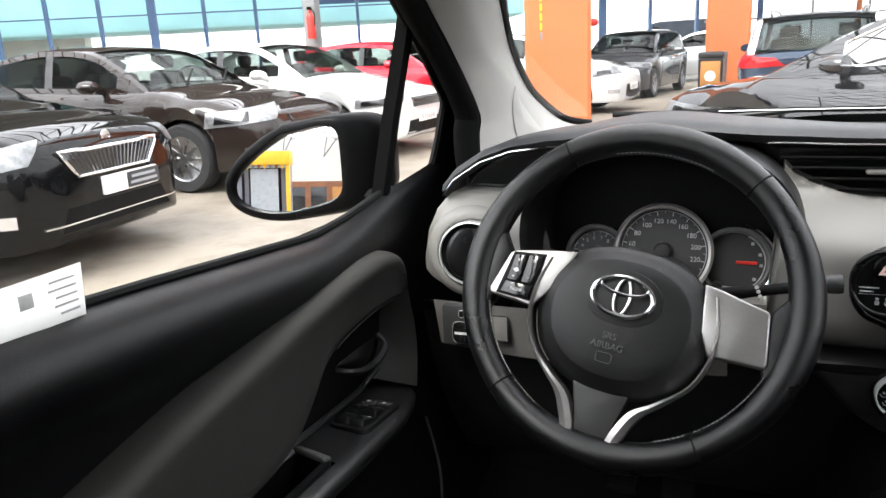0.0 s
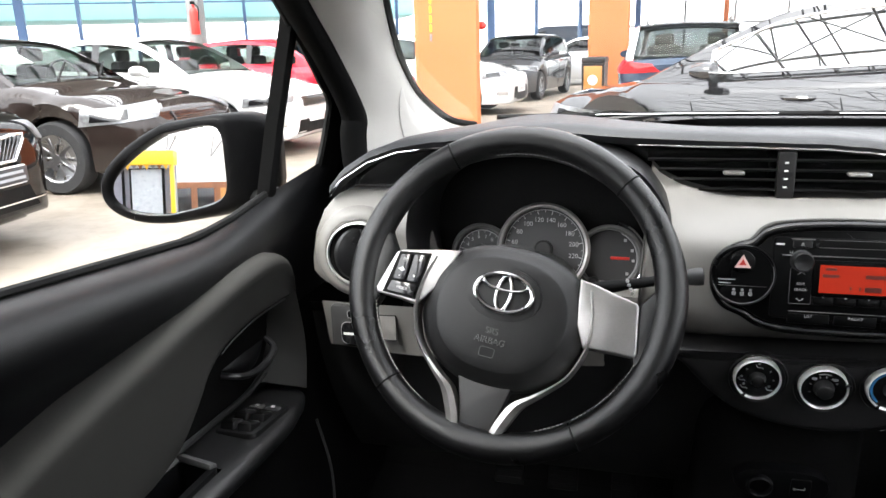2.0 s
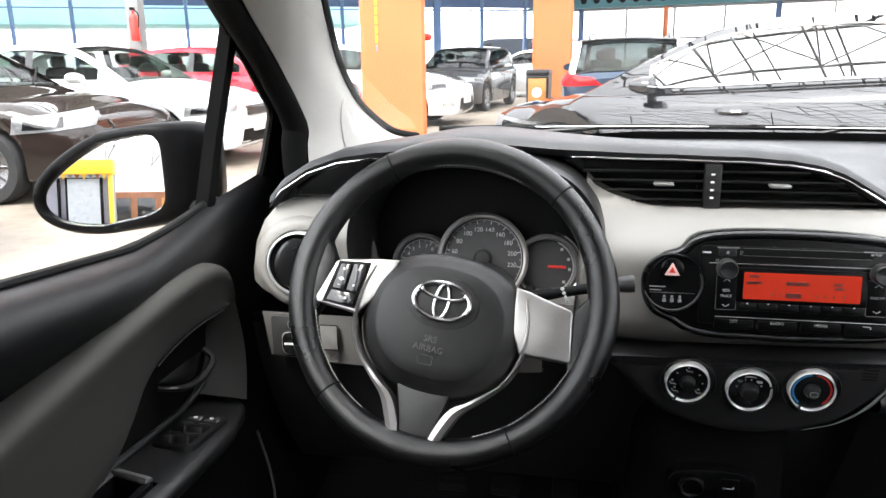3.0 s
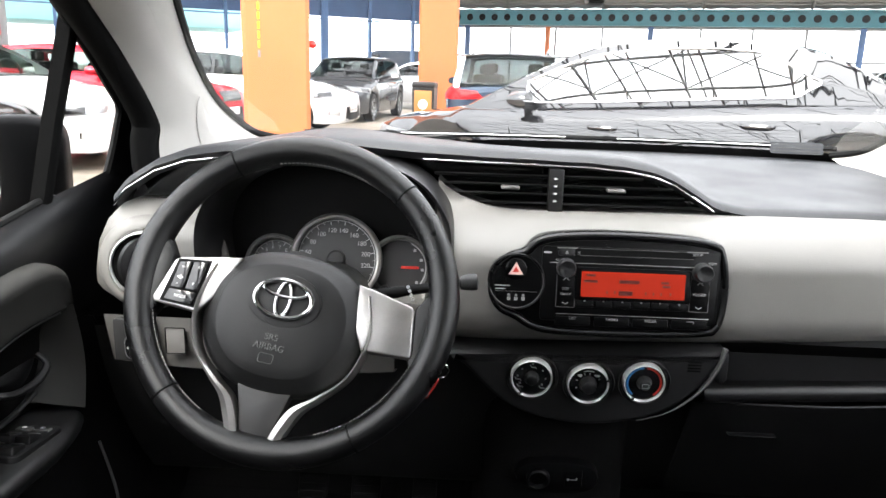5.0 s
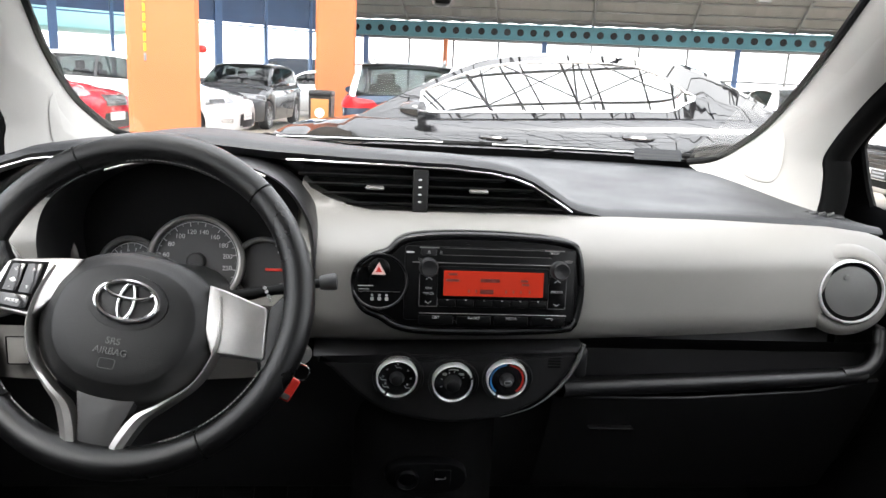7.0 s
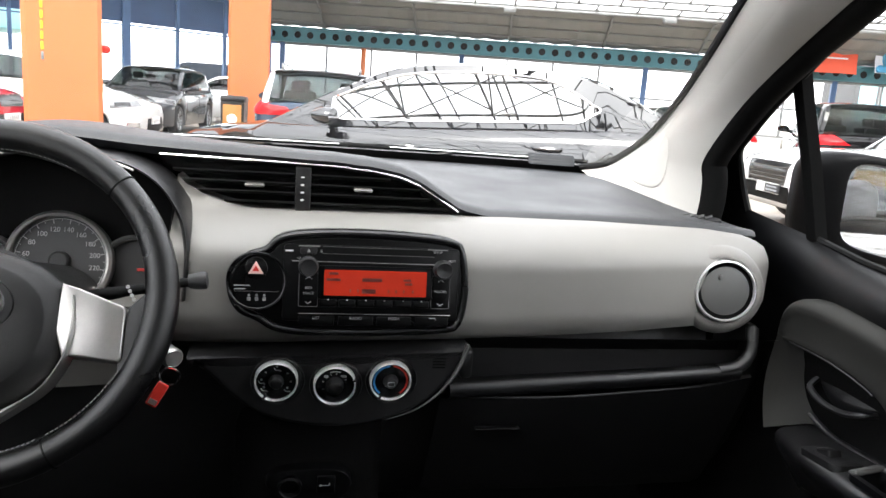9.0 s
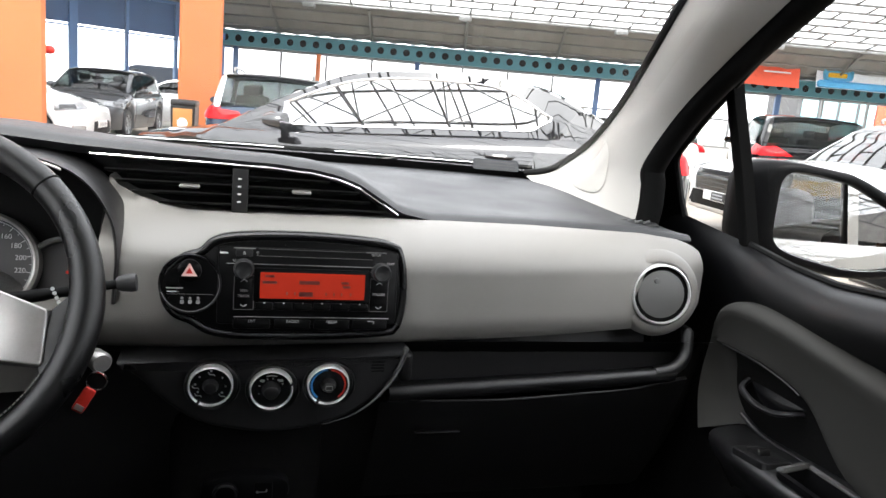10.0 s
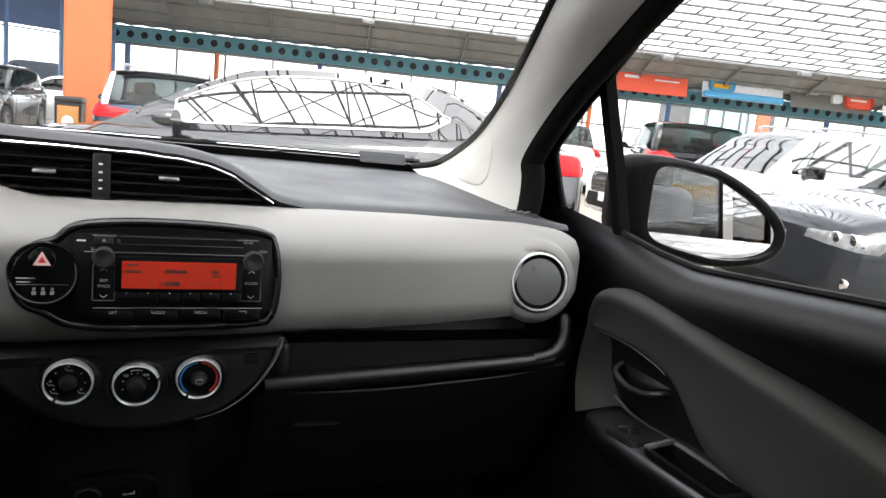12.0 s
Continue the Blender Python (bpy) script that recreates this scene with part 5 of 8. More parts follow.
def fascia_y(x, z):
    """Depth of the grey fascia."""
    y = 0.176 + 0.058 * min(1.0, max(0.0, (abs(x - 0.04) - 0.14) / 0.42)) ** 1.3
    y += min(0.085, 0.085 * max(0.0, (z - 0.93) / 0.065) ** 2)
    y += 0.028 * max(0.0, (0.865 - z) / 0.045) ** 2
    if x > 0.64:
        y += ((x - 0.64) / 0.06) ** 2 * 0.02
    if x < -0.64:
        y += ((-0.64 - x) / 0.06) ** 2 * 0.02
    return y


def dashboard():
    dash = thing("dashboard", pose(0, 0, 0), "black and grey moulded plastic dashboard", "dashboard")
    xs = [-0.700 + 1.398 * i / 120 for i in range(121)]
    bm = bmesh.new()
    rows = []
    for j in range(-2, 25):
        r = []
        for x in xs:
            a, b = interp(x, LOWZ), interp(x, TOPZ)
            if x > 0.655:
                k = ((x - 0.655) / 0.045) ** 2
                a, b = a + 0.018 * k, b - 0.014 * k
            if x < -0.655:
                k = ((-0.655 - x) / 0.045) ** 2
                a, b = a + 0.018 * k, b - 0.10 * k
            t = max(0, min(22, j)) / 22
            z = a + (b - a) * t
            y = fascia_y(x, z)
            if j < 0:
                y, z = y + 0.02 * -j, z + 0.004 * -j
            if j > 22:
                y += 0.03 * (j - 22)
            r.append((x, y, z))
        rows.append(r)
    grid(bm, rows)
    fascia = part("fascia", bm, GREY, dash, "light grey moulded fascia", angle=60)
    # upper pad
    bm = bmesh.new()
    rows = []
    depth = [0.0, 0.006, 0.02, 0.06, 0.12, 0.2, 0.28, 0.36, 0.44, 0.50, 0.54]
    for k, d in enumerate(depth):
        r = []
        for x in xs:
            k0 = min(1.0, max(0.0, (x - 0.15) / 0.08))
            f = 0.258 * (1 - k0) + (fascia_y(x, interp(x, TOPZ)) + 0.006) * k0
            zb = brow(x if x > -0.6 else -0.6 + (x + 0.6) * 0.68) + (0.010 if x < 0.19 else 0.010 * max(0, 1 - (x - 0.19) / 0.05)) - 0.001
            t = d / 0.54
            back = 0.80 + 0.05 * (1 - (x / 0.66) ** 2) - 0.14 * (abs(x) / 0.66) ** 4
            y = f + (back - f) * t
            z = zb + (1.013 - zb) * (3 * t * t - 2 * t ** 3) + (0.010 if k >= 2 else (0.0 if k == 0 else 0.007))
            z += 0.016 * math.exp(-((x + 0.35) / 0.17) ** 2) * math.exp(-((t - 0.25) / 0.25) ** 2)
            z -= 0.035 * t * max(0.0, (abs(x) - 0.56) / 0.14) ** 2
            r.append((x if x > -0.6 else -0.6 + (x + 0.6) * (0.68 + 0.32 * min(1.0, t * 3)), y, z))
        rows.append(r)
    grid(bm, [[(x, y + 0.02, z - 0.012) for x, y, z in rows[0]]] + rows)
    part("upper_pad", bm, SOFT, dash, "black soft upper pad", angle=60)
    # dark recess under the brow
    bm = bmesh.new()
    rx = [x for x in xs if -0.668 < x < 0.192]
    rows = [[(x, 0.315, z0 + (brow(x) + 0.006 - z0) * t) for x in rx for z0 in [interp(x, TOPZ) - 0.015]] for t in (0, 1)]
    grid(bm, rows)
    part("vent_recess", bm, PIANO, dash, "black recess round the centre vents")
    # chrome line under the brow
    for a, b in ((-0.667, -0.44), (-0.22, 0.187)):
        pts = [(x, (0.2545 if x < 0.15 else 0.2545 + 0.004 * (x - 0.15) / 0.03), brow(x) + 0.0035) for x in [a + (b - a) * i / 50 for i in range(51)]]
        bm = bmesh.new()
        tube(bm, pts, 0.0013, 6)
        part("vent_trim", bm, CHROME, dash, "thin chrome line over the vents")
    # centre vents: slats, tabs, bar with a thumb wheel
    for x0, x1, tab in ((-0.205, -0.045, -0.098), (-0.022, 0.180, 0.048)):
        for k in range(4):
            z = 1.000 + 0.013 * k
            pts = [x for x in [x0 + (x1 - x0) * i / 24 for i in range(25)] if interp(x, TOPZ) + 0.002 < z < brow(x) - 0.002]
            if len(pts) < 3:
                continue
            bm = bmesh.new()
            grid(bm, [[(x, 0.268, z + 0.001) for x in pts], [(x, 0.262, z) for x in pts], [(x, 0.268, z - 0.0025) for x in pts], [(x, 0.30, z - 0.008) for x in pts]])
            part("vent_slat", bm, BLACK, dash)
        bm = bmesh.new()
        box(bm, (tab, 0.252, 1.0235), (0.026, 0.016, 0.0045), 0.0018)
        part("vent_tab", bm, SILVER, dash, "small silver vent tab")
    bm = bmesh.new()
    box(bm, (-0.0335, 0.268, 1.0195), (0.0215, 0.016, 0.060), 0.002)
    bar = part("vent_bar", bm, BLACK, dash)
    for k in range(4):
        bm = bmesh.new()
        box(bm, (-0.0345, 0.2595, 1.036 - 0.0105 * k), (0.0045, 0.002, 0.0022), 0)
        part("vent_mark", bm, WHITEINK, bar)
    # round outer vents
    for s in (-1, 1):
        cx, cz = 0.6125 * s - (0.004 if s > 0 else 0.0), 0.899
        m = facing(cx, fascia_y(0.606, 0.90) - 0.011, cz, 7, -9 * s)
        bm = bmesh.new()
        lathe(bm, [(0.070, -0.022), (0.067, -0.013), (0.062, -0.007), (0.056, -0.0035), (0.052, -0.004), (0.0495, -0.007), (0.0475, -0.012)], 56, m)
        bz = part("vent_bezel", bm, GREY, dash)
        bm = bmesh.new()
        lathe(bm, [(0.0435, -0.01), (0.0440, 0.004), (0.0450, 0.006), (0.0465, 0.0055), (0.0475, 0.002), (0.048, -0.01)], 48, m)
        part("vent_ring", bm, SATIN, bz, "chrome ring")
        bm = bmesh.new()
        lathe(bm, [(0.0, -0.03), (0.042, -0.03), (0.0425, 0.0)], 40, m)
        part("vent_cup", bm, BLACK, bz)
        bm = bmesh.new()
        lathe(bm, [(0.036, -0.004), (0.037, 0.0006), (0.0445, 0.0006), (0.0445, -0.004)], 40, m)
        part("vent_gap", bm, SEALM, bz)
        turn = pose(0, 0, 0, 0, 0 if s > 0 else 48, 0)
        bm = bmesh.new()
        lathe(bm, [(0.0, 0.004), (0.031, 0.003), (0.0375, 0.001), (0.0385, -0.005), (0.03, -0.012)], 40, m @ turn)
        lathe(bm, [(0, 0.006), (0.004, 0.0055), (0.005, 0.001)], 14, m @ turn @ pose(-0.010, 0.021, 0))
        part("vent_flap", bm, DGREYPL if s > 0 else BLACK, bz, "dark grey closed vent flap" if s > 0 else "black vent flap, turned open")
    # lower panels
    bm = bmesh.new()
    def lowy(x, z):
        return 0.205 + 0.05 * (0.82 - z) / 0.25
    rows = []
    for j in range(8):
        z = 0.835 - 0.072 * j / 7
        rows.append([(x, 0.185 + 0.02 * (j / 7) + 0.03 * max(0, -0.55 - x), z - 0.012 * (1 - (x + 0.46) ** 2 / 0.06) * j / 7) for x in [-0.660 + 0.408 * i / 16 for i in range(17)]])
    grid(bm, rows)
    grid(bm, [rows[-1], [(x, y + 0.1, z - 0.03) for x, y, z in rows[-1]]])
    part("lower_panel", bm, GREY, dash, "grey lower panel beside the steering column", angle=50)
    bm = bmesh.new()
    rows = []
    for j in range(9):
        t = j / 8
        rows.append([(x, 0.235 + 0.06 * t + 0.10 * t * t, 0.80 - 0.32 * t) for x in (-0.70, -0.5, -0.3, -0.1, 0.1, 0.3, 0.5, 0.71)])
    grid(bm, rows)
    part("knee_panel", bm, LOWBLK, dash, "black knee panel")
    # Black strip that fills in the shade under the grey fascia
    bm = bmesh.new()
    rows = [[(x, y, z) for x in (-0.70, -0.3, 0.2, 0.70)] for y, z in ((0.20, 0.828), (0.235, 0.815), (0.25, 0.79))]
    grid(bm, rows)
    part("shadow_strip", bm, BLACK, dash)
    # glovebox shelf: an open tray behind a rounded lip that rises towards the door
    def lip(x):
        return interp(x, [(0.17, 0.7625), (0.46, 0.7785), (0.60, 0.7870), (0.67, 0.7930)])
    tx = [0.180 + 0.455 * i / 24 for i in range(25)]
    prof = [(0.305, 0.050), (0.296, 0.004), (0.288, -0.008), (0.270, -0.013), (0.226, -0.016), (0.213, -0.012), (0.205, -0.004), (0.197, -0.001), (0.190, -0.004), (0.187, -0.011), (0.190, -0.021), (0.200, -0.027), (0.225, -0.029)]
    bm = bmesh.new()
    grid(bm, [[(x, y, lip(x) + z) for x in tx] for y, z in prof])
    part("tray_shelf", bm, BLACK, dash, "black open tray with rounded lip", angle=60)
    bm = bmesh.new()
    tube(bm, [(x, 0.286, lip(x) - 0.005) for x in tx if 0.25 < x < 0.62], 0.0022, 6)
    part("tray_divider", bm, BLACK, dash)
    bm = bmesh.new()
    box(bm, (0.204, 0.250, 0.787), (0.020, 0.10, 0.046), 0.008, pose(0, 0, 0), 3)
    part("tray_end", bm, BLACK, dash)
    bm = bmesh.new()
    tube(bm, smooth_line([(0.60, 0.198, 0.7785), (0.630, 0.198, 0.784), (0.648, 0.200, 0.797), (0.657, 0.206, 0.815), (0.661, 0.216, 0.842)], 6), 0.010, 12)
    box(bm, (0.664, 0.265, 0.812), (0.012, 0.10, 0.070), 0.004)
    part("tray_end", bm, BLACK, dash)
    def gap(x):
        return interp(x, [(0.17, 0.7335), (0.37, 0.7370), (0.57, 0.7505), (0.66, 0.7650)])
    bm = bmesh.new()
    rows = []
    for j in range(14):
        t = max(0, j - 1) / 12
        y = 0.203 + 0.006 * (j == 0) + 0.022 * math.sin(t * 3) + 0.10 * t ** 2
        rows.append([(x, y + 0.012 * ((x - 0.43) / 0.25) ** 4, (gap(x) - 0.003 * (j > 0)) * (1 - t) + 0.53 * t) for x in [0.172 + 0.50 * i / 16 for i in range(17)]])
    grid(bm, rows)
    gb = part("glovebox_lid", bm, BLACK, dash, "black glovebox lid", angle=60)
    bm = bmesh.new()
    tube(bm, [(x, 0.204 + 0.012 * ((x - 0.43) / 0.25) ** 4, gap(x) - 0.001) for x in [0.185 + 0.465 * i / 16 for i in range(17)]], 0.0018, 6)
    part("lid_edge", bm, BLACK, gb, "black rounded upper lid edge")
    bm = bmesh.new()
    box(bm, (0.2625, 0.2175, 0.6815), (0.068, 0.012, 0.0022), 0.0008)
    part("glovebox_pull", bm, BLACK, gb, "narrow grey glovebox handle edge")
    # defroster grilles at both ends of the pad
    for s in (-1, 1):
        m = Matrix.Translation((0.622 * s, 0.365, 0.989)) @ pose(0, 0, 0, 8, 0, -24 * s)
        bm = bmesh.new()
        slab(bm, [(-0.045 * s, -0.014), (0.02 * s, -0.016), (0.045 * s, -0.006), (0.042 * s, 0.008), (0.0, 0.016), (-0.035 * s, 0.004)], -0.01, 0.003, m, 0.002)
        g = part("demister_vent", bm, BLACK, dash)
        for k in range(4):
            bm = bmesh.new()
            box(bm, (0, 0, 0), (0.003, 0.02, 0.004), 0.001, m @ pose((-0.015 + 0.013 * k) * s, 0, 0.0045, 0, 0, -35 * s))
            part("demister_slat", bm, DGREYPL, g)
    # sensor pip on the pad
    bm = bmesh.new()
    lathe(bm, [(0.006, 0), (0.005, 0.004), (0.002, 0.009), (0, 0.010)], 12, pose(-0.035, 0.33, 1.052))
    part("light_sensor", bm, BLACK, dash)
    # mirror switch panel
    m = facing(-0.614, 0.1815, 0.801, 0, 3)
    bm = bmesh.new()
    slab(bm, rrect(0.058, 0.062, 0.004), -0.01, 0.002, m, 0.0015)
    sw = part("mirror_switch", bm, DOORGREY, dash, "charcoal mirror switch panel")
    bm = bmesh.new()
    slab(bm, rrect(0.017, 0.011, 0.003, 4, 0.006, 0.019), 0, 0.005, m, 0.002)
    slab(bm, rrect(0.030, 0.034, 0.011, 4, 0.002, -0.010), 0, 0.006, m, 0.002)
    part("switch_button", bm, PIANO, sw)
    bm = bmesh.new()
    box(bm, (0.002, -0.010, 0.0065), (0.022, 0.0035, 0.0008), 0, m)
    part("button_print", bm, WHITEINK, sw)
    for w_, h_, cx, cy in ((0.017, 0.011, 0.006, 0.019), (0.030, 0.034, 0.002, -0.010)):
        bm = bmesh.new()
        tube(bm, [m @ Vector((x, y, 0.0040)) for x, y in rrect(w_, h_, min(w_, h_) * 0.3, 4, cx, cy)], 0.0006, 4, closed=True)
        part("button_edge", bm, DIMINK, sw, "pale button outline")
    m = facing(-0.559, 0.187, 0.800, 0, 2)
    bm = bmesh.new()
    slab(bm, rrect(0.026, 0.037, 0.002), -0.005, 0.0002, m, 0.0002)
    part("blank_cover", bm, GREY, dash, "grey blank switch cover")
    bm = bmesh.new()
    edge = [m @ Vector((x, y, 0.0008)) for x, y in rrect(0.027, 0.038, 0.002)]
    tube(bm, edge, 0.0008, 4, closed=True)
    part("cover_gap", bm, RUBBER, dash)
    # steering column shroud
    bm = bmesh.new()
    rows = []
    for t in range(7):
        c = Vector((-0.347, 0.05 + 0.045 * t, 0.905 - 0.012 * t))
        rows.append([c + Vector((0.060 * math.cos(a), 0, 0.055 * math.sin(a))) for a in [k * math.tau / 20 for k in range(20)]])
    grid(bm, rows, close_u=True)
    part("column_shroud", bm, BLACK, dash, "black steering column shroud")
    return dash


DOORGREY = material("charcoal_plastic", (0.03, 0.03, 0.03), 0.5, bump=0.2, grain=800)
LOWBLK = material("black_lower_plastic", (0.020, 0.020, 0.0206), 0.5, spec=0.35, vary=0.2, bump=0.35, grain=900)
DGREYPL = material("dark_grey_plastic", (0.09, 0.09, 0.088), 0.5, vary=0.1, bump=0.3, grain=800)


def instruments():
    """Dial binnacle: hood, three dials with rings, numerals and needles."""
    cl = thing("instrument_cluster", pose(0, 0, 0), "black dial binnacle with three ringed dials, standing in the dashboard", "instrument")
    out = [(-0.512, 0.880), (-0.520, 0.945), (-0.507, 0.995), (-0.470, 1.030), (-0.405, 1.053), (-0.335, 1.057), (-0.265, 1.052), (-0.215, 1.030), (-0.184, 0.990), (-0.176, 0.945), (-0.180, 0.880)]
    line = smooth_line([(x, 0, z) for x, z in out], 6)
    def hoody(p):
        return 0.175 + 0.02 * max(0, (p.z - 1.0) / 0.05)
    rows = []
    for g, dy in ((1.03, 0.10), (1.028, 0.04), (1.022, 0.010), (1.008, 0.0), (0.99, 0.004), (0.955, 0.03), (0.90, 0.105)):
        r = []
        for p in line:
            q = Vector((-0.348 + (p.x + 0.348) * g, hoody(p) + dy, 0.95 + (p.z - 0.95) * (g if p.z > 0.95 else 1)))
            r.append(q)
        rows.append(r)
    bm = bmesh.new()
    grid(bm, rows)
    part("hood", bm, BLACK, cl, "black curved hood over the dials", angle=60)
    bm = bmesh.new()
    slab(bm, [(p.x * 1.0, p.z) for p in line], -0.283, -0.279, pose(0, 0, 0, 90, 0, 0))
    part("back_plate", bm, RUBBER, cl)
    bm = bmesh.new()
    tube(bm, [(p.x * 0.985 - 0.0052, hoody(p) - 0.004, 0.95 + (p.z - 0.95) * 0.985) for p in line if p.z > 1.04], 0.0016, 6)
    part("hood_edge", bm, SILVER, cl, "thin silver line under the hood")
    for cx, cz, r, kind in ((-0.434, 0.898, 0.042, 0), (-0.342, 0.911, 0.064, 1), (-0.252, 0.899, 0.045, 2)):
        y = 0.262 - 0.012 * (kind == 1)
        m = facing(cx, y, cz, 14)
        bm = bmesh.new()
        lathe(bm, [(r, -0.02), (r + 0.0015, 0.010), (r - 0.002, 0.0135), (r - 0.005, 0.012), (r - 0.006, 0.0), (r - 0.004, -0.02)], 56, m)
        ring = part("dial", bm, SILVER if kind == 1 else DGREYPL, cl, "silver ringed dial")
        bm = bmesh.new()
        lathe(bm, [(0.0, 0.0), (r - 0.005, 0.0), (r - 0.005, -0.004), (0, -0.004)], 48, m)
        part("dial_face", bm, DIAL, ring, "black dial face")
        if kind == 2:
            bm = bmesh.new()
            tube(bm, [m @ Vector(((r + 0.004) * math.cos(a), (r + 0.004) * math.sin(a), 0.01)) for a in [radians(-70 + 3 * k) for k in range(50)]], 0.003, 6)
            part("dial_trim", bm, CHROME, ring, "chrome outer arc")
            bm = bmesh.new()
            box(bm, (0.015, 0.0, 0.0012), (0.026, 0.004, 0.001), 0.0004, m)
            part("needle", bm, REDINK, ring, "red needle")
            for k, a in enumerate((50, 20, -5, -40)):
                bm = bmesh.new()
                box(bm, ((r - 0.012) * math.cos(radians(a)), (r - 0.012) * math.sin(radians(a)), 0.0015), (0.004, 0.004, 0.0008), 0, m)
                part("dial_mark", bm, GREYINK, ring)
            bm = bmesh.new()
            tube(bm, [m @ Vector(((r - 0.007) * math.cos(a), (r - 0.007) * math.sin(a), 0.001)) for a in [radians(-50 + 4 * k) for k in range(30)]], 0.0008, 4)
            part("dial_scale", bm, GREYINK, ring)
            continue
        # scale ticks
        steps = 24 if kind else 16
        for k in range(steps + 1):
            a = radians(236 - 270 * k / steps)
            big = k % 2 == 0
            l = 0.0060 if big else 0.0035
            rr = r - 0.0085
            bm = bmesh.new()
            box(bm, (rr - l / 2, 0, 0.0012), (l, 0.0011 if big else 0.0007, 0.0006), 0, m @ pose(0, 0, 0, 0, 0, math.degrees(a)))
            part("dial_mark", bm, GREYINK, ring, smooth=False)
        bm = bmesh.new()
        tube(bm, [m @ Vector(((r - 0.0085) * math.cos(a), (r - 0.0085) * math.sin(a), 0.0008)) for a in [radians(-34 + 5.4 * k) for k in range(51)]], 0.0006, 4)
        part("dial_scale", bm, GREYINK, ring)
        nums = [(str(v), 236 - 270 * v / 240) for v in range(0, 240, 20)] if kind else [(str(v), 246 - 24 * v) for v in range(0, 9)]
        for t, a in nums:
            q = r - (0.0215 if kind else 0.0175)
            lettering("numeral", t, 0.0090 if kind else 0.0075, m @ pose(q * math.cos(radians(a)), q * math.sin(radians(a)) * 0.98, 0.0012), GREYINK, ring)
        if kind:
            lettering("unit_text", "km/h", 0.006, m @ pose(0.040, -0.034, 0.0012), WHITEINK, ring)
        a0 = 234 if kind else 244
        bm = bmesh.new()
        box(bm, ((r - 0.014) / 2 - 0.004, 0, 0.006), (r - 0.014, 0.0028, 0.0015), 0.0005, m @ pose(0, 0, 0, 0, 0, a0))
        part("needle", bm, REDINK if not kind else WHITEINK, ring, "needle at rest")
        bm = bmesh.new()
        lathe(bm, [(0, 0.012), (0.010, 0.0115), (0.0125, 0.009), (0.013, 0.0)], 24, m)
        part("needle_hub", bm, BLACK, ring)
    m = facing(-0.318, 0.25, 0.868, 14)
    bm = bmesh.new()
    slab(bm, rrect(0.03, 0.010, 0.001), -0.002, 0.002, m)
    part("trip_display", bm, GREYINK, cl, "small grey trip display")
    bm = bmesh.new()
    lathe(bm, [(0.007, 0), (0.007, 0.018), (0.005, 0.021), (0, 0.021)], 14, facing(-0.272, 0.25, 0.868, 14))
    part("trip_knob", bm, BLACK, cl)
    return cl


# Letters paler than the hub, for the light their relief catches
HUBTEXT = material("lit_hub_lettering", (0.055, 0.055, 0.055), 0.3)


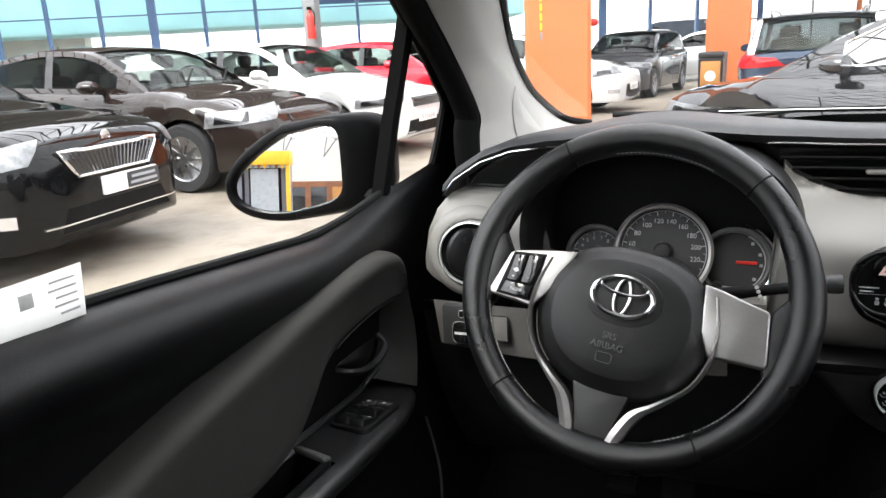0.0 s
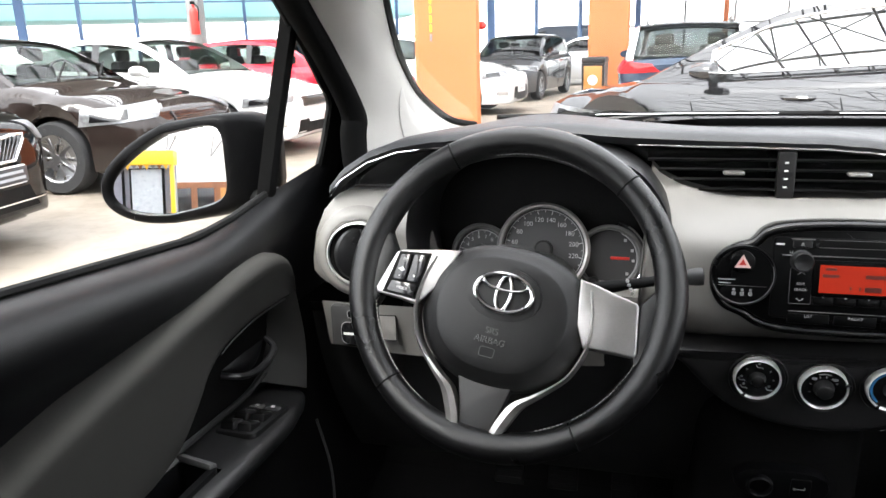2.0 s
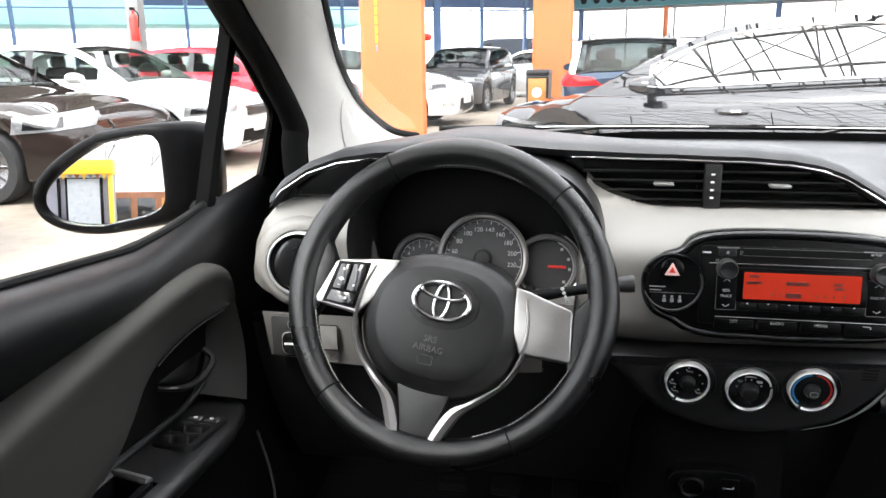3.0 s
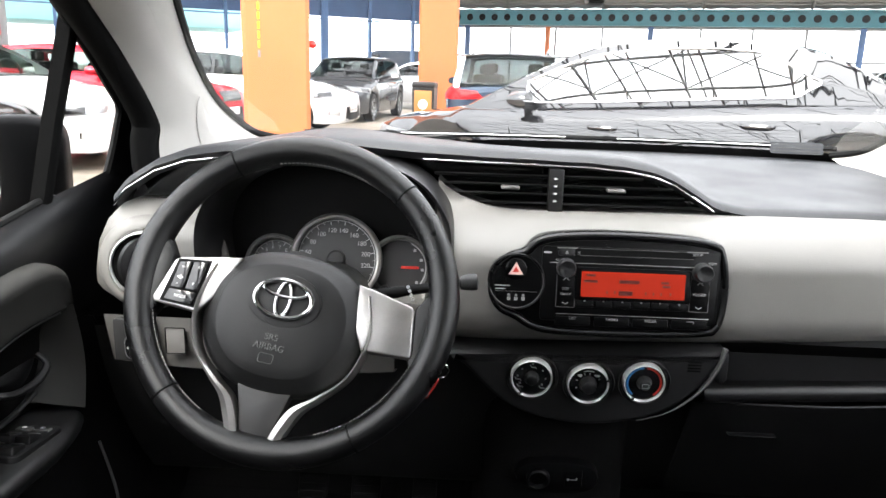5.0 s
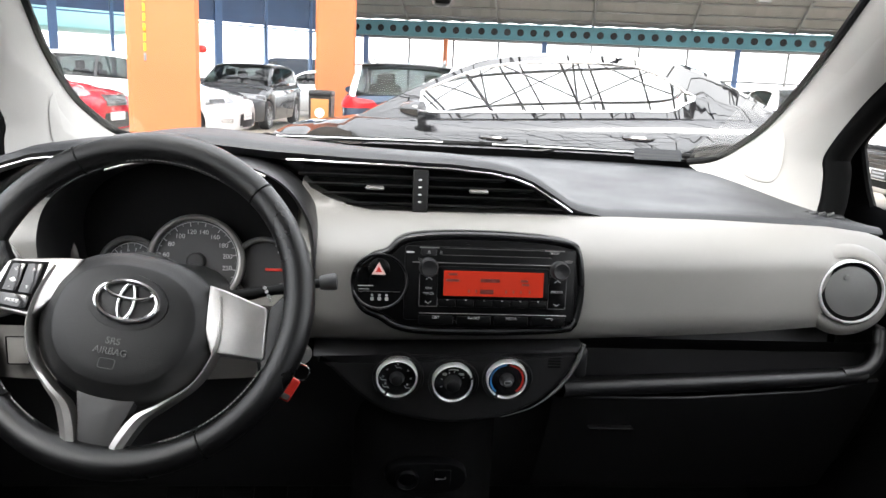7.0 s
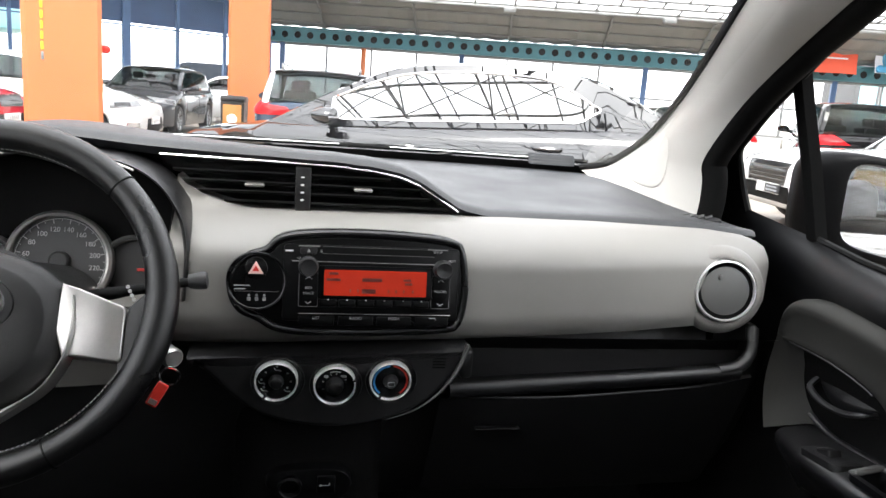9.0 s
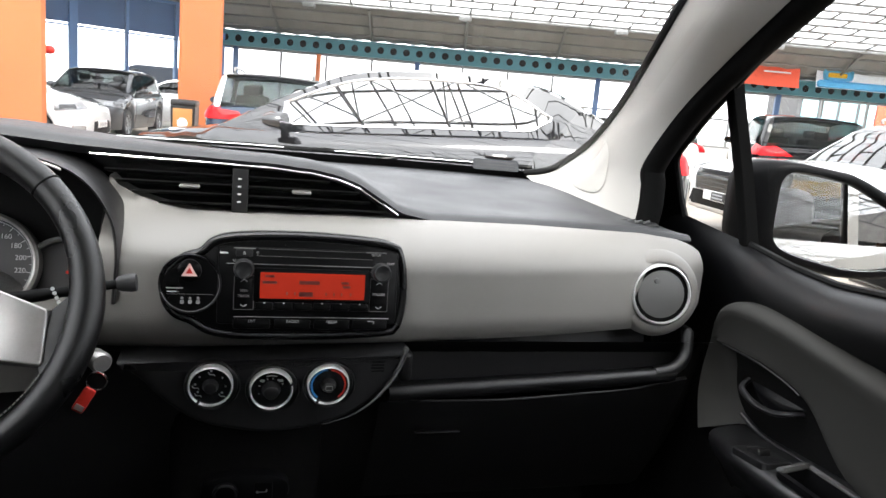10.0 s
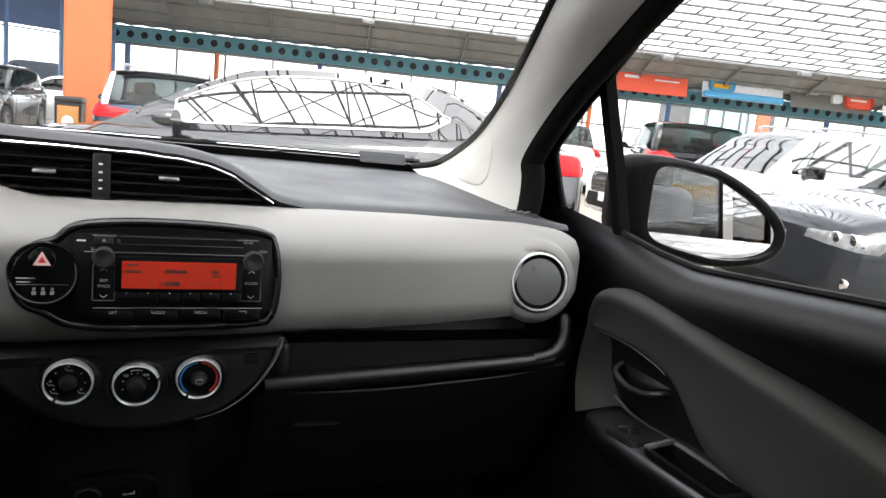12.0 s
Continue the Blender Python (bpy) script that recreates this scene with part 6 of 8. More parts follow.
def steering_wheel():
    M = pose(-0.348, 0.012, 0.929, 63.5, 0, 0) @ pose(0, 0, 0, 0, 0, -10)
    sw = thing("steering_wheel", M, "black leather steering wheel with silver spokes, turned slightly", "steering wheel")
    R = 0.1715
    def rim_r(a):
        g = 0.0012 * math.cos(4 * a)
        return 0.0168 + g
    bm = bmesh.new()
    rows = []
    n = 160
    for k in range(n):
        a = math.tau * k / n
        c = Vector((math.cos(a), math.sin(a), 0))
        thick = rim_r(a)
        rows.append([c * (R + thick * 0.98 * math.cos(b)) + Vector((0, 0, thick * 1.08 * math.sin(b))) for b in [j * math.tau / 18 for j in range(18)]])
    grid(bm, rows, close_u=True, close_v=True)
    rim = part("rim", bm, LEATHER, sw, "black leather rim")
    for a in (127, 54.5, 231, 307.5):
        c = Vector((math.cos(radians(a)), math.sin(radians(a)), 0))
        t = rim_r(radians(a)) + 0.0003
        bm = bmesh.new()
        tube(bm, [c * (R + t * 0.98 * math.cos(b)) + Vector((0, 0, t * 1.08 * math.sin(b))) for b in [j * math.tau / 24 for j in range(24)]], 0.0011, 6, closed=True)
        part("rim_seam", bm, RUBBER, rim)
    for a0, a1 in ((196, 230), (233, 246), (294, 306), (309, 346), (70, 110)):
        bm = bmesh.new()
        k = int((a1 - a0) / 1.7)
        for i in range(k):
            a = radians(a0 + (a1 - a0) * (i + 0.5) / k)
            p = Vector(((R - 0.0168) * math.cos(a), (R - 0.0168) * math.sin(a), 0.0050))
            tdir = Vector((-math.sin(a), math.cos(a), 0.35)).normalized()
            tube(bm, [p - tdir * 0.0015, p + tdir * 0.0015], 0.0007, 5)
        tagged(part("stitching", bm, STITCH, rim, "grey stitched seam"), kind="stuff")
    # leather grips that swell into the spokes
    for s in (-1, 1):
        bm = bmesh.new()
        o = [(0.150, 0.030), (0.166, 0.055), (0.172, 0.02), (0.172, -0.02), (0.163, -0.075), (0.150, -0.060), (0.143, -0.043), (0.140, -0.02), (0.140, 0.015)]
        slab(bm, [(x * s, y) for x, y in o], -0.012, 0.0085, None, 0.006)
        part("grip", bm, LEATHER, rim)
    # airbag cover
    bm = bmesh.new()
    prof = [(1.0, -0.03), (1.0, -0.010), (0.985, -0.001), (0.95, 0.0050), (0.88, 0.0108), (0.79, 0.0163), (0.775, 0.0178), (0.75, 0.0190), (0.6, 0.0218), (0.3, 0.0242), (0.0, 0.025)]
    n = 64
    rows = []
    for f, z in prof:
        r = []
        for k in range(n):
            a = k * math.tau / n
            ex = 2.35
            cx = math.copysign(abs(math.cos(a)) ** (2 / ex), math.cos(a)) * 0.094
            cy = math.copysign(abs(math.sin(a)) ** (2 / ex), math.sin(a)) * (0.078 if math.sin(a) > 0 else 0.083)
            cx *= 1 - 0.06 * max(0, -math.sin(a))
            r.append(Vector((max(f, 1e-4) * cx, max(f, 1e-4) * cy - 0.030, z)))
        rows.append(r)
    vs = grid(bm, rows, close_u=True)
    hub = part("airbag_cover", bm, HUBM, sw, "black grained airbag cover", angle=70)
    # oval badge of three plain loops
    bm = bmesh.new()
    def loop(rx, ry, cy, z, w):
        pts = [Vector((rx * math.cos(a), cy + ry * math.sin(a), z)) for a in [k * math.tau / 48 for k in range(48)]]
        tube(bm, pts, w, 8, closed=True)
    loop(0.0315, 0.0205, -0.009, 0.0272, 0.0030)
    loop(0.0078, 0.0185, -0.0095, 0.0272, 0.0020)
    loop(0.0245, 0.0085, 0.0020, 0.0278, 0.0021)
    part("badge", bm, BADGEM, hub, "chrome oval badge")
    bm = bmesh.new()
    lathe(bm, [(0.042, 0.019), (0.041, 0.0245), (0.038, 0.0252), (0, 0.0252)], 48, pose(0, -0.010, 0), sx=1.0, sy=0.72)
    part("badge_seat", bm, HUBM, hub)
    m = pose(-0.003, -0.062, 0.0246, -4, 0, 0)
    lettering("hub_text", "SRS", 0.0098, m @ pose(0, 0.0105, 0.0006), HUBTEXT, hub, 0.0008)
    lettering("hub_text", "AIRBAG", 0.0098, m @ pose(0, 0, 0.0008), HUBTEXT, hub, 0.0008)
    bm = bmesh.new()
    tube(bm, [m @ Vector((x, y - 0.0125, 0)) for x, y in rrect(0.016, 0.010, 0.002, 2)], 0.0005, 4, closed=True)
    part("hub_mark", bm, HUBTEXT, hub)
    # spokes
    bm = bmesh.new()
    slab(bm, [(0.074, 0.0265), (0.090, 0.0245), (0.112, 0.0195), (0.1365, 0.0145), (0.1395, 0.0110), (0.1475, -0.0380), (0.1455, -0.0415), (0.120, -0.0425), (0.092, -0.0440), (0.080, -0.02)], -0.016, 0.0115, None, 0.0025, 3)
    part("spoke", bm, SILVER, sw, "satin silver spoke")
    bm = bmesh.new()
    slab(bm, [(-0.062, 0.028), (-0.085, 0.0245), (-0.130, 0.0150), (-0.1365, 0.0105), (-0.1495, -0.0340), (-0.1465, -0.0395), (-0.118, -0.0405), (-0.096, -0.0425), (-0.080, -0.02)], -0.016, 0.0115, None, 0.0025, 3)
    sp = part("spoke", bm, SILVER, sw, "satin silver spoke with buttons")
    bm = bmesh.new()
    slab(bm, [(-0.1322, 0.0122), (-0.0942, 0.0178), (-0.0988, -0.0380), (-0.1402, -0.0374)], 0.004, 0.0122, None, 0.0006)
    part("button_bed", bm, RUBBER, sp, "black button bed")
    for nm, o in (("rocker_button", [(-0.1286, 0.0092), (-0.1150, 0.0114), (-0.1162, -0.0198), (-0.1312, -0.0202)]),
                  ("rocker_button", [(-0.1132, 0.0118), (-0.0968, 0.0142), (-0.0998, -0.0193), (-0.1145, -0.0197)]),
                  ("mode_button", [(-0.1317, -0.0222), (-0.1004, -0.0213), (-0.1020, -0.0356), (-0.1350, -0.0350)])):
        bm = bmesh.new()
        slab(bm, o, 0.008, 0.0152, None, 0.0014)
        part(nm, bm, PIANO, sp, "black button with white print")
    lettering("button_text", "MODE", 0.0048, pose(-0.1172, -0.0290, 0.0154, 0, 0, 1), WHITEINK, sp)
    for txt, cx, cy, size in (("+", -0.1225, 0.0035, 0.0075), ("-", -0.1245, -0.0150, 0.0075), ("^", -0.1050, 0.0050, 0.0075), ("v", -0.1070, -0.0125, 0.0065)):
        lettering("button_text", txt, size, pose(cx, cy, 0.0154, 0, 0, 4), WHITEINK, sp)
    bm = bmesh.new()
    slab(bm, [(-0.1270, -0.0080), (-0.1225, -0.0050), (-0.1195, -0.0085), (-0.1230, -0.0105)], 0.0150, 0.0156)
    part("button_print", bm, WHITEINK, sp)
    # silver strips down to the lower spoke
    for s in (-1, 1):
        a = smooth_line([(s * 0.0890, 0.016, 0), (s * 0.0960, -0.008, 0), (s * 0.0985, -0.030, 0), (s * 0.0965, -0.053, 0), (s * 0.0855, -0.080, 0), (s * 0.062, -0.106, 0), (s * 0.046, -0.122, 0), (s * 0.036, -0.142, 0), (s * 0.029, -0.160, 0)], 6)
        b = smooth_line([(s * 0.0865, 0.016, 0), (s * 0.0930, -0.008, 0), (s * 0.0950, -0.030, 0), (s * 0.0930, -0.052, 0), (s * 0.0810, -0.080, 0), (s * 0.055, -0.1045, 0), (s * 0.034, -0.120, 0), (s * 0.022, -0.142, 0), (s * 0.016, -0.161, 0)], 6)
        bm = bmesh.new()
        lift = [0.0125 + 0.003 * math.sin(i / (len(a) - 1) * math.pi) - 0.010 * max(0, (i / (len(a) - 1) - 0.6)) for i in range(len(a))]
        rows = [[p + Vector((0, 0, -0.01)) for p in a], [p + Vector((0, 0, l)) for p, l in zip(a, lift)], [p.lerp(q, 0.5) + Vector((0, 0, l + 0.0025)) for p, q, l in zip(a, b, lift)], [q + Vector((0, 0, l)) for q, l in zip(b, lift)], [q + Vector((0, 0, -0.01)) for q in b]]
        grid(bm, rows)
        part("lower_trim", bm, SILVER, sw, "satin silver lower spoke edge")
    bm = bmesh.new()
    slab(bm, [(-0.034, -0.100), (0.031, -0.100), (0.0275, -0.113), (0.0225, -0.135), (0.0155, -0.1615), (-0.0165, -0.1615), (-0.0225, -0.135), (-0.0295, -0.113)], -0.012, 0.0050, None, 0.003)
    part("lower_spoke", bm, DOORGREY, sw, "dark grey lower spoke")
    bm = bmesh.new()
    lathe(bm, [(0.0, -0.004), (0.062, -0.006), (0.066, -0.05), (0.05, -0.10)], 32, pose(0, -0.01, 0))
    part("boss", bm, BLACK, sw)
    return sw


def smooth2(pts, n=4):
    return [(p.x, p.y) for p in smooth_line([(x, y, 0) for x, y in pts], n, closed=True)]


def stalks():
    for s, lab in ((1, "black wiper stalk with white marks"), (-1, "black indicator stalk behind the steering wheel")):
        st = thing("column_stalk", pose(-0.348, 0.085, 0.925), lab, "stalk", "column stalks")
        bm = bmesh.new()
        tube(bm, smooth_line([(0.04 * s, 0, -0.022), (0.11 * s, 0.0, -0.010), (0.170 * s, 0.002, 0.001), (0.193 * s, 0.004, 0.004)], 5), [0.009] * 6 + [0.0075] * 5 + [0.0065] * 5, 12, flat=0.8)
        a = part("arm", bm, RUBBER, st)
        bm = bmesh.new()
        lathe(bm, [(0.0, 0), (0.008, 0.0), (0.0095, 0.006), (0.0105, 0.016), (0.0095, 0.020), (0, 0.0215)], 20, pose(0.188 * s, 0.004, 0.004, 0, 84 * s, 0))
        part("end_knob", bm, DOORGREY, st, "charcoal end knob")
        if s > 0:
            for k in range(4):
                bm = bmesh.new()
                lathe(bm, [(0, 0), (0.0022, 0), (0.0022, 0.0006), (0, 0.0006)], 10, pose(0.125 + 0.002 * k, -0.0090, 0.000 - 0.005 * k, 90, 0, 0))
                part("stalk_mark", bm, WHITEINK, a)


def radio():
    """Radio with its rounded surround, hazard pod, display, knobs and keys."""
    r = thing("car_radio", pose(0, 0, 0), "black car radio with red lit display, set in the grey fascia", "radio")
    F = facing(0.045, 0.170, 0.900, 6)
    def L(x, z):
        return (x - 0.045, (z - 0.900) / math.cos(radians(6)))
    out = [L(x, z) for x, z in ((-0.125, 0.910), (-0.118, 0.932), (-0.100, 0.948), (-0.080, 0.955), (-0.066, 0.968), (-0.040, 0.976), (0.02, 0.980), (0.10, 0.979), (0.166, 0.9725), (0.183, 0.955), (0.1895, 0.91), (0.1865, 0.872), (0.179, 0.8535), (0.162, 0.8455), (0.08, 0.8405), (0.0, 0.8400), (-0.045, 0.8420), (-0.070, 0.8480), (-0.088, 0.8590), (-0.110, 0.869), (-0.123, 0.888))]
    o2 = smooth2(out, 4)
    bm = bmesh.new()
    ringed = [(0.0, -0.03), (0.0, -0.001), (0.0008, 0.0018), (0.0025, 0.0042), (0.005, 0.0054), (0.0075, 0.0050), (0.0092, 0.0035), (0.0100, 0.0012)]
    vs = grid(bm, [[F @ p for p in inset(o2, d, z)] for d, z in ringed], close_u=True)
    cap(bm, vs[0]), cap(bm, vs[-1])
    part("surround", bm, FRAMEBLK, r, "black surround with a rounded glossy frame", angle=60)
    bm = bmesh.new()
    slab(bm, [(p.x, p.y) for p in inset(o2, 0.0112, 0)], -0.02, 0.0030, F, 0.001)
    part("faceplate", bm, RADIOM, r, "black gloss faceplate")
    bm = bmesh.new()
    slab(bm, rrect(0.230, 0.099, 0.005, 4, L(0.059, 0)[0], L(0, 0.9105)[1]), 0.0, 0.0060, F, 0.0015)
    part("radio_body", bm, RADIOM, r, "black gloss radio body")
    bm = bmesh.new()
    slab(bm, rrect(0.158, 0.0085, 0.002, 3, L(0.062, 0)[0], L(0, 0.9535)[1]), 0.004, 0.0074, F)
    part("disc_slot", bm, RUBBER, r, "dark disc slot")
    # Paler lines put in for the highlights along both slot edges
    for z, mt in ((0.9580, DGREYPL), (0.9488, DGREYPL)):
        bm = bmesh.new()
        box(bm, (*L(0.066, z), 0.0070), (0.146, 0.0007, 0.0010), 0.0002, F)
        part("slot_highlight", bm, mt, r, "dark grey line for the highlight on the slot's edge")
    bm = bmesh.new()
    slab(bm, rrect(0.021, 0.0095, 0.0015, 3, *L(-0.0245, 0.9525)), 0.004, 0.0082, F, 0.001)
    ej = part("eject_key", bm, BLACK, r, "black eject key")
    bm = bmesh.new()
    slab(bm, [(L(-0.0245 + a, 0.9525 + b)) for a, b in ((-0.002, -0.0005), (0.002, -0.0005), (0.0, 0.002))], 0.0080, 0.0086, F)
    box(bm, (*L(-0.0245, 0.9508), 0.0083), (0.004, 0.0008, 0.0006), 0, F)
    part("key_mark", bm, DIMINK, ej)
    bm = bmesh.new()
    box(bm, (*L(-0.0085, 0.9520), 0.0070), (0.0035, 0.0050, 0.0008), 0, F)
    part("key_mark", bm, DIMINK, r)
    bm = bmesh.new()
    tube(bm, [F @ Vector((*L(-0.0365 + 0.0016 * math.cos(a), 0.9425 + 0.0016 * math.sin(a)), 0.0072)) for a in [radians(120 + 30 * j) for j in range(11)]], 0.0003, 4)
    part("power_mark", bm, DIMINK, r)
    # display
    bm = bmesh.new()
    slab(bm, rrect(0.150, 0.044, 0.003, 3, *L(0.063, 0.912)), 0.004, 0.0085, F, 0.001)
    part("display_frame", bm, RADIOM, r)
    bm = bmesh.new()
    slab(bm, rrect(0.134, 0.0335, 0.001, 2, *L(0.063, 0.912)), 0.0075, 0.0092, F)
    d = part("display", bm, LCD, r, "red lit display", smooth=False)
    for x, z, w, h in ((0.008, 0.924, 0.012, 0.003), (0.008, 0.916, 0.018, 0.0035), (0.058, 0.9165, 0.026, 0.0045), (0.104, 0.917, 0.010, 0.003), (0.106, 0.912, 0.010, 0.003), (0.054, 0.9015, 0.018, 0.006), (0.03, 0.902, 0.002, 0.004), (0.04, 0.902, 0.002, 0.004), (0.08, 0.902, 0.002, 0.004), (0.09, 0.902, 0.002, 0.004), (0.10, 0.902, 0.002, 0.004), (0.112, 0.902, 0.002, 0.004)):
        bm = bmesh.new()
        box(bm, (*L(x, z), 0.0094), (w, h, 0.0004), 0, F)
        part("display_bar", bm, DARKINK, d, smooth=False)
    # knobs
    for x, z, rr in ((-0.0245, 0.9325, 0.0118), (0.1510, 0.9325, 0.0118)):
        bm = bmesh.new()
        m = F @ pose(*L(x, z), 0.006)
        lathe(bm, [(rr + 0.001, 0), (rr, 0.003), (rr, 0.013), (rr - 0.0015, 0.0155), (rr - 0.004, 0.0148), (0, 0.014)], 28, m)
        kb = part("knob", bm, BLACK, r, "black turning knob")
        bm = bmesh.new()
        tube(bm, [m @ Vector(((rr + 0.0006) * math.cos(a), (rr + 0.0006) * math.sin(a), 0.0022)) for a in [j * math.tau / 28 for j in range(28)]], 0.0006, 5, closed=True)
        part("knob_collar", bm, DGREYPL, kb)
    # silver lines and keys
    for x0, x1, z in ((-0.046, 0.150, 0.9385), (-0.035, 0.164, 0.8710)):
        bm = bmesh.new()
        box(bm, (*L((x0 + x1) / 2, z), 0.0070), (x1 - x0, 0.0009, 0.0012), 0.0003, F)
        part("trim_line", bm, SILVER, r, "thin silver line")
    for x, t in ((-0.0125, "LIST"), (0.0385, "RADIO"), (0.0890, "MEDIA")):
        bm = bmesh.new()
        slab(bm, rrect(0.046, 0.0125, 0.0015, 3, *L(x, 0.8620)), 0.004, 0.0072, F, 0.001)
        k = part("key", bm, RADIOM, r)
        lettering("key_text", t, 0.0052, F @ pose(*L(x, 0.8655), 0.0075), DIMINK, k)
    bm = bmesh.new()
    slab(bm, rrect(0.046, 0.0125, 0.0015, 3, *L(0.1395, 0.8620)), 0.004, 0.0072, F, 0.001)
    k = part("key", bm, RADIOM, r)
    bm = bmesh.new()
    tube(bm, [F @ Vector((*L(0.1360 + a, 0.8670 + b), 0.0075)) for a, b in ((0, 0), (0.008, 0), (0.0095, -0.0015), (0.008, -0.003))], 0.0005, 4)
    part("key_mark", bm, DIMINK, k)
    for x, z, t in ((-0.0235, 0.9045, "SEEK"), (-0.0235, 0.8975, "TRACK"), (0.1495, 0.9030, "FOLDER")):
        lettering("key_text", t, 0.0046, F @ pose(*L(x, z), 0.0080), DIMINK, r)
    for x in (-0.0235, 0.1495):
        bm = bmesh.new()
        slab(bm, rrect(0.024, 0.044, 0.002, 3, *L(x, 0.902)), 0.004, 0.0076, F, 0.001)
        k = part("key", bm, RADIOM, r)
        bm = bmesh.new()
        tube(bm, [F @ Vector((*L(x + a, 0.902 + b), 0.0076)) for a, b in rrect(0.0245, 0.0435, 0.002, 3)], 0.0004, 4, closed=True)
        part("key_edge", bm, DGREYPL, k, "dark grey key edge")
        for s in (1, -1):
            bm = bmesh.new()
            tube(bm, [F @ Vector((*L(x + a, 0.9015 + s * (0.0145 + b)), 0.008)) for a, b in ((-0.004, 0), (0, 0.003), (0.004, 0))], 0.0005, 4)
            part("key_mark", bm, DIMINK, k)
    for k in range(6):
        x = -0.0 + 0.0245 * k + 0.002
        bm = bmesh.new()
        slab(bm, rrect(0.022, 0.010, 0.001, 2, *L(x, 0.8850)), 0.004, 0.0072, F, 0.0008)
        kk = part("key", bm, RADIOM, r)
        bm = bmesh.new()
        box(bm, (*L(x, 0.8898), 0.0076), (0.002, 0.002, 0.0005), 0, F)
        part("key_mark", bm, WHITEINK, kk)
    for x, t in ((-0.049, ""), (0.1435, "SETUP"), (0.1632, "TEXT")):
        if t:
            lettering("key_text", t, 0.0045, F @ pose(*L(x, 0.9550 if t == "SETUP" else 0.9438), 0.0080), DIMINK, r)
        else:
            bm = bmesh.new()
            box(bm, (*L(x, 0.9515), 0.007), (0.010, 0.002, 0.0004), 0, F)
            part("key_mark", bm, WHITEINK, r)
    for x0, w in ((-0.024, 0.026), (0.1435, 0.027)):
        bm = bmesh.new()
        box(bm, (*L(x0, 0.9582), 0.0072), (w, 0.0012, 0.001), 0, F)
        part("trim_line", bm, SILVER, r)
    # hazard pod
    m = F @ pose(*L(-0.0885, 0.9115), 0.002)
    bm = bmesh.new()
    lathe(bm, [(0.0375, -0.01), (0.0378, 0.004), (0.0365, 0.0058), (0.035, 0.005), (0.0345, 0.003), (0, 0.003)], 48, m)
    pod = part("switch_pod", bm, RADIOM, r, "round black switch pod")
    bm = bmesh.new()
    tube(bm, [m @ Vector((0.0352 * math.cos(a), 0.0352 * math.sin(a), 0.0055)) for a in [radians(200 + 4 * k) for k in range(46)]], 0.0007, 5)
    part("pod_ring", bm, DGREYPL, pod)
    bm = bmesh.new()
    lathe(bm, [(0.0145, 0), (0.014, 0.006), (0.012, 0.0072), (0, 0.0068)], 28, m @ pose(-0.001, 0.0165, 0))
    part("hazard_button", bm, RADIOM, pod, "black hazard button")
    bm = bmesh.new()
    tri = [(0, 0.0095), (-0.0095, -0.007), (0.0095, -0.007)]
    slab(bm, tri, 0.0066, 0.0074, m @ pose(-0.001, 0.0165, 0))
    part("hazard_triangle", bm, PINKINK, pod, "pale red triangle", smooth=False)
    bm = bmesh.new()
    slab(bm, [(x * 0.45, y * 0.45 - 0.0005) for x, y in tri], 0.0074, 0.0078, m @ pose(-0.001, 0.0165, 0))
    part("hazard_centre", bm, REDINK, pod, smooth=False)
    for k, (cx, cy, w) in enumerate(((-0.018, -0.006, 0.020), (-0.020, -0.0105, 0.014))):
        bm = bmesh.new()
        box(bm, (cx, cy, 0.0034), (w, 0.0014, 0.0005), 0, m)
        part("pod_print", bm, DIMINK, pod)
    for k in range(3):
        bm = bmesh.new()
        lathe(bm, [(0, 0), (0.0018, 0), (0.0018, 0.0006), (0, 0.0006)], 10, m @ pose(-0.009 + 0.0095 * k, -0.0185, 0.0032))
        box(bm, (-0.009 + 0.0095 * k, -0.0232, 0.0034), (0.0045, 0.0045, 0.0005), 0.001, m)
        part("seat_symbol", bm, DIMINK, pod)
    bm = bmesh.new()
    box(bm, (0, -0.0135, 0.0034), (0.055, 0.0004, 0.0004), 0, m)
    part("pod_line", bm, SILVER, pod)
    return r


FRAMEBLK = material("black_glossy_frame", (0.004, 0.004, 0.0042), 0.24, spec=0.45, vary=0.1)
PINKINK = material("pale_red_print", (0.85, 0.58, 0.53), 0.4)


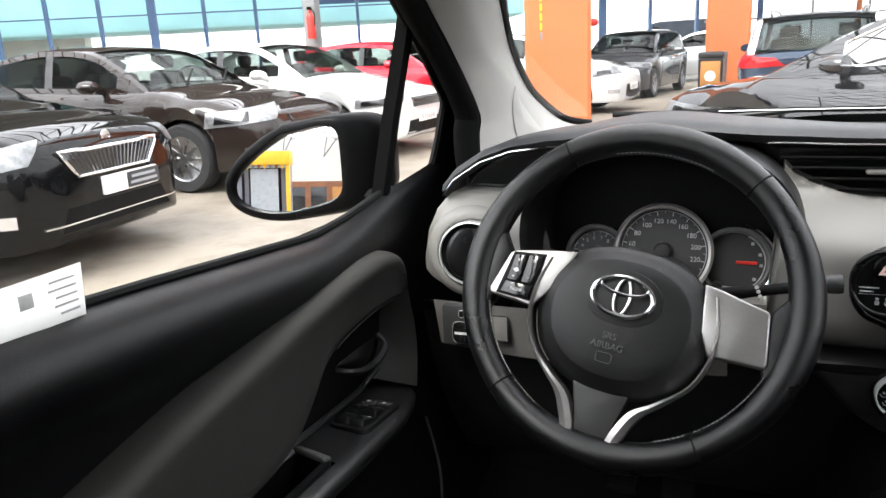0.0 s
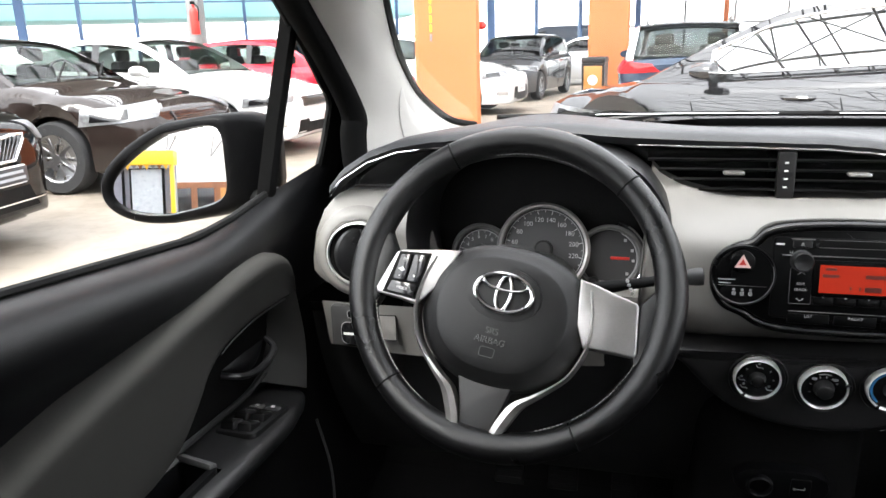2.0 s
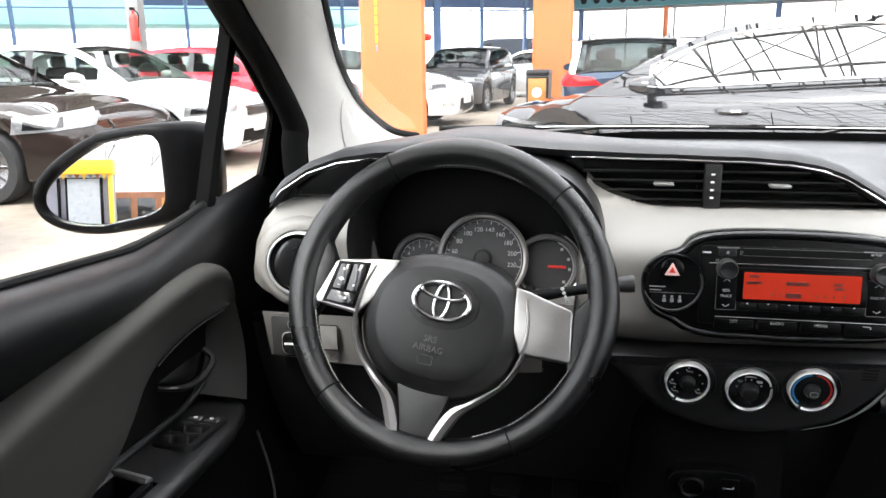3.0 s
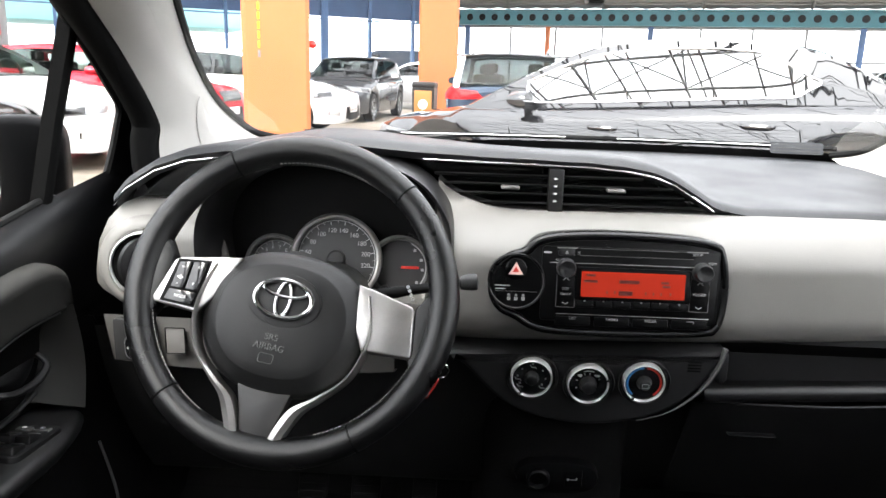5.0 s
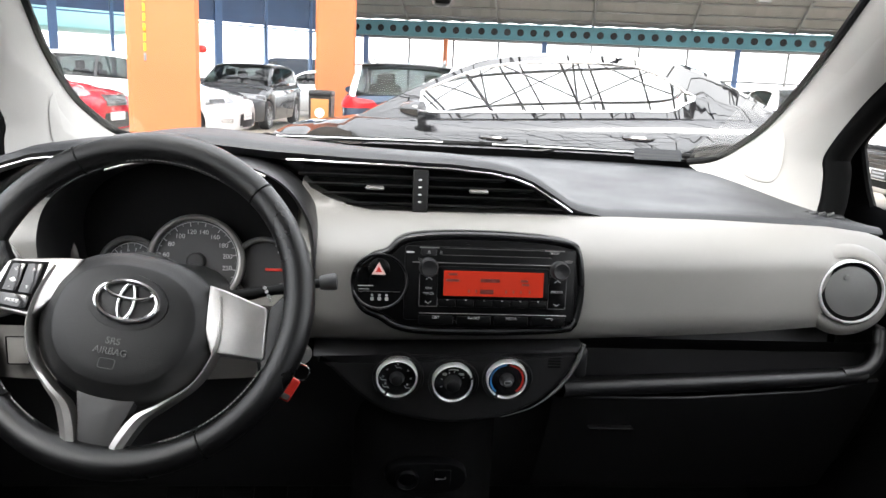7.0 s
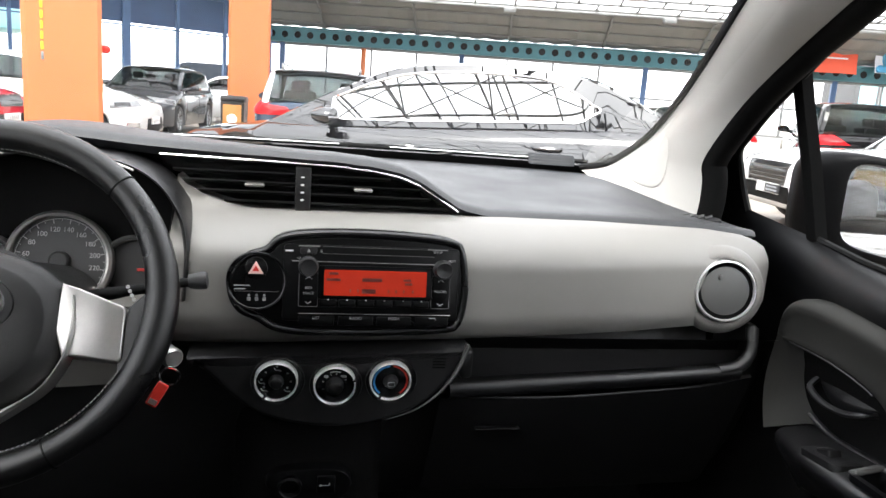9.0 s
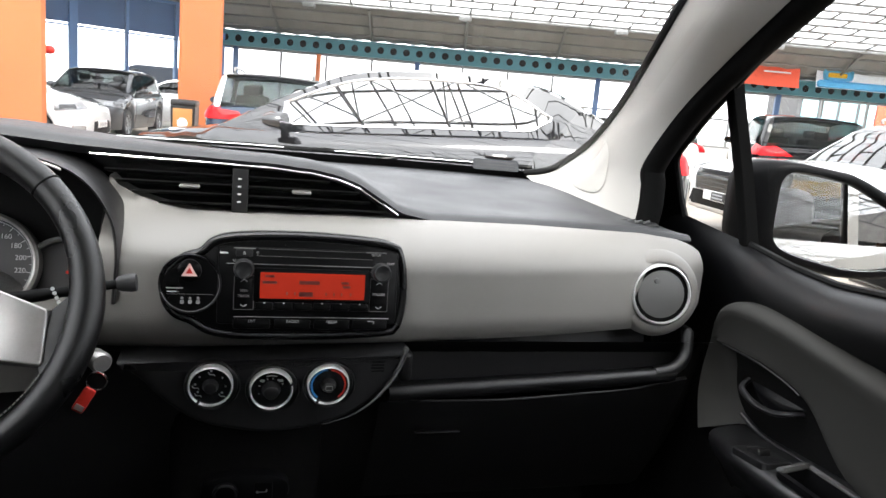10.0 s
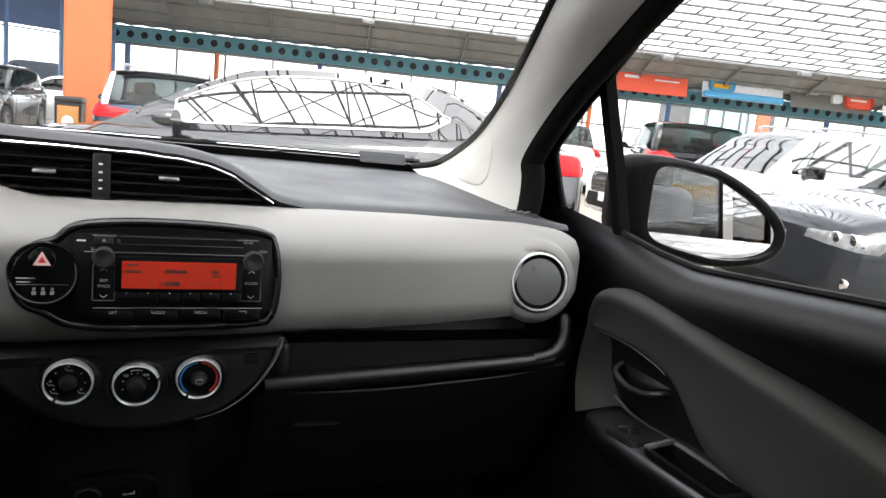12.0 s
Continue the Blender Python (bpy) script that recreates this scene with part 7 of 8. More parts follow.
def climate():
    c = thing("climate_control", pose(0, 0, 0), "black heater panel with three chrome-ringed dials below the radio", "heater control")
    F = facing(0.016, 0.184, 0.765, -6)
    # panel: bowed plate under the fascia
    out = [(x - 0.016, (z - 0.765)) for x, z in ((-0.175, 0.804), (-0.15, 0.782), (-0.115, 0.745), (-0.075, 0.717), (-0.02, 0.702), (0.03, 0.699), (0.085, 0.708), (0.13, 0.727), (0.165, 0.757), (0.188, 0.795), (0.196, 0.820), (0.10, 0.810), (0.0, 0.806), (-0.1, 0.803))]
    o2 = smooth2(out, 4)
    bm = bmesh.new()
    slab(bm, o2, -0.05, 0.004, F, 0.010, 4)
    p = part("panel", bm, LOWBLK, c, "black bowed panel")
    bm = bmesh.new()
    arc = smooth_line([(0.196 - 0.016, 0.828 - 0.765, 0.004), (0.186 - 0.016, 0.795 - 0.765, 0.008), (0.163 - 0.016, 0.757 - 0.765, 0.008), (0.13 - 0.016, 0.7275 - 0.765, 0.006), (0.09 - 0.016, 0.711 - 0.765, 0.003)], 8)
    tube(bm, [F @ q for q in arc], [0.006 * max(0.15, 1 - i / (len(arc) - 1)) for i in range(len(arc))], 8, flat=0.6)
    part("panel_edge", bm, DGREYPL, c, "dark grey curved panel edge")
    for k in range(4):
        bm = bmesh.new()
        box(bm, (0.158 - 0.016, 0.806 - 0.765 - 0.0045 * k, 0.0045), (0.018, 0.0018, 0.001), 0, F)
        part("sensor_slot", bm, RUBBER, p)
    for i, (x, z) in enumerate(((-0.0585, 0.774), (0.0185, 0.768), (0.0935, 0.774))):
        m = F @ pose(x - 0.018, (z - 0.761) - 0.002, 0.0) @ Matrix.Diagonal((1.0, 1.0, 1, 1))
        bm = bmesh.new()
        lathe(bm, [(0.036, -0.004), (0.036, 0.003), (0.0345, 0.007), (0.032, 0.006), (0.031, 0.0)], 48, m @ pose(0.002, -0.003, 0))
        b = part("dial_seat", bm, BLACK, c)
        bm = bmesh.new()
        lathe(bm, [(0.0285, 0.0), (0.0285, 0.012), (0.0281, 0.0155), (0.0272, 0.0168), (0.0260, 0.0158), (0.0257, 0.010)], 48, m)
        k = part("dial_ring", bm, SATIN, c, "chrome ringed heater dial")
        bm = bmesh.new()
        lathe(bm, [(0.0259, 0.0), (0.0259, 0.0125), (0.0, 0.0125)], 40, m)
        part("dial_face", bm, PIANO, k)
        bm = bmesh.new()
        rr = 0.0085 if i != 1 else 0.0105
        lathe(bm, [(rr + 0.002, 0.0125), (rr, 0.016), (rr - 0.001, 0.0205 if i != 1 else 0.023), (rr - 0.003, 0.022 if i != 1 else 0.0245), (0, 0.022 if i != 1 else 0.0245)], 28, m)
        part("dial_centre", bm, BLACK, k)
        bm = bmesh.new()
        a = radians((235, 20, 238)[i])
        box(bm, (0.0268, 0, 0.016), (0.006, 0.004, 0.004), 0.001, m @ pose(0, 0, 0, 0, 0, math.degrees(a)))
        part("pointer", bm, CHROME, k)
        if i == 0:
            for t in (-40, 0, 40, 88, 135, 180, 215):
                q = Vector((0.0190 * math.cos(radians(t)), 0.0190 * math.sin(radians(t)), 0.0128))
                bm = bmesh.new()
                if t in (40, 135, 0):
                    lathe(bm, [(0, 0), (0.0012, 0), (0.0012, 0.0004), (0, 0.0004)], 8, m @ Matrix.Translation(q))
                else:
                    lathe(bm, [(0, 0), (0.0015, 0), (0.0015, 0.0005), (0, 0.0005)], 10, m @ Matrix.Translation(q + Vector((0, 0.003, 0))))
                    tube(bm, [m @ (q + Vector(v)) for v in ((-0.0038, 0.0012, 0.0003), (-0.0018, -0.0022, 0.0003), (0.0036, -0.0022, 0.0003), (0.0046, -0.0042, 0.0003))], 0.0006, 5)
                part("dial_symbol", bm, DIMINK, k)
        elif i == 1:
            for n, t in enumerate((200, 160, 135, 110, 85, 60, 30)):
                bm = bmesh.new()
                box(bm, (0.0165, 0, 0.0128), (0.0026, 0.0012, 0.0005), 0, m @ pose(0, 0, 0, 0, 0, t))
                part("dial_symbol", bm, DIMINK, k)
            bm = bmesh.new()
            tube(bm, [m @ Vector((0.0205 * math.cos(q), 0.0205 * math.sin(q), 0.013)) for q in [radians(70 + 4 * j) for j in range(11)]], 0.0008, 5)
            part("dial_symbol", bm, DIMINK, k)
            for s in (-1, 1):
                bm = bmesh.new()
                box(bm, (0.012 * s, 0.0135, 0.0128), (0.006, 0.003, 0.0005), 0.001, m)
                part("dial_symbol", bm, DIMINK, k)
        else:
            for a0, a1, mt in ((95, 232, BLUEINK), (-52, 85, REDINK)):
                bm = bmesh.new()
                an = [radians(a0 + (a1 - a0) * j / 24) for j in range(25)]
                grid(bm, [[m @ Vector((r_ * math.cos(q), r_ * math.sin(q), 0.0130)) for q in an] for r_ in (0.0212, 0.0240)])
                part("temperature_arc", bm, mt, k, "blue cold arc" if mt is BLUEINK else "red warm arc")
            bm = bmesh.new()
            tube(bm, [m @ Vector((x, y, 0.0223)) for x, y in rrect(0.009, 0.006, 0.0015, 2)], 0.0004, 4, closed=True)
            part("dial_symbol", bm, DIMINK, k)


def socket_panel():
    s = thing("socket_panel", pose(0, 0, 0), "black oval panel with a power socket under the heater controls", "socket")
    m = facing(-0.010, 0.222, 0.598, -10)
    bm = bmesh.new()
    slab(bm, smooth2([(-0.062, 0.0), (-0.05, 0.02), (-0.02, 0.026), (0.03, 0.026), (0.055, 0.015), (0.060, -0.005), (0.045, -0.024), (0.0, -0.028), (-0.04, -0.024)]), -0.08, 0.004, m, 0.004)
    part("panel", bm, DOORBLACK, s)
    bm = bmesh.new()
    lathe(bm, [(0.0175, 0), (0.0175, 0.007), (0.015, 0.009), (0.0135, 0.007), (0.0135, -0.01), (0, -0.01)], 28, m @ pose(-0.028, 0.0, 0.003))
    part("socket", bm, DOORBLACK, s, "black power socket cap")
    bm = bmesh.new()
    slab(bm, rrect(0.026, 0.032, 0.003, 3, 0.024, 0.0), 0, 0.006, m, 0.0015)
    u = part("usb_cover", bm, DOORBLACK, s)
    bm = bmesh.new()
    tube(bm, [m @ Vector((0.017 + x, y, 0.0065)) for x, y in ((0.0, 0.0), (0.012, 0.0))], 0.0006, 5)
    lathe(bm, [(0.0, 0), (0.002, 0), (0.002, 0.0006), (0, 0.0006)], 10, m @ pose(0.016, 0, 0.0062))
    box(bm, (0.0285, 0.002, 0.0065), (0.002, 0.004, 0.0005), 0, m)
    part("usb_symbol", bm, GREYINK, u)


def door(s):
    """A front door: padded panel, armrest, pull, switches, glass, quarter light and wing mirror."""
    label = "black front car door with grey armrest pad"
    X = lambda p: Vector((p[0] * s, p[1], p[2]))
    # upper roll of the panel, under the glass
    bm = bmesh.new()
    ys = [0.56 - 1.40 * i / 80 for i in range(81)]
    def belt(y):
        return interp(y, [(-0.9, 1.0), (-0.41, 0.994), (-0.25, 0.983), (-0.13, 0.973), (0.03, 0.960), (0.12, 0.966), (0.24, 0.983), (0.40, 1.0), (0.56, 1.012)])
    rows = []
    prof = [(0.010, 0.004), (0.0, 0.0), (-0.011, -0.004), (-0.024, -0.013), (-0.034, -0.027), (-0.038, -0.044), (-0.034, -0.062), (-0.022, -0.082), (-0.010, -0.105), (-0.006, -0.150), (-0.005, -0.25), (-0.004, -0.40), (-0.004, -0.62)]
    for dx, dz in prof:
        rows.append([X((0.748 + dx * ease(y, [(-0.10, 1.0), (0.42, 0.25)]), y, belt(y) + dz)) for y in ys])
    grid(bm, rows)
    dr = part("car_door", bm, DOORBLACK, OWN, label, angle=60)
    # belt seal
    bm = bmesh.new()
    tube(bm, [X((0.756, y, belt(y) + 0.004)) for y in ys if y < 0.26], 0.006, 8)
    part("belt_seal", bm, RUBBER, dr, "black rubber belt seal")
    # grey padded insert: a soft roll along its top, a flatter face below
    dy, dz, sag = (-0.016, 0.007, 0.014) if s < 0 else (0.006, -0.006, 0.0)
    Y = lambda p: Vector((p[0] * s, p[1] + dy, p[2] + dz - sag * min(1.5, max(0.0, (-0.08 - p[1]) / 0.3))))
    up = smooth_line([(0.700, 0.203, 0.845), (0.697, 0.196, 0.884), (0.692, 0.172, 0.905), (0.689, 0.120, 0.913), (0.687, 0.040, 0.909), (0.686, -0.040, 0.899), (0.686, -0.120, 0.888), (0.686, -0.235, 0.874), (0.686, -0.31, 0.862), (0.685, -0.40, 0.846), (0.684, -0.70, 0.80)], 6)
    lo = smooth_line([(0.704, 0.200, 0.838), (0.706, 0.170, 0.839), (0.707, 0.125, 0.839), (0.707, 0.075, 0.836), (0.707, 0.018, 0.826), (0.705, -0.018, 0.810), (0.702, -0.050, 0.785), (0.700, -0.085, 0.760), (0.699, -0.125, 0.746), (0.698, -0.21, 0.738), (0.690, -0.70, 0.730)], 6)
    roll = [(0.745, 0.0), (0.722, 0.002), (0.708, 0.0015), (0.700, -0.001), (0.6945, -0.0045), (0.6915, -0.009), (0.6905, -0.014)]
    rows = [[Y((x + (p.x - 0.686) * 0.7, p.y, max(p.z + d, q.z + 0.004))) for p, q in zip(up, lo)] for x, d in roll]
    for k in range(1, 9):
        t = k / 8
        bow = 0.003 * math.sin(math.pi * t)
        rows.append([Y(((a.x + 0.0045) * (1 - t) + (b.x + 0.004) * t + bow, a.y * (1 - t) + b.y * t, max(a.z - 0.014, b.z + 0.003) * (1 - t) + b.z * t)) for a, b in zip(up, lo)])
    rows += [[Y((b.x + 0.006, b.y, b.z - 0.004)) for b in lo], [Y((0.742, b.y, b.z - 0.005)) for b in lo]]
    bm = bmesh.new()
    grid(bm, rows)
    part("armrest_pad", bm, GREYDOOR, dr, "dark grey padded door insert", angle=75)
    bm = bmesh.new()
    tube(bm, [Y((b.x + 0.003, b.y, b.z - 0.004)) for b in lo[4:26]], 0.0012, 6)
    part("recess_rim", bm, ARMBLACK, dr, "black rim round the pull recess")
    # front cheek of the pull recess
    bm = bmesh.new()
    a = smooth_line([(0.702, 0.203, 0.845), (0.694, 0.204, 0.79), (0.688, 0.196, 0.745), (0.680, 0.172, 0.700)], 6)
    b = smooth_line([(0.716, 0.197, 0.838), (0.726, 0.190, 0.79), (0.730, 0.172, 0.752), (0.726, 0.136, 0.722)], 6)
    c = [q + Vector((0.016, -0.012, 0.002)) for q in b]
    grid(bm, [[Y((0.745, p.y + 0.012, p.z)) for p in a], [Y(p + Vector((0.010, 0.009, 0))) for p in a], [Y(p) for p in a]] + [[Y(p.lerp(q, k)) for p, q in zip(a, b)] for k in (0.25, 0.5, 0.75, 1.0)] + [[Y(q) for q in c]])
    part("pull_cheek", bm, GREYDOOR, dr, "grey rounded cheek", angle=60)
    # recess behind the handle
    bm = bmesh.new()
    grid(bm, [[Y((0.7405, y, z)) for y in (0.19, 0.05, -0.14)] for z in (0.86, 0.80, 0.70)])
    part("handle_recess", bm, RUBBER, dr, "black handle recess")
    bm = bmesh.new()
    tube(bm, [Y(p) for p in smooth_line([(0.722, 0.130, 0.742), (0.728, 0.108, 0.730), (0.730, 0.08, 0.724), (0.731, 0.0, 0.724), (0.730, -0.12, 0.728), (0.728, -0.30, 0.733)], 6)], 0.0042, 8)
    part("armrest_lip", bm, ARMBLACK, dr, "raised black armrest lip")
    # release handle
    bm = bmesh.new()
    hp = smooth_line([(0.738, 0.150, 0.786), (0.722, 0.145, 0.774), (0.716, 0.110, 0.765), (0.716, 0.070, 0.766), (0.720, 0.040, 0.775), (0.738, 0.030, 0.779)], 6)
    tube(bm, [X(p) for p in hp], 0.0052, 8, flat=0.7)
    part("release_handle", bm, BLACK, dr, "black release handle")
    bm = bmesh.new()
    rows = []
    for k in range(13):
        t = k / 12
        y = 0.148 - 0.116 * t
        w = 0.015 * math.sin(math.pi * t)
        zc = 0.784 - 0.012 * math.sin(math.pi * t)
        rows.append([X((0.7395 - 0.012 * math.sin(math.pi * t) * f, y, zc + w * g)) for g, f in ((1.0, 0.2), (0.5, 0.8), (0.0, 1.0), (-0.6, 0.9), (-1.0, 0.3))])
    grid(bm, rows)
    part("handle_blade", bm, DOORBLACK, dr, "black curved handle blade")
    # armrest with switch panel and grab cup
    bm = bmesh.new()
    def rest(y):
        return interp(y, [(-0.7, 0.735), (-0.13, 0.724), (0.0, 0.718), (0.10, 0.712), (0.15, 0.708)])
    ra = [0.150 - 0.80 * i / 100 for i in range(101)]
    rows = []
    for k, (dx, dz) in enumerate(((0.0, 0.004), (-0.008, 0.0035), (-0.014, 0.003), (-0.020, 0.0028), (-0.032, 0.002), (-0.044, 0.001), (-0.056, 0.0), (-0.068, -0.001), (-0.078, -0.003), (-0.084, -0.006), (-0.088, -0.011), (-0.087, -0.020), (-0.074, -0.036), (-0.040, -0.065), (-0.002, -0.10))):
        rows.append([X((0.742 + dx * interp(y, [(-0.7, 1.10), (-0.04, 1.05), (0.06, 1.0), (0.12, 0.84), (0.150, 0.70)]), y, rest(y) + dz)) for y in ra])
    grid(bm, rows)
    grid(bm, [[r[0] for r in rows], [X((0.742, 0.152, 0.60))] * len(rows)])
    cupx, cupy = (0.700, -0.165) if s < 0 else (0.684, -0.095)
    hole = [f for f in bm.faces if abs(f.calc_center_median().x * s - cupx) < 0.025 and abs(f.calc_center_median().y - cupy) < 0.072 and f.calc_center_median().z > rest(-0.1) - 0.012]
    bmesh.ops.delete(bm, geom=hole, context="FACES")
    part("armrest", bm, ARMBLACK, dr, "black armrest", angle=60)
    m = Matrix.Translation(X((0.700 if s < 0 else 0.682, 0.035 if s < 0 else 0.034, rest(0.04) + 0.0015))) @ pose(0, 0, 0, -6, 0, 0)
    bm = bmesh.new()
    if s < 0:
        slab(bm, rrect(0.060, 0.105, 0.012), -0.01, 0.003, m, 0.0015)
    else:
        slab(bm, rrect(0.048, 0.075, 0.010), -0.01, 0.003, m, 0.0015)
    pn = part("switch_panel", bm, BLACK, dr, "black window switch panel")
    rows_ = (((-0.012, 0.0), (0.012, 0.0), (-0.012, -0.033), (0.012, -0.033)) if s < 0 else ((0.0, 0.005),))
    for cx, cy in rows_:
        bm = bmesh.new()
        slab(bm, rrect(0.020, 0.026, 0.002), 0, 0.010, m @ pose(cx, cy, 0, -14, 0, 0), 0.003)
        k = part("window_switch", bm, BLACK, dr, "window switch")
        bm = bmesh.new()
        box(bm, (0, 0.0115, 0.0098), (0.016, 0.002, 0.0012), 0.0005, m @ pose(cx, cy, 0, -14, 0, 0))
        part("switch_lip", bm, SILVER, dr)
    if s < 0:
        for cx in (-0.012, 0.012):
            bm = bmesh.new()
            slab(bm, rrect(0.020, 0.011, 0.002), 0, 0.006, m @ pose(cx, 0.033, 0), 0.002)
            k = part("lock_switch", bm, DGREYPL, dr)
            bm = bmesh.new()
            box(bm, (0, 0, 0.0063), (0.005, 0.005, 0.0006), 0.001, m @ pose(cx, 0.033, 0))
            part("switch_print", bm, WHITEINK, dr)
    # grab cup
    m = Matrix.Translation(X((cupx, cupy, rest(-0.1) + 0.002)))
    bm = bmesh.new()
    o = rrect(0.058, 0.150, 0.014, 5)
    i1 = [(p.x, p.y) for p in inset(o, 0.008, 0)]
    rws = [[m @ Vector((x, y, -0.004)) for x, y in o], [m @ Vector((x, y, 0.004)) for x, y in o], [m @ Vector((x, y, 0.0045)) for x, y in i1], [m @ Vector((x, y, -0.055)) for x, y in i1]]
    vs = grid(bm, rws, close_u=True)
    cap(bm, vs[-1])
    cup = part("grab_cup", bm, DOORBLACK, dr, "black grab cup")
    bm = bmesh.new()
    box(bm, (0, 0, 0), (0.054, 0.013, 0.008), 0.003, m @ pose(0, 0.070, 0.005, -22, 0, 12 * s))
    box(bm, (0, 0, 0), (0.009, 0.13, 0.008), 0.003, m @ pose(0.027 * s, 0.006, 0.004, 0, 0, 0))
    part("cup_edge", bm, DGREYPL, dr, "grey cup edge")
    # door frame round the glass
    def fr(y, z):
        return X((side_x(z), y, z))
    lower_edge = [(0.400, 0.985), (0.420, 1.026), (0.434, 1.072), (0.438, 1.108), (0.396, 1.144), (0.345, 1.184), (0.298, 1.216), (0.238, 1.258), (0.125, 1.330), (-0.05, 1.395), (-0.40, 1.430), (-0.92, 1.435)]
    upper_edge = [(0.520, 0.960), (0.530, 1.00), (0.530, 1.060), (0.520, 1.110), (0.480, 1.160), (0.430, 1.210), (0.365, 1.262), (0.290, 1.318), (0.170, 1.390), (-0.03, 1.440), (-0.40, 1.470), (-0.92, 1.475)]
    le, ue = smooth_line([(0, *p) for p in lower_edge], 6), smooth_line([(0, *p) for p in upper_edge], 6)
    bm = bmesh.new()
    grid(bm, [[fr(p.y, p.z) + Vector((0.004 * s, 0, 0)) for p in le], [fr(p.y, p.z) for p in le], [fr(p.y, p.z) - Vector((0.014 * s, 0, 0)) for p in [a.lerp(b, 0.4) for a, b in zip(le, ue)]], [fr(p.y, p.z) for p in ue], [fr(p.y, p.z) + Vector((0.02 * s, 0, 0)) for p in ue]])
    part("window_frame", bm, BLACK, dr, "black window frame", angle=60)
    bm = bmesh.new()
    tube(bm, [fr(p.y, p.z) for p in le], 0.006, 6)
    part("glass_seal", bm, RUBBER, dr)
    # post between quarter light and drop glass
    bm = bmesh.new()
    grid(bm, [[fr(y + dy, z) + Vector((dx * s, 0, 0)) for y, z in ((0.228, 0.965), (0.252, 1.09), (0.279, 1.20), (0.296, 1.275))] for dy, dx in ((0.014, 0.014), (0.012, -0.005), (0.006, -0.008), (-0.006, -0.008), (-0.011, -0.005), (-0.013, 0.014))])
    part("window_post", bm, SEALM, dr, "black post of the quarter light")
    for nm, loop in (("quarter_light", [(0.430, 1.0), (0.445, 1.08), (0.445, 1.11), (0.300, 1.22), (0.285, 1.22), (0.235, 0.98)]), ("drop_glass", [(0.222, 0.965), (0.285, 1.24), (0.125, 1.345), (-0.05, 1.395), (-0.40, 1.430), (-0.92, 1.435), (-0.92, 0.98), (-0.3, 0.975), (0.03, 0.955)])):
        bm = bmesh.new()
        bm.faces.new([bm.verts.new(fr(y, z) + Vector((0.018 * s, 0, 0))) for y, z in loop])
        p = part(nm, bm, DOORPANE, dr, "clear side glass", smooth=False)
        p.visible_shadow = False
    # wing mirror
    cx, cy, cz, gw, gh, slope = (1.040, 0.385, 0.978, 0.104, 0.071, 0.24) if s < 0 else (1.089, 0.385, 0.996, 0.115, 0.080, 0.50)
    n = 44
    def mouth(e, dy, inn=0.0):
        """A ring of the shell: e metres wider than the glass, dy forward, inn longer towards the car."""
        r = []
        for k in range(n):
            a = k * math.tau / n
            ex = 2.3 if math.cos(a) > 0 else 5.5
            ux = math.copysign(abs(math.cos(a)) ** (2 / ex), math.cos(a))
            uz = math.copysign(abs(math.sin(a)) ** (2 / ex), math.sin(a))
            h = gh * ((1.06 - 0.46 * max(0, ux)) if uz > 0 else (0.94 - 0.22 * max(0, ux))) + e
            x = cx + (max(gw + e, 0.01)) * ux + (inn * (1.0 if s < 0 else 0.45) if ux < 0 else 0) * ux
            z = cz + max(h, 0.005) * uz - 0.022 * ux
            r.append(X((x, cy + dy - slope * (x - cx), z)))
        return r
    bm = bmesh.new()
    vs = grid(bm, [mouth(0.0, 0.030), mouth(0.0, 0.006), mouth(0.003, -0.005), mouth(0.012, -0.006), mouth(0.019, 0.002, 0.006), mouth(0.022, 0.020, 0.030), mouth(0.022, 0.055, 0.048), mouth(0.014, 0.095, 0.050), mouth(-0.012, 0.130, 0.04), mouth(-0.045, 0.150, 0.0), mouth(-0.068, 0.155)], close_u=True)
    cap(bm, vs[-1])
    hs = part("mirror_housing", bm, MIRBLACK, dr, "black wing mirror housing", angle=60)
    bm = bmesh.new()
    tube(bm, [X((0.785, 0.40, 0.945)), X((0.83, 0.43, 0.935)), X((0.90, 0.46, 0.935))], [0.034, 0.030, 0.03], 10, flat=0.6)
    part("mirror_foot", bm, BLACK, dr, "black mirror foot")
    g = mouth(0.001, 0.010)
    c = sum(g, Vector()) / n
    nrm = X(MIRROR_AIM[s]).normalized()
    flat_pts = [p - nrm * (p - c).dot(nrm) * 0.999 for p in g]
    bm = bmesh.new()
    bm.faces.new([bm.verts.new(p) for p in (flat_pts if s > 0 else flat_pts[::-1])])
    part("mirror_glass", bm, MIRROR, dr, "silver mirror glass", smooth=False)
    return dr


MIRROR_AIM = {-1: (-0.239, -1.0, 0.10), 1: (-0.555, -1.0, 0.06)}
DOORBLACK = material("black_door_plastic", (0.0032, 0.0033, 0.0038), 0.40, spec=0.27, vary=0.15, bump=0.25, grain=900)
ARMBLACK = material("black_armrest_plastic", (0.009, 0.009, 0.0095), 0.40, spec=0.8, vary=0.15, bump=0.25, grain=900)
GREYDOOR = material("dark_grey_door_pad", (0.036, 0.0355, 0.033), 0.62, spec=0.12, vary=0.1, bump=0.15, grain=700)
MIRBLACK = material("black_mirror_shell", (0.003, 0.003, 0.0033), 0.38, spec=0.07, vary=0.15, bump=0.2, grain=800)


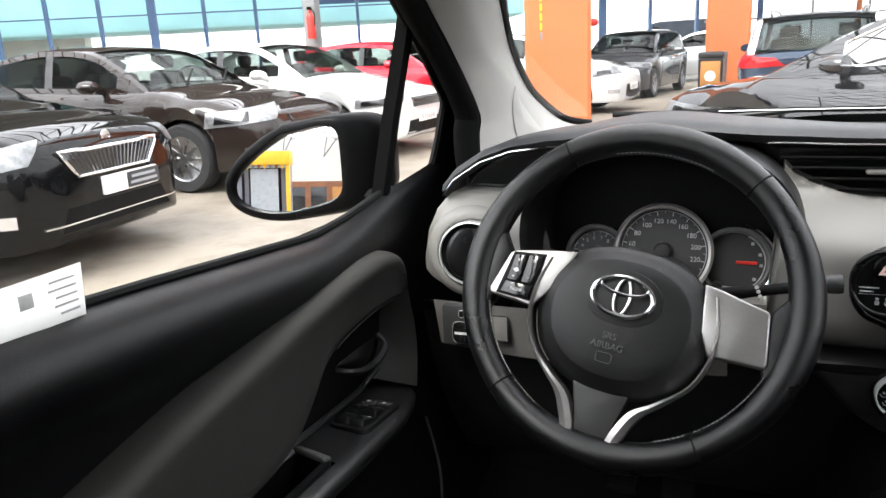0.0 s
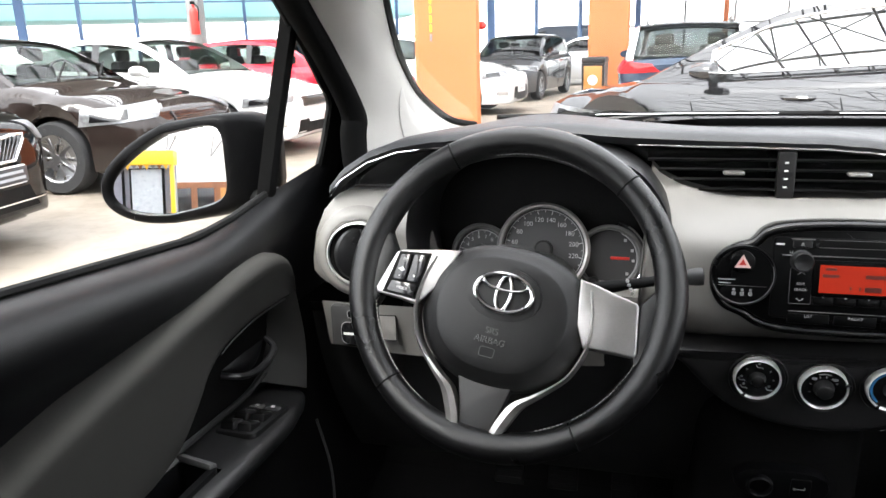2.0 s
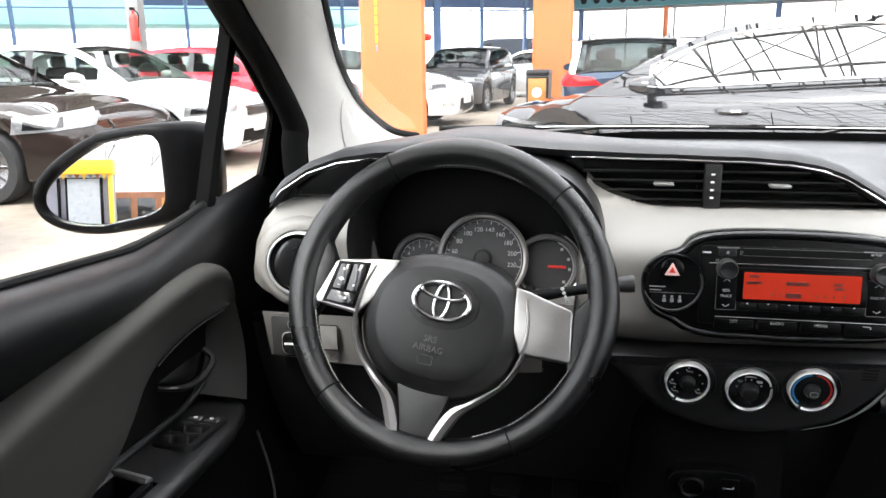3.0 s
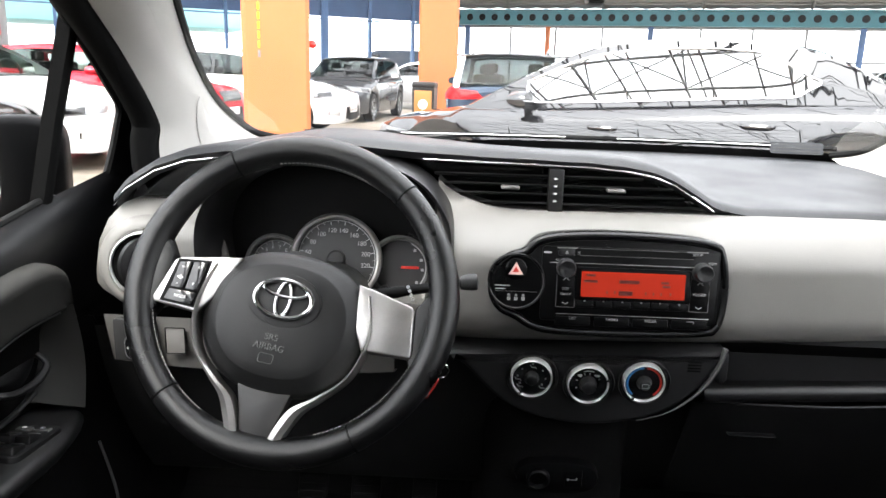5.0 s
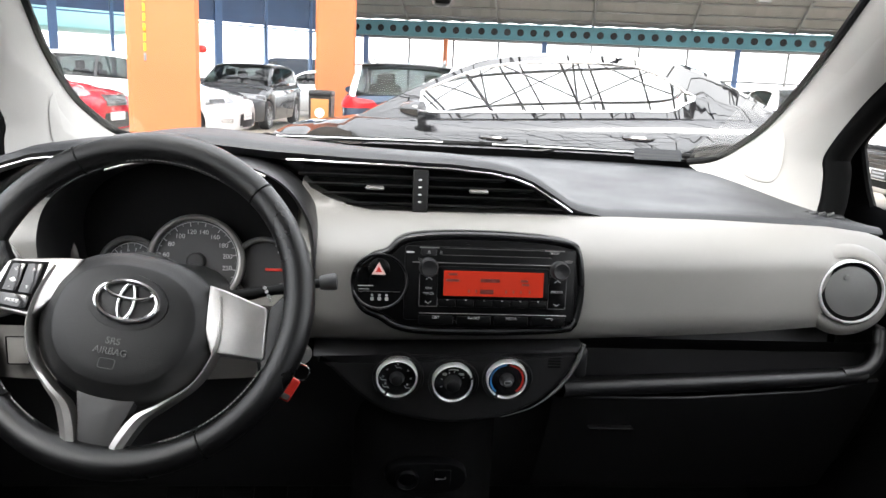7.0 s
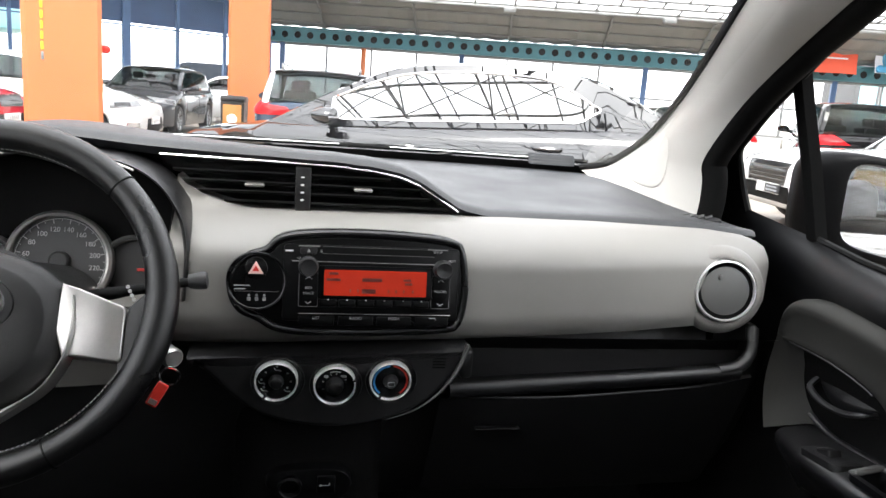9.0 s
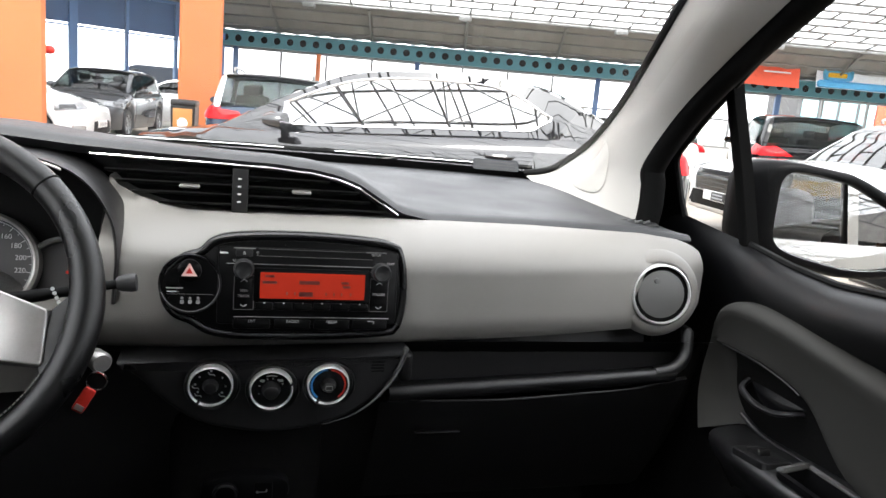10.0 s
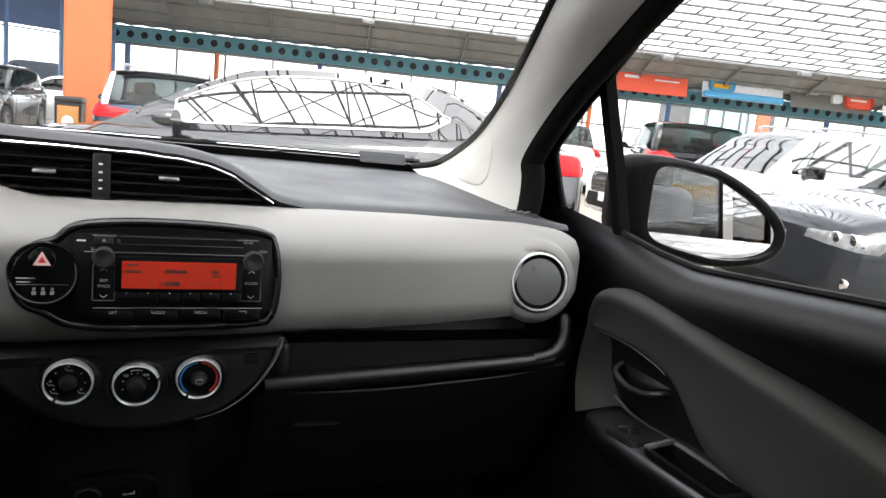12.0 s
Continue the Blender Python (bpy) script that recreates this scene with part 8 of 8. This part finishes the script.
def loose_things():
    # ignition key with a red fob
    k = thing("car_key", pose(-0.183, 0.112, 0.812), "car key with a red fob hanging from the ignition", "key")
    bm = bmesh.new()
    lathe(bm, [(0, -0.02), (0.012, -0.02), (0.013, 0.0), (0.010, 0.004), (0, 0.004)], 18, pose(0, 0.012, 0.012, 90, 0, 30))
    part("lock_barrel", bm, SILVER, k)
    bm = bmesh.new()
    tube(bm, [(0.011 * math.cos(a), -0.012, -0.002 + 0.011 * math.sin(a)) for a in [j * math.tau / 20 for j in range(20)]], 0.0014, 6, closed=True)
    part("key_ring", bm, CHROME, k, "chrome key ring")
    bm = bmesh.new()
    box(bm, (0, 0, 0), (0.014, 0.006, 0.032), 0.0025, pose(-0.0135, -0.014, -0.024, 0, 30, 0))
    part("fob", bm, REDINK, k, "red leather fob")
    bm = bmesh.new()
    box(bm, (0, 0, 0), (0.010, 0.0015, 0.007), 0.0005, pose(-0.018, -0.0175, -0.032, 0, 30, 0))
    part("fob_plate", bm, SILVER, k)
    # wipers outside the windscreen
    for x0, x1, xb in ((-0.52, 0.10, -0.42), (-0.06, 0.60, 0.16)):
        w = thing("windscreen_wiper", pose(x0, 0.86, 1.0), "black windscreen wiper resting below the glass", "wiper", "wipers")
        f = lambda x, dz=0.0: Vector((x - x0, 0.025 - 0.10 * ((x - 0.0) / 0.66) ** 2, 0.0435 + dz))
        bm = bmesh.new()
        tube(bm, [f(x0 + (x1 - x0) * i / 12) for i in range(13)], 0.0045, 6, flat=1.3)
        part("blade", bm, RUBBER, w)
        bm = bmesh.new()
        tube(bm, [Vector((xb - x0, 0.06, -0.02)), f(xb + 0.10, -0.012), f(x0 + (x1 - x0) * 0.55, -0.001)], [0.010, 0.007, 0.005], 8)
        part("arm", bm, BLACK, w)
        for q in (0.3, 0.55, 0.8):
            bm = bmesh.new()
            box(bm, f(x0 + (x1 - x0) * q, 0.003), (0.014, 0.008, 0.007), 0.002)
            part("clip", bm, RUBBER, w)
        # Bright rod laid on the blade in place of its highlight
        bm = bmesh.new()
        tube(bm, [f(x0 + (x1 - x0) * i / 12, 0.0015) + Vector((0, -0.006, 0)) for i in range(4, 12)], 0.0011, 5)
        part("blade_highlight", bm, SATIN, w, "thin bright rod for the highlight on the blade")
    # grey sticker inside the windscreen's lower edge
    st = thing("windscreen_sticker", pose(0.490, 0.735, 1.048, 62, 0, -6), "grey translucent sticker at the foot of the windscreen", "sticker")
    bm = bmesh.new()
    slab(bm, rrect(0.100, 0.025, 0.004), -0.0006, 0.0006)
    part("film", bm, STICKER, st)
    for j in range(3):
        bm = bmesh.new()
        box(bm, (0.0, 0.007 - 0.007 * j, 0.0012), (0.09, 0.0022, 0.0004), 0)
        part("print_bar", bm, BLACK, st)
    # price sheet behind the driver's glass
    sh = thing("price_sheet", pose(-0.742, -0.333, 1.0), "white paper sheet standing in the side window", "paper sheet")
    bm = bmesh.new()
    n = 8
    grid(bm, [[(0.003 * math.sin(i * 0.8) - 0.004 * j / 4, -0.30 * i / n + 0.002 * j, -0.035 + 0.0165 * j) for i in range(n + 1)] for j in range(5)])
    part("sheet", bm, THINPAPER, sh)
    for j, w in enumerate((0.024, 0.026, 0.020, 0.022, 0.018)):
        bm = bmesh.new()
        box(bm, (0.0035, -0.006 - w / 2, 0.024 - 0.0068 * j), (0.0006, w, 0.0016), 0)
        part("print_bar", bm, GREYINK, sh)
    bm = bmesh.new()
    box(bm, (0.0035, -0.052, 0.016), (0.0006, 0.012, 0.012), 0.0001)
    part("print_block", bm, GREYPALE, sh)
    # pedals
    for x, nm in ((-0.43, "clutch"), (-0.33, "brake"), (-0.22, "throttle")):
        p = thing("pedal", pose(x, 0.47, 0.42), "black rubber %s pedal" % nm, "pedal", "pedals")
        bm = bmesh.new()
        box(bm, (0, 0, 0), (0.055, 0.012, 0.06) if nm != "throttle" else (0.045, 0.012, 0.11), 0.004, pose(0, 0, 0, -30, 0, 0))
        pad = part("pad", bm, RUBBER, p)
        for j in range(4):
            bm = bmesh.new()
            box(bm, (0, -0.008, -0.02 + 0.013 * j), (0.045, 0.004, 0.004), 0.001, pose(0, 0, 0, -30, 0, 0))
            part("rib", bm, RUBBER, pad)
        bm = bmesh.new()
        tube(bm, [(0, 0.005, 0.0), (0, 0.09, 0.10), (0, 0.16, 0.24)], 0.009, 8)
        part("arm", bm, STEEL, p)


STICKER = material("grey_sticker_film", (0.035, 0.037, 0.041), 0.6, spec=0.1, vary=0.2, scale=60)
THINPAPER = material("thin_white_paper", (0.85, 0.85, 0.83), 0.7, vary=0.04)
tn = THINPAPER.node_tree
tl, tm = tn.nodes.new("ShaderNodeBsdfTranslucent"), tn.nodes.new("ShaderNodeMixShader")
tl.inputs["Color"].default_value = (0.85, 0.85, 0.82, 1)
tm.inputs["Fac"].default_value = 0.5
tn.links.new(tn.nodes["Principled BSDF"].outputs[0], tm.inputs[1])
tn.links.new(tl.outputs[0], tm.inputs[2])
tn.links.new(tm.outputs[0], tn.nodes["Material Output"].inputs["Surface"])
GREYPALE = material("pale_grey_print", (0.6, 0.6, 0.58), 0.6)
OWN = body_shell()
dashboard()
instruments()
steering_wheel()
stalks()
radio()
climate()
socket_panel()
door(-1)
door(1)
loose_things()
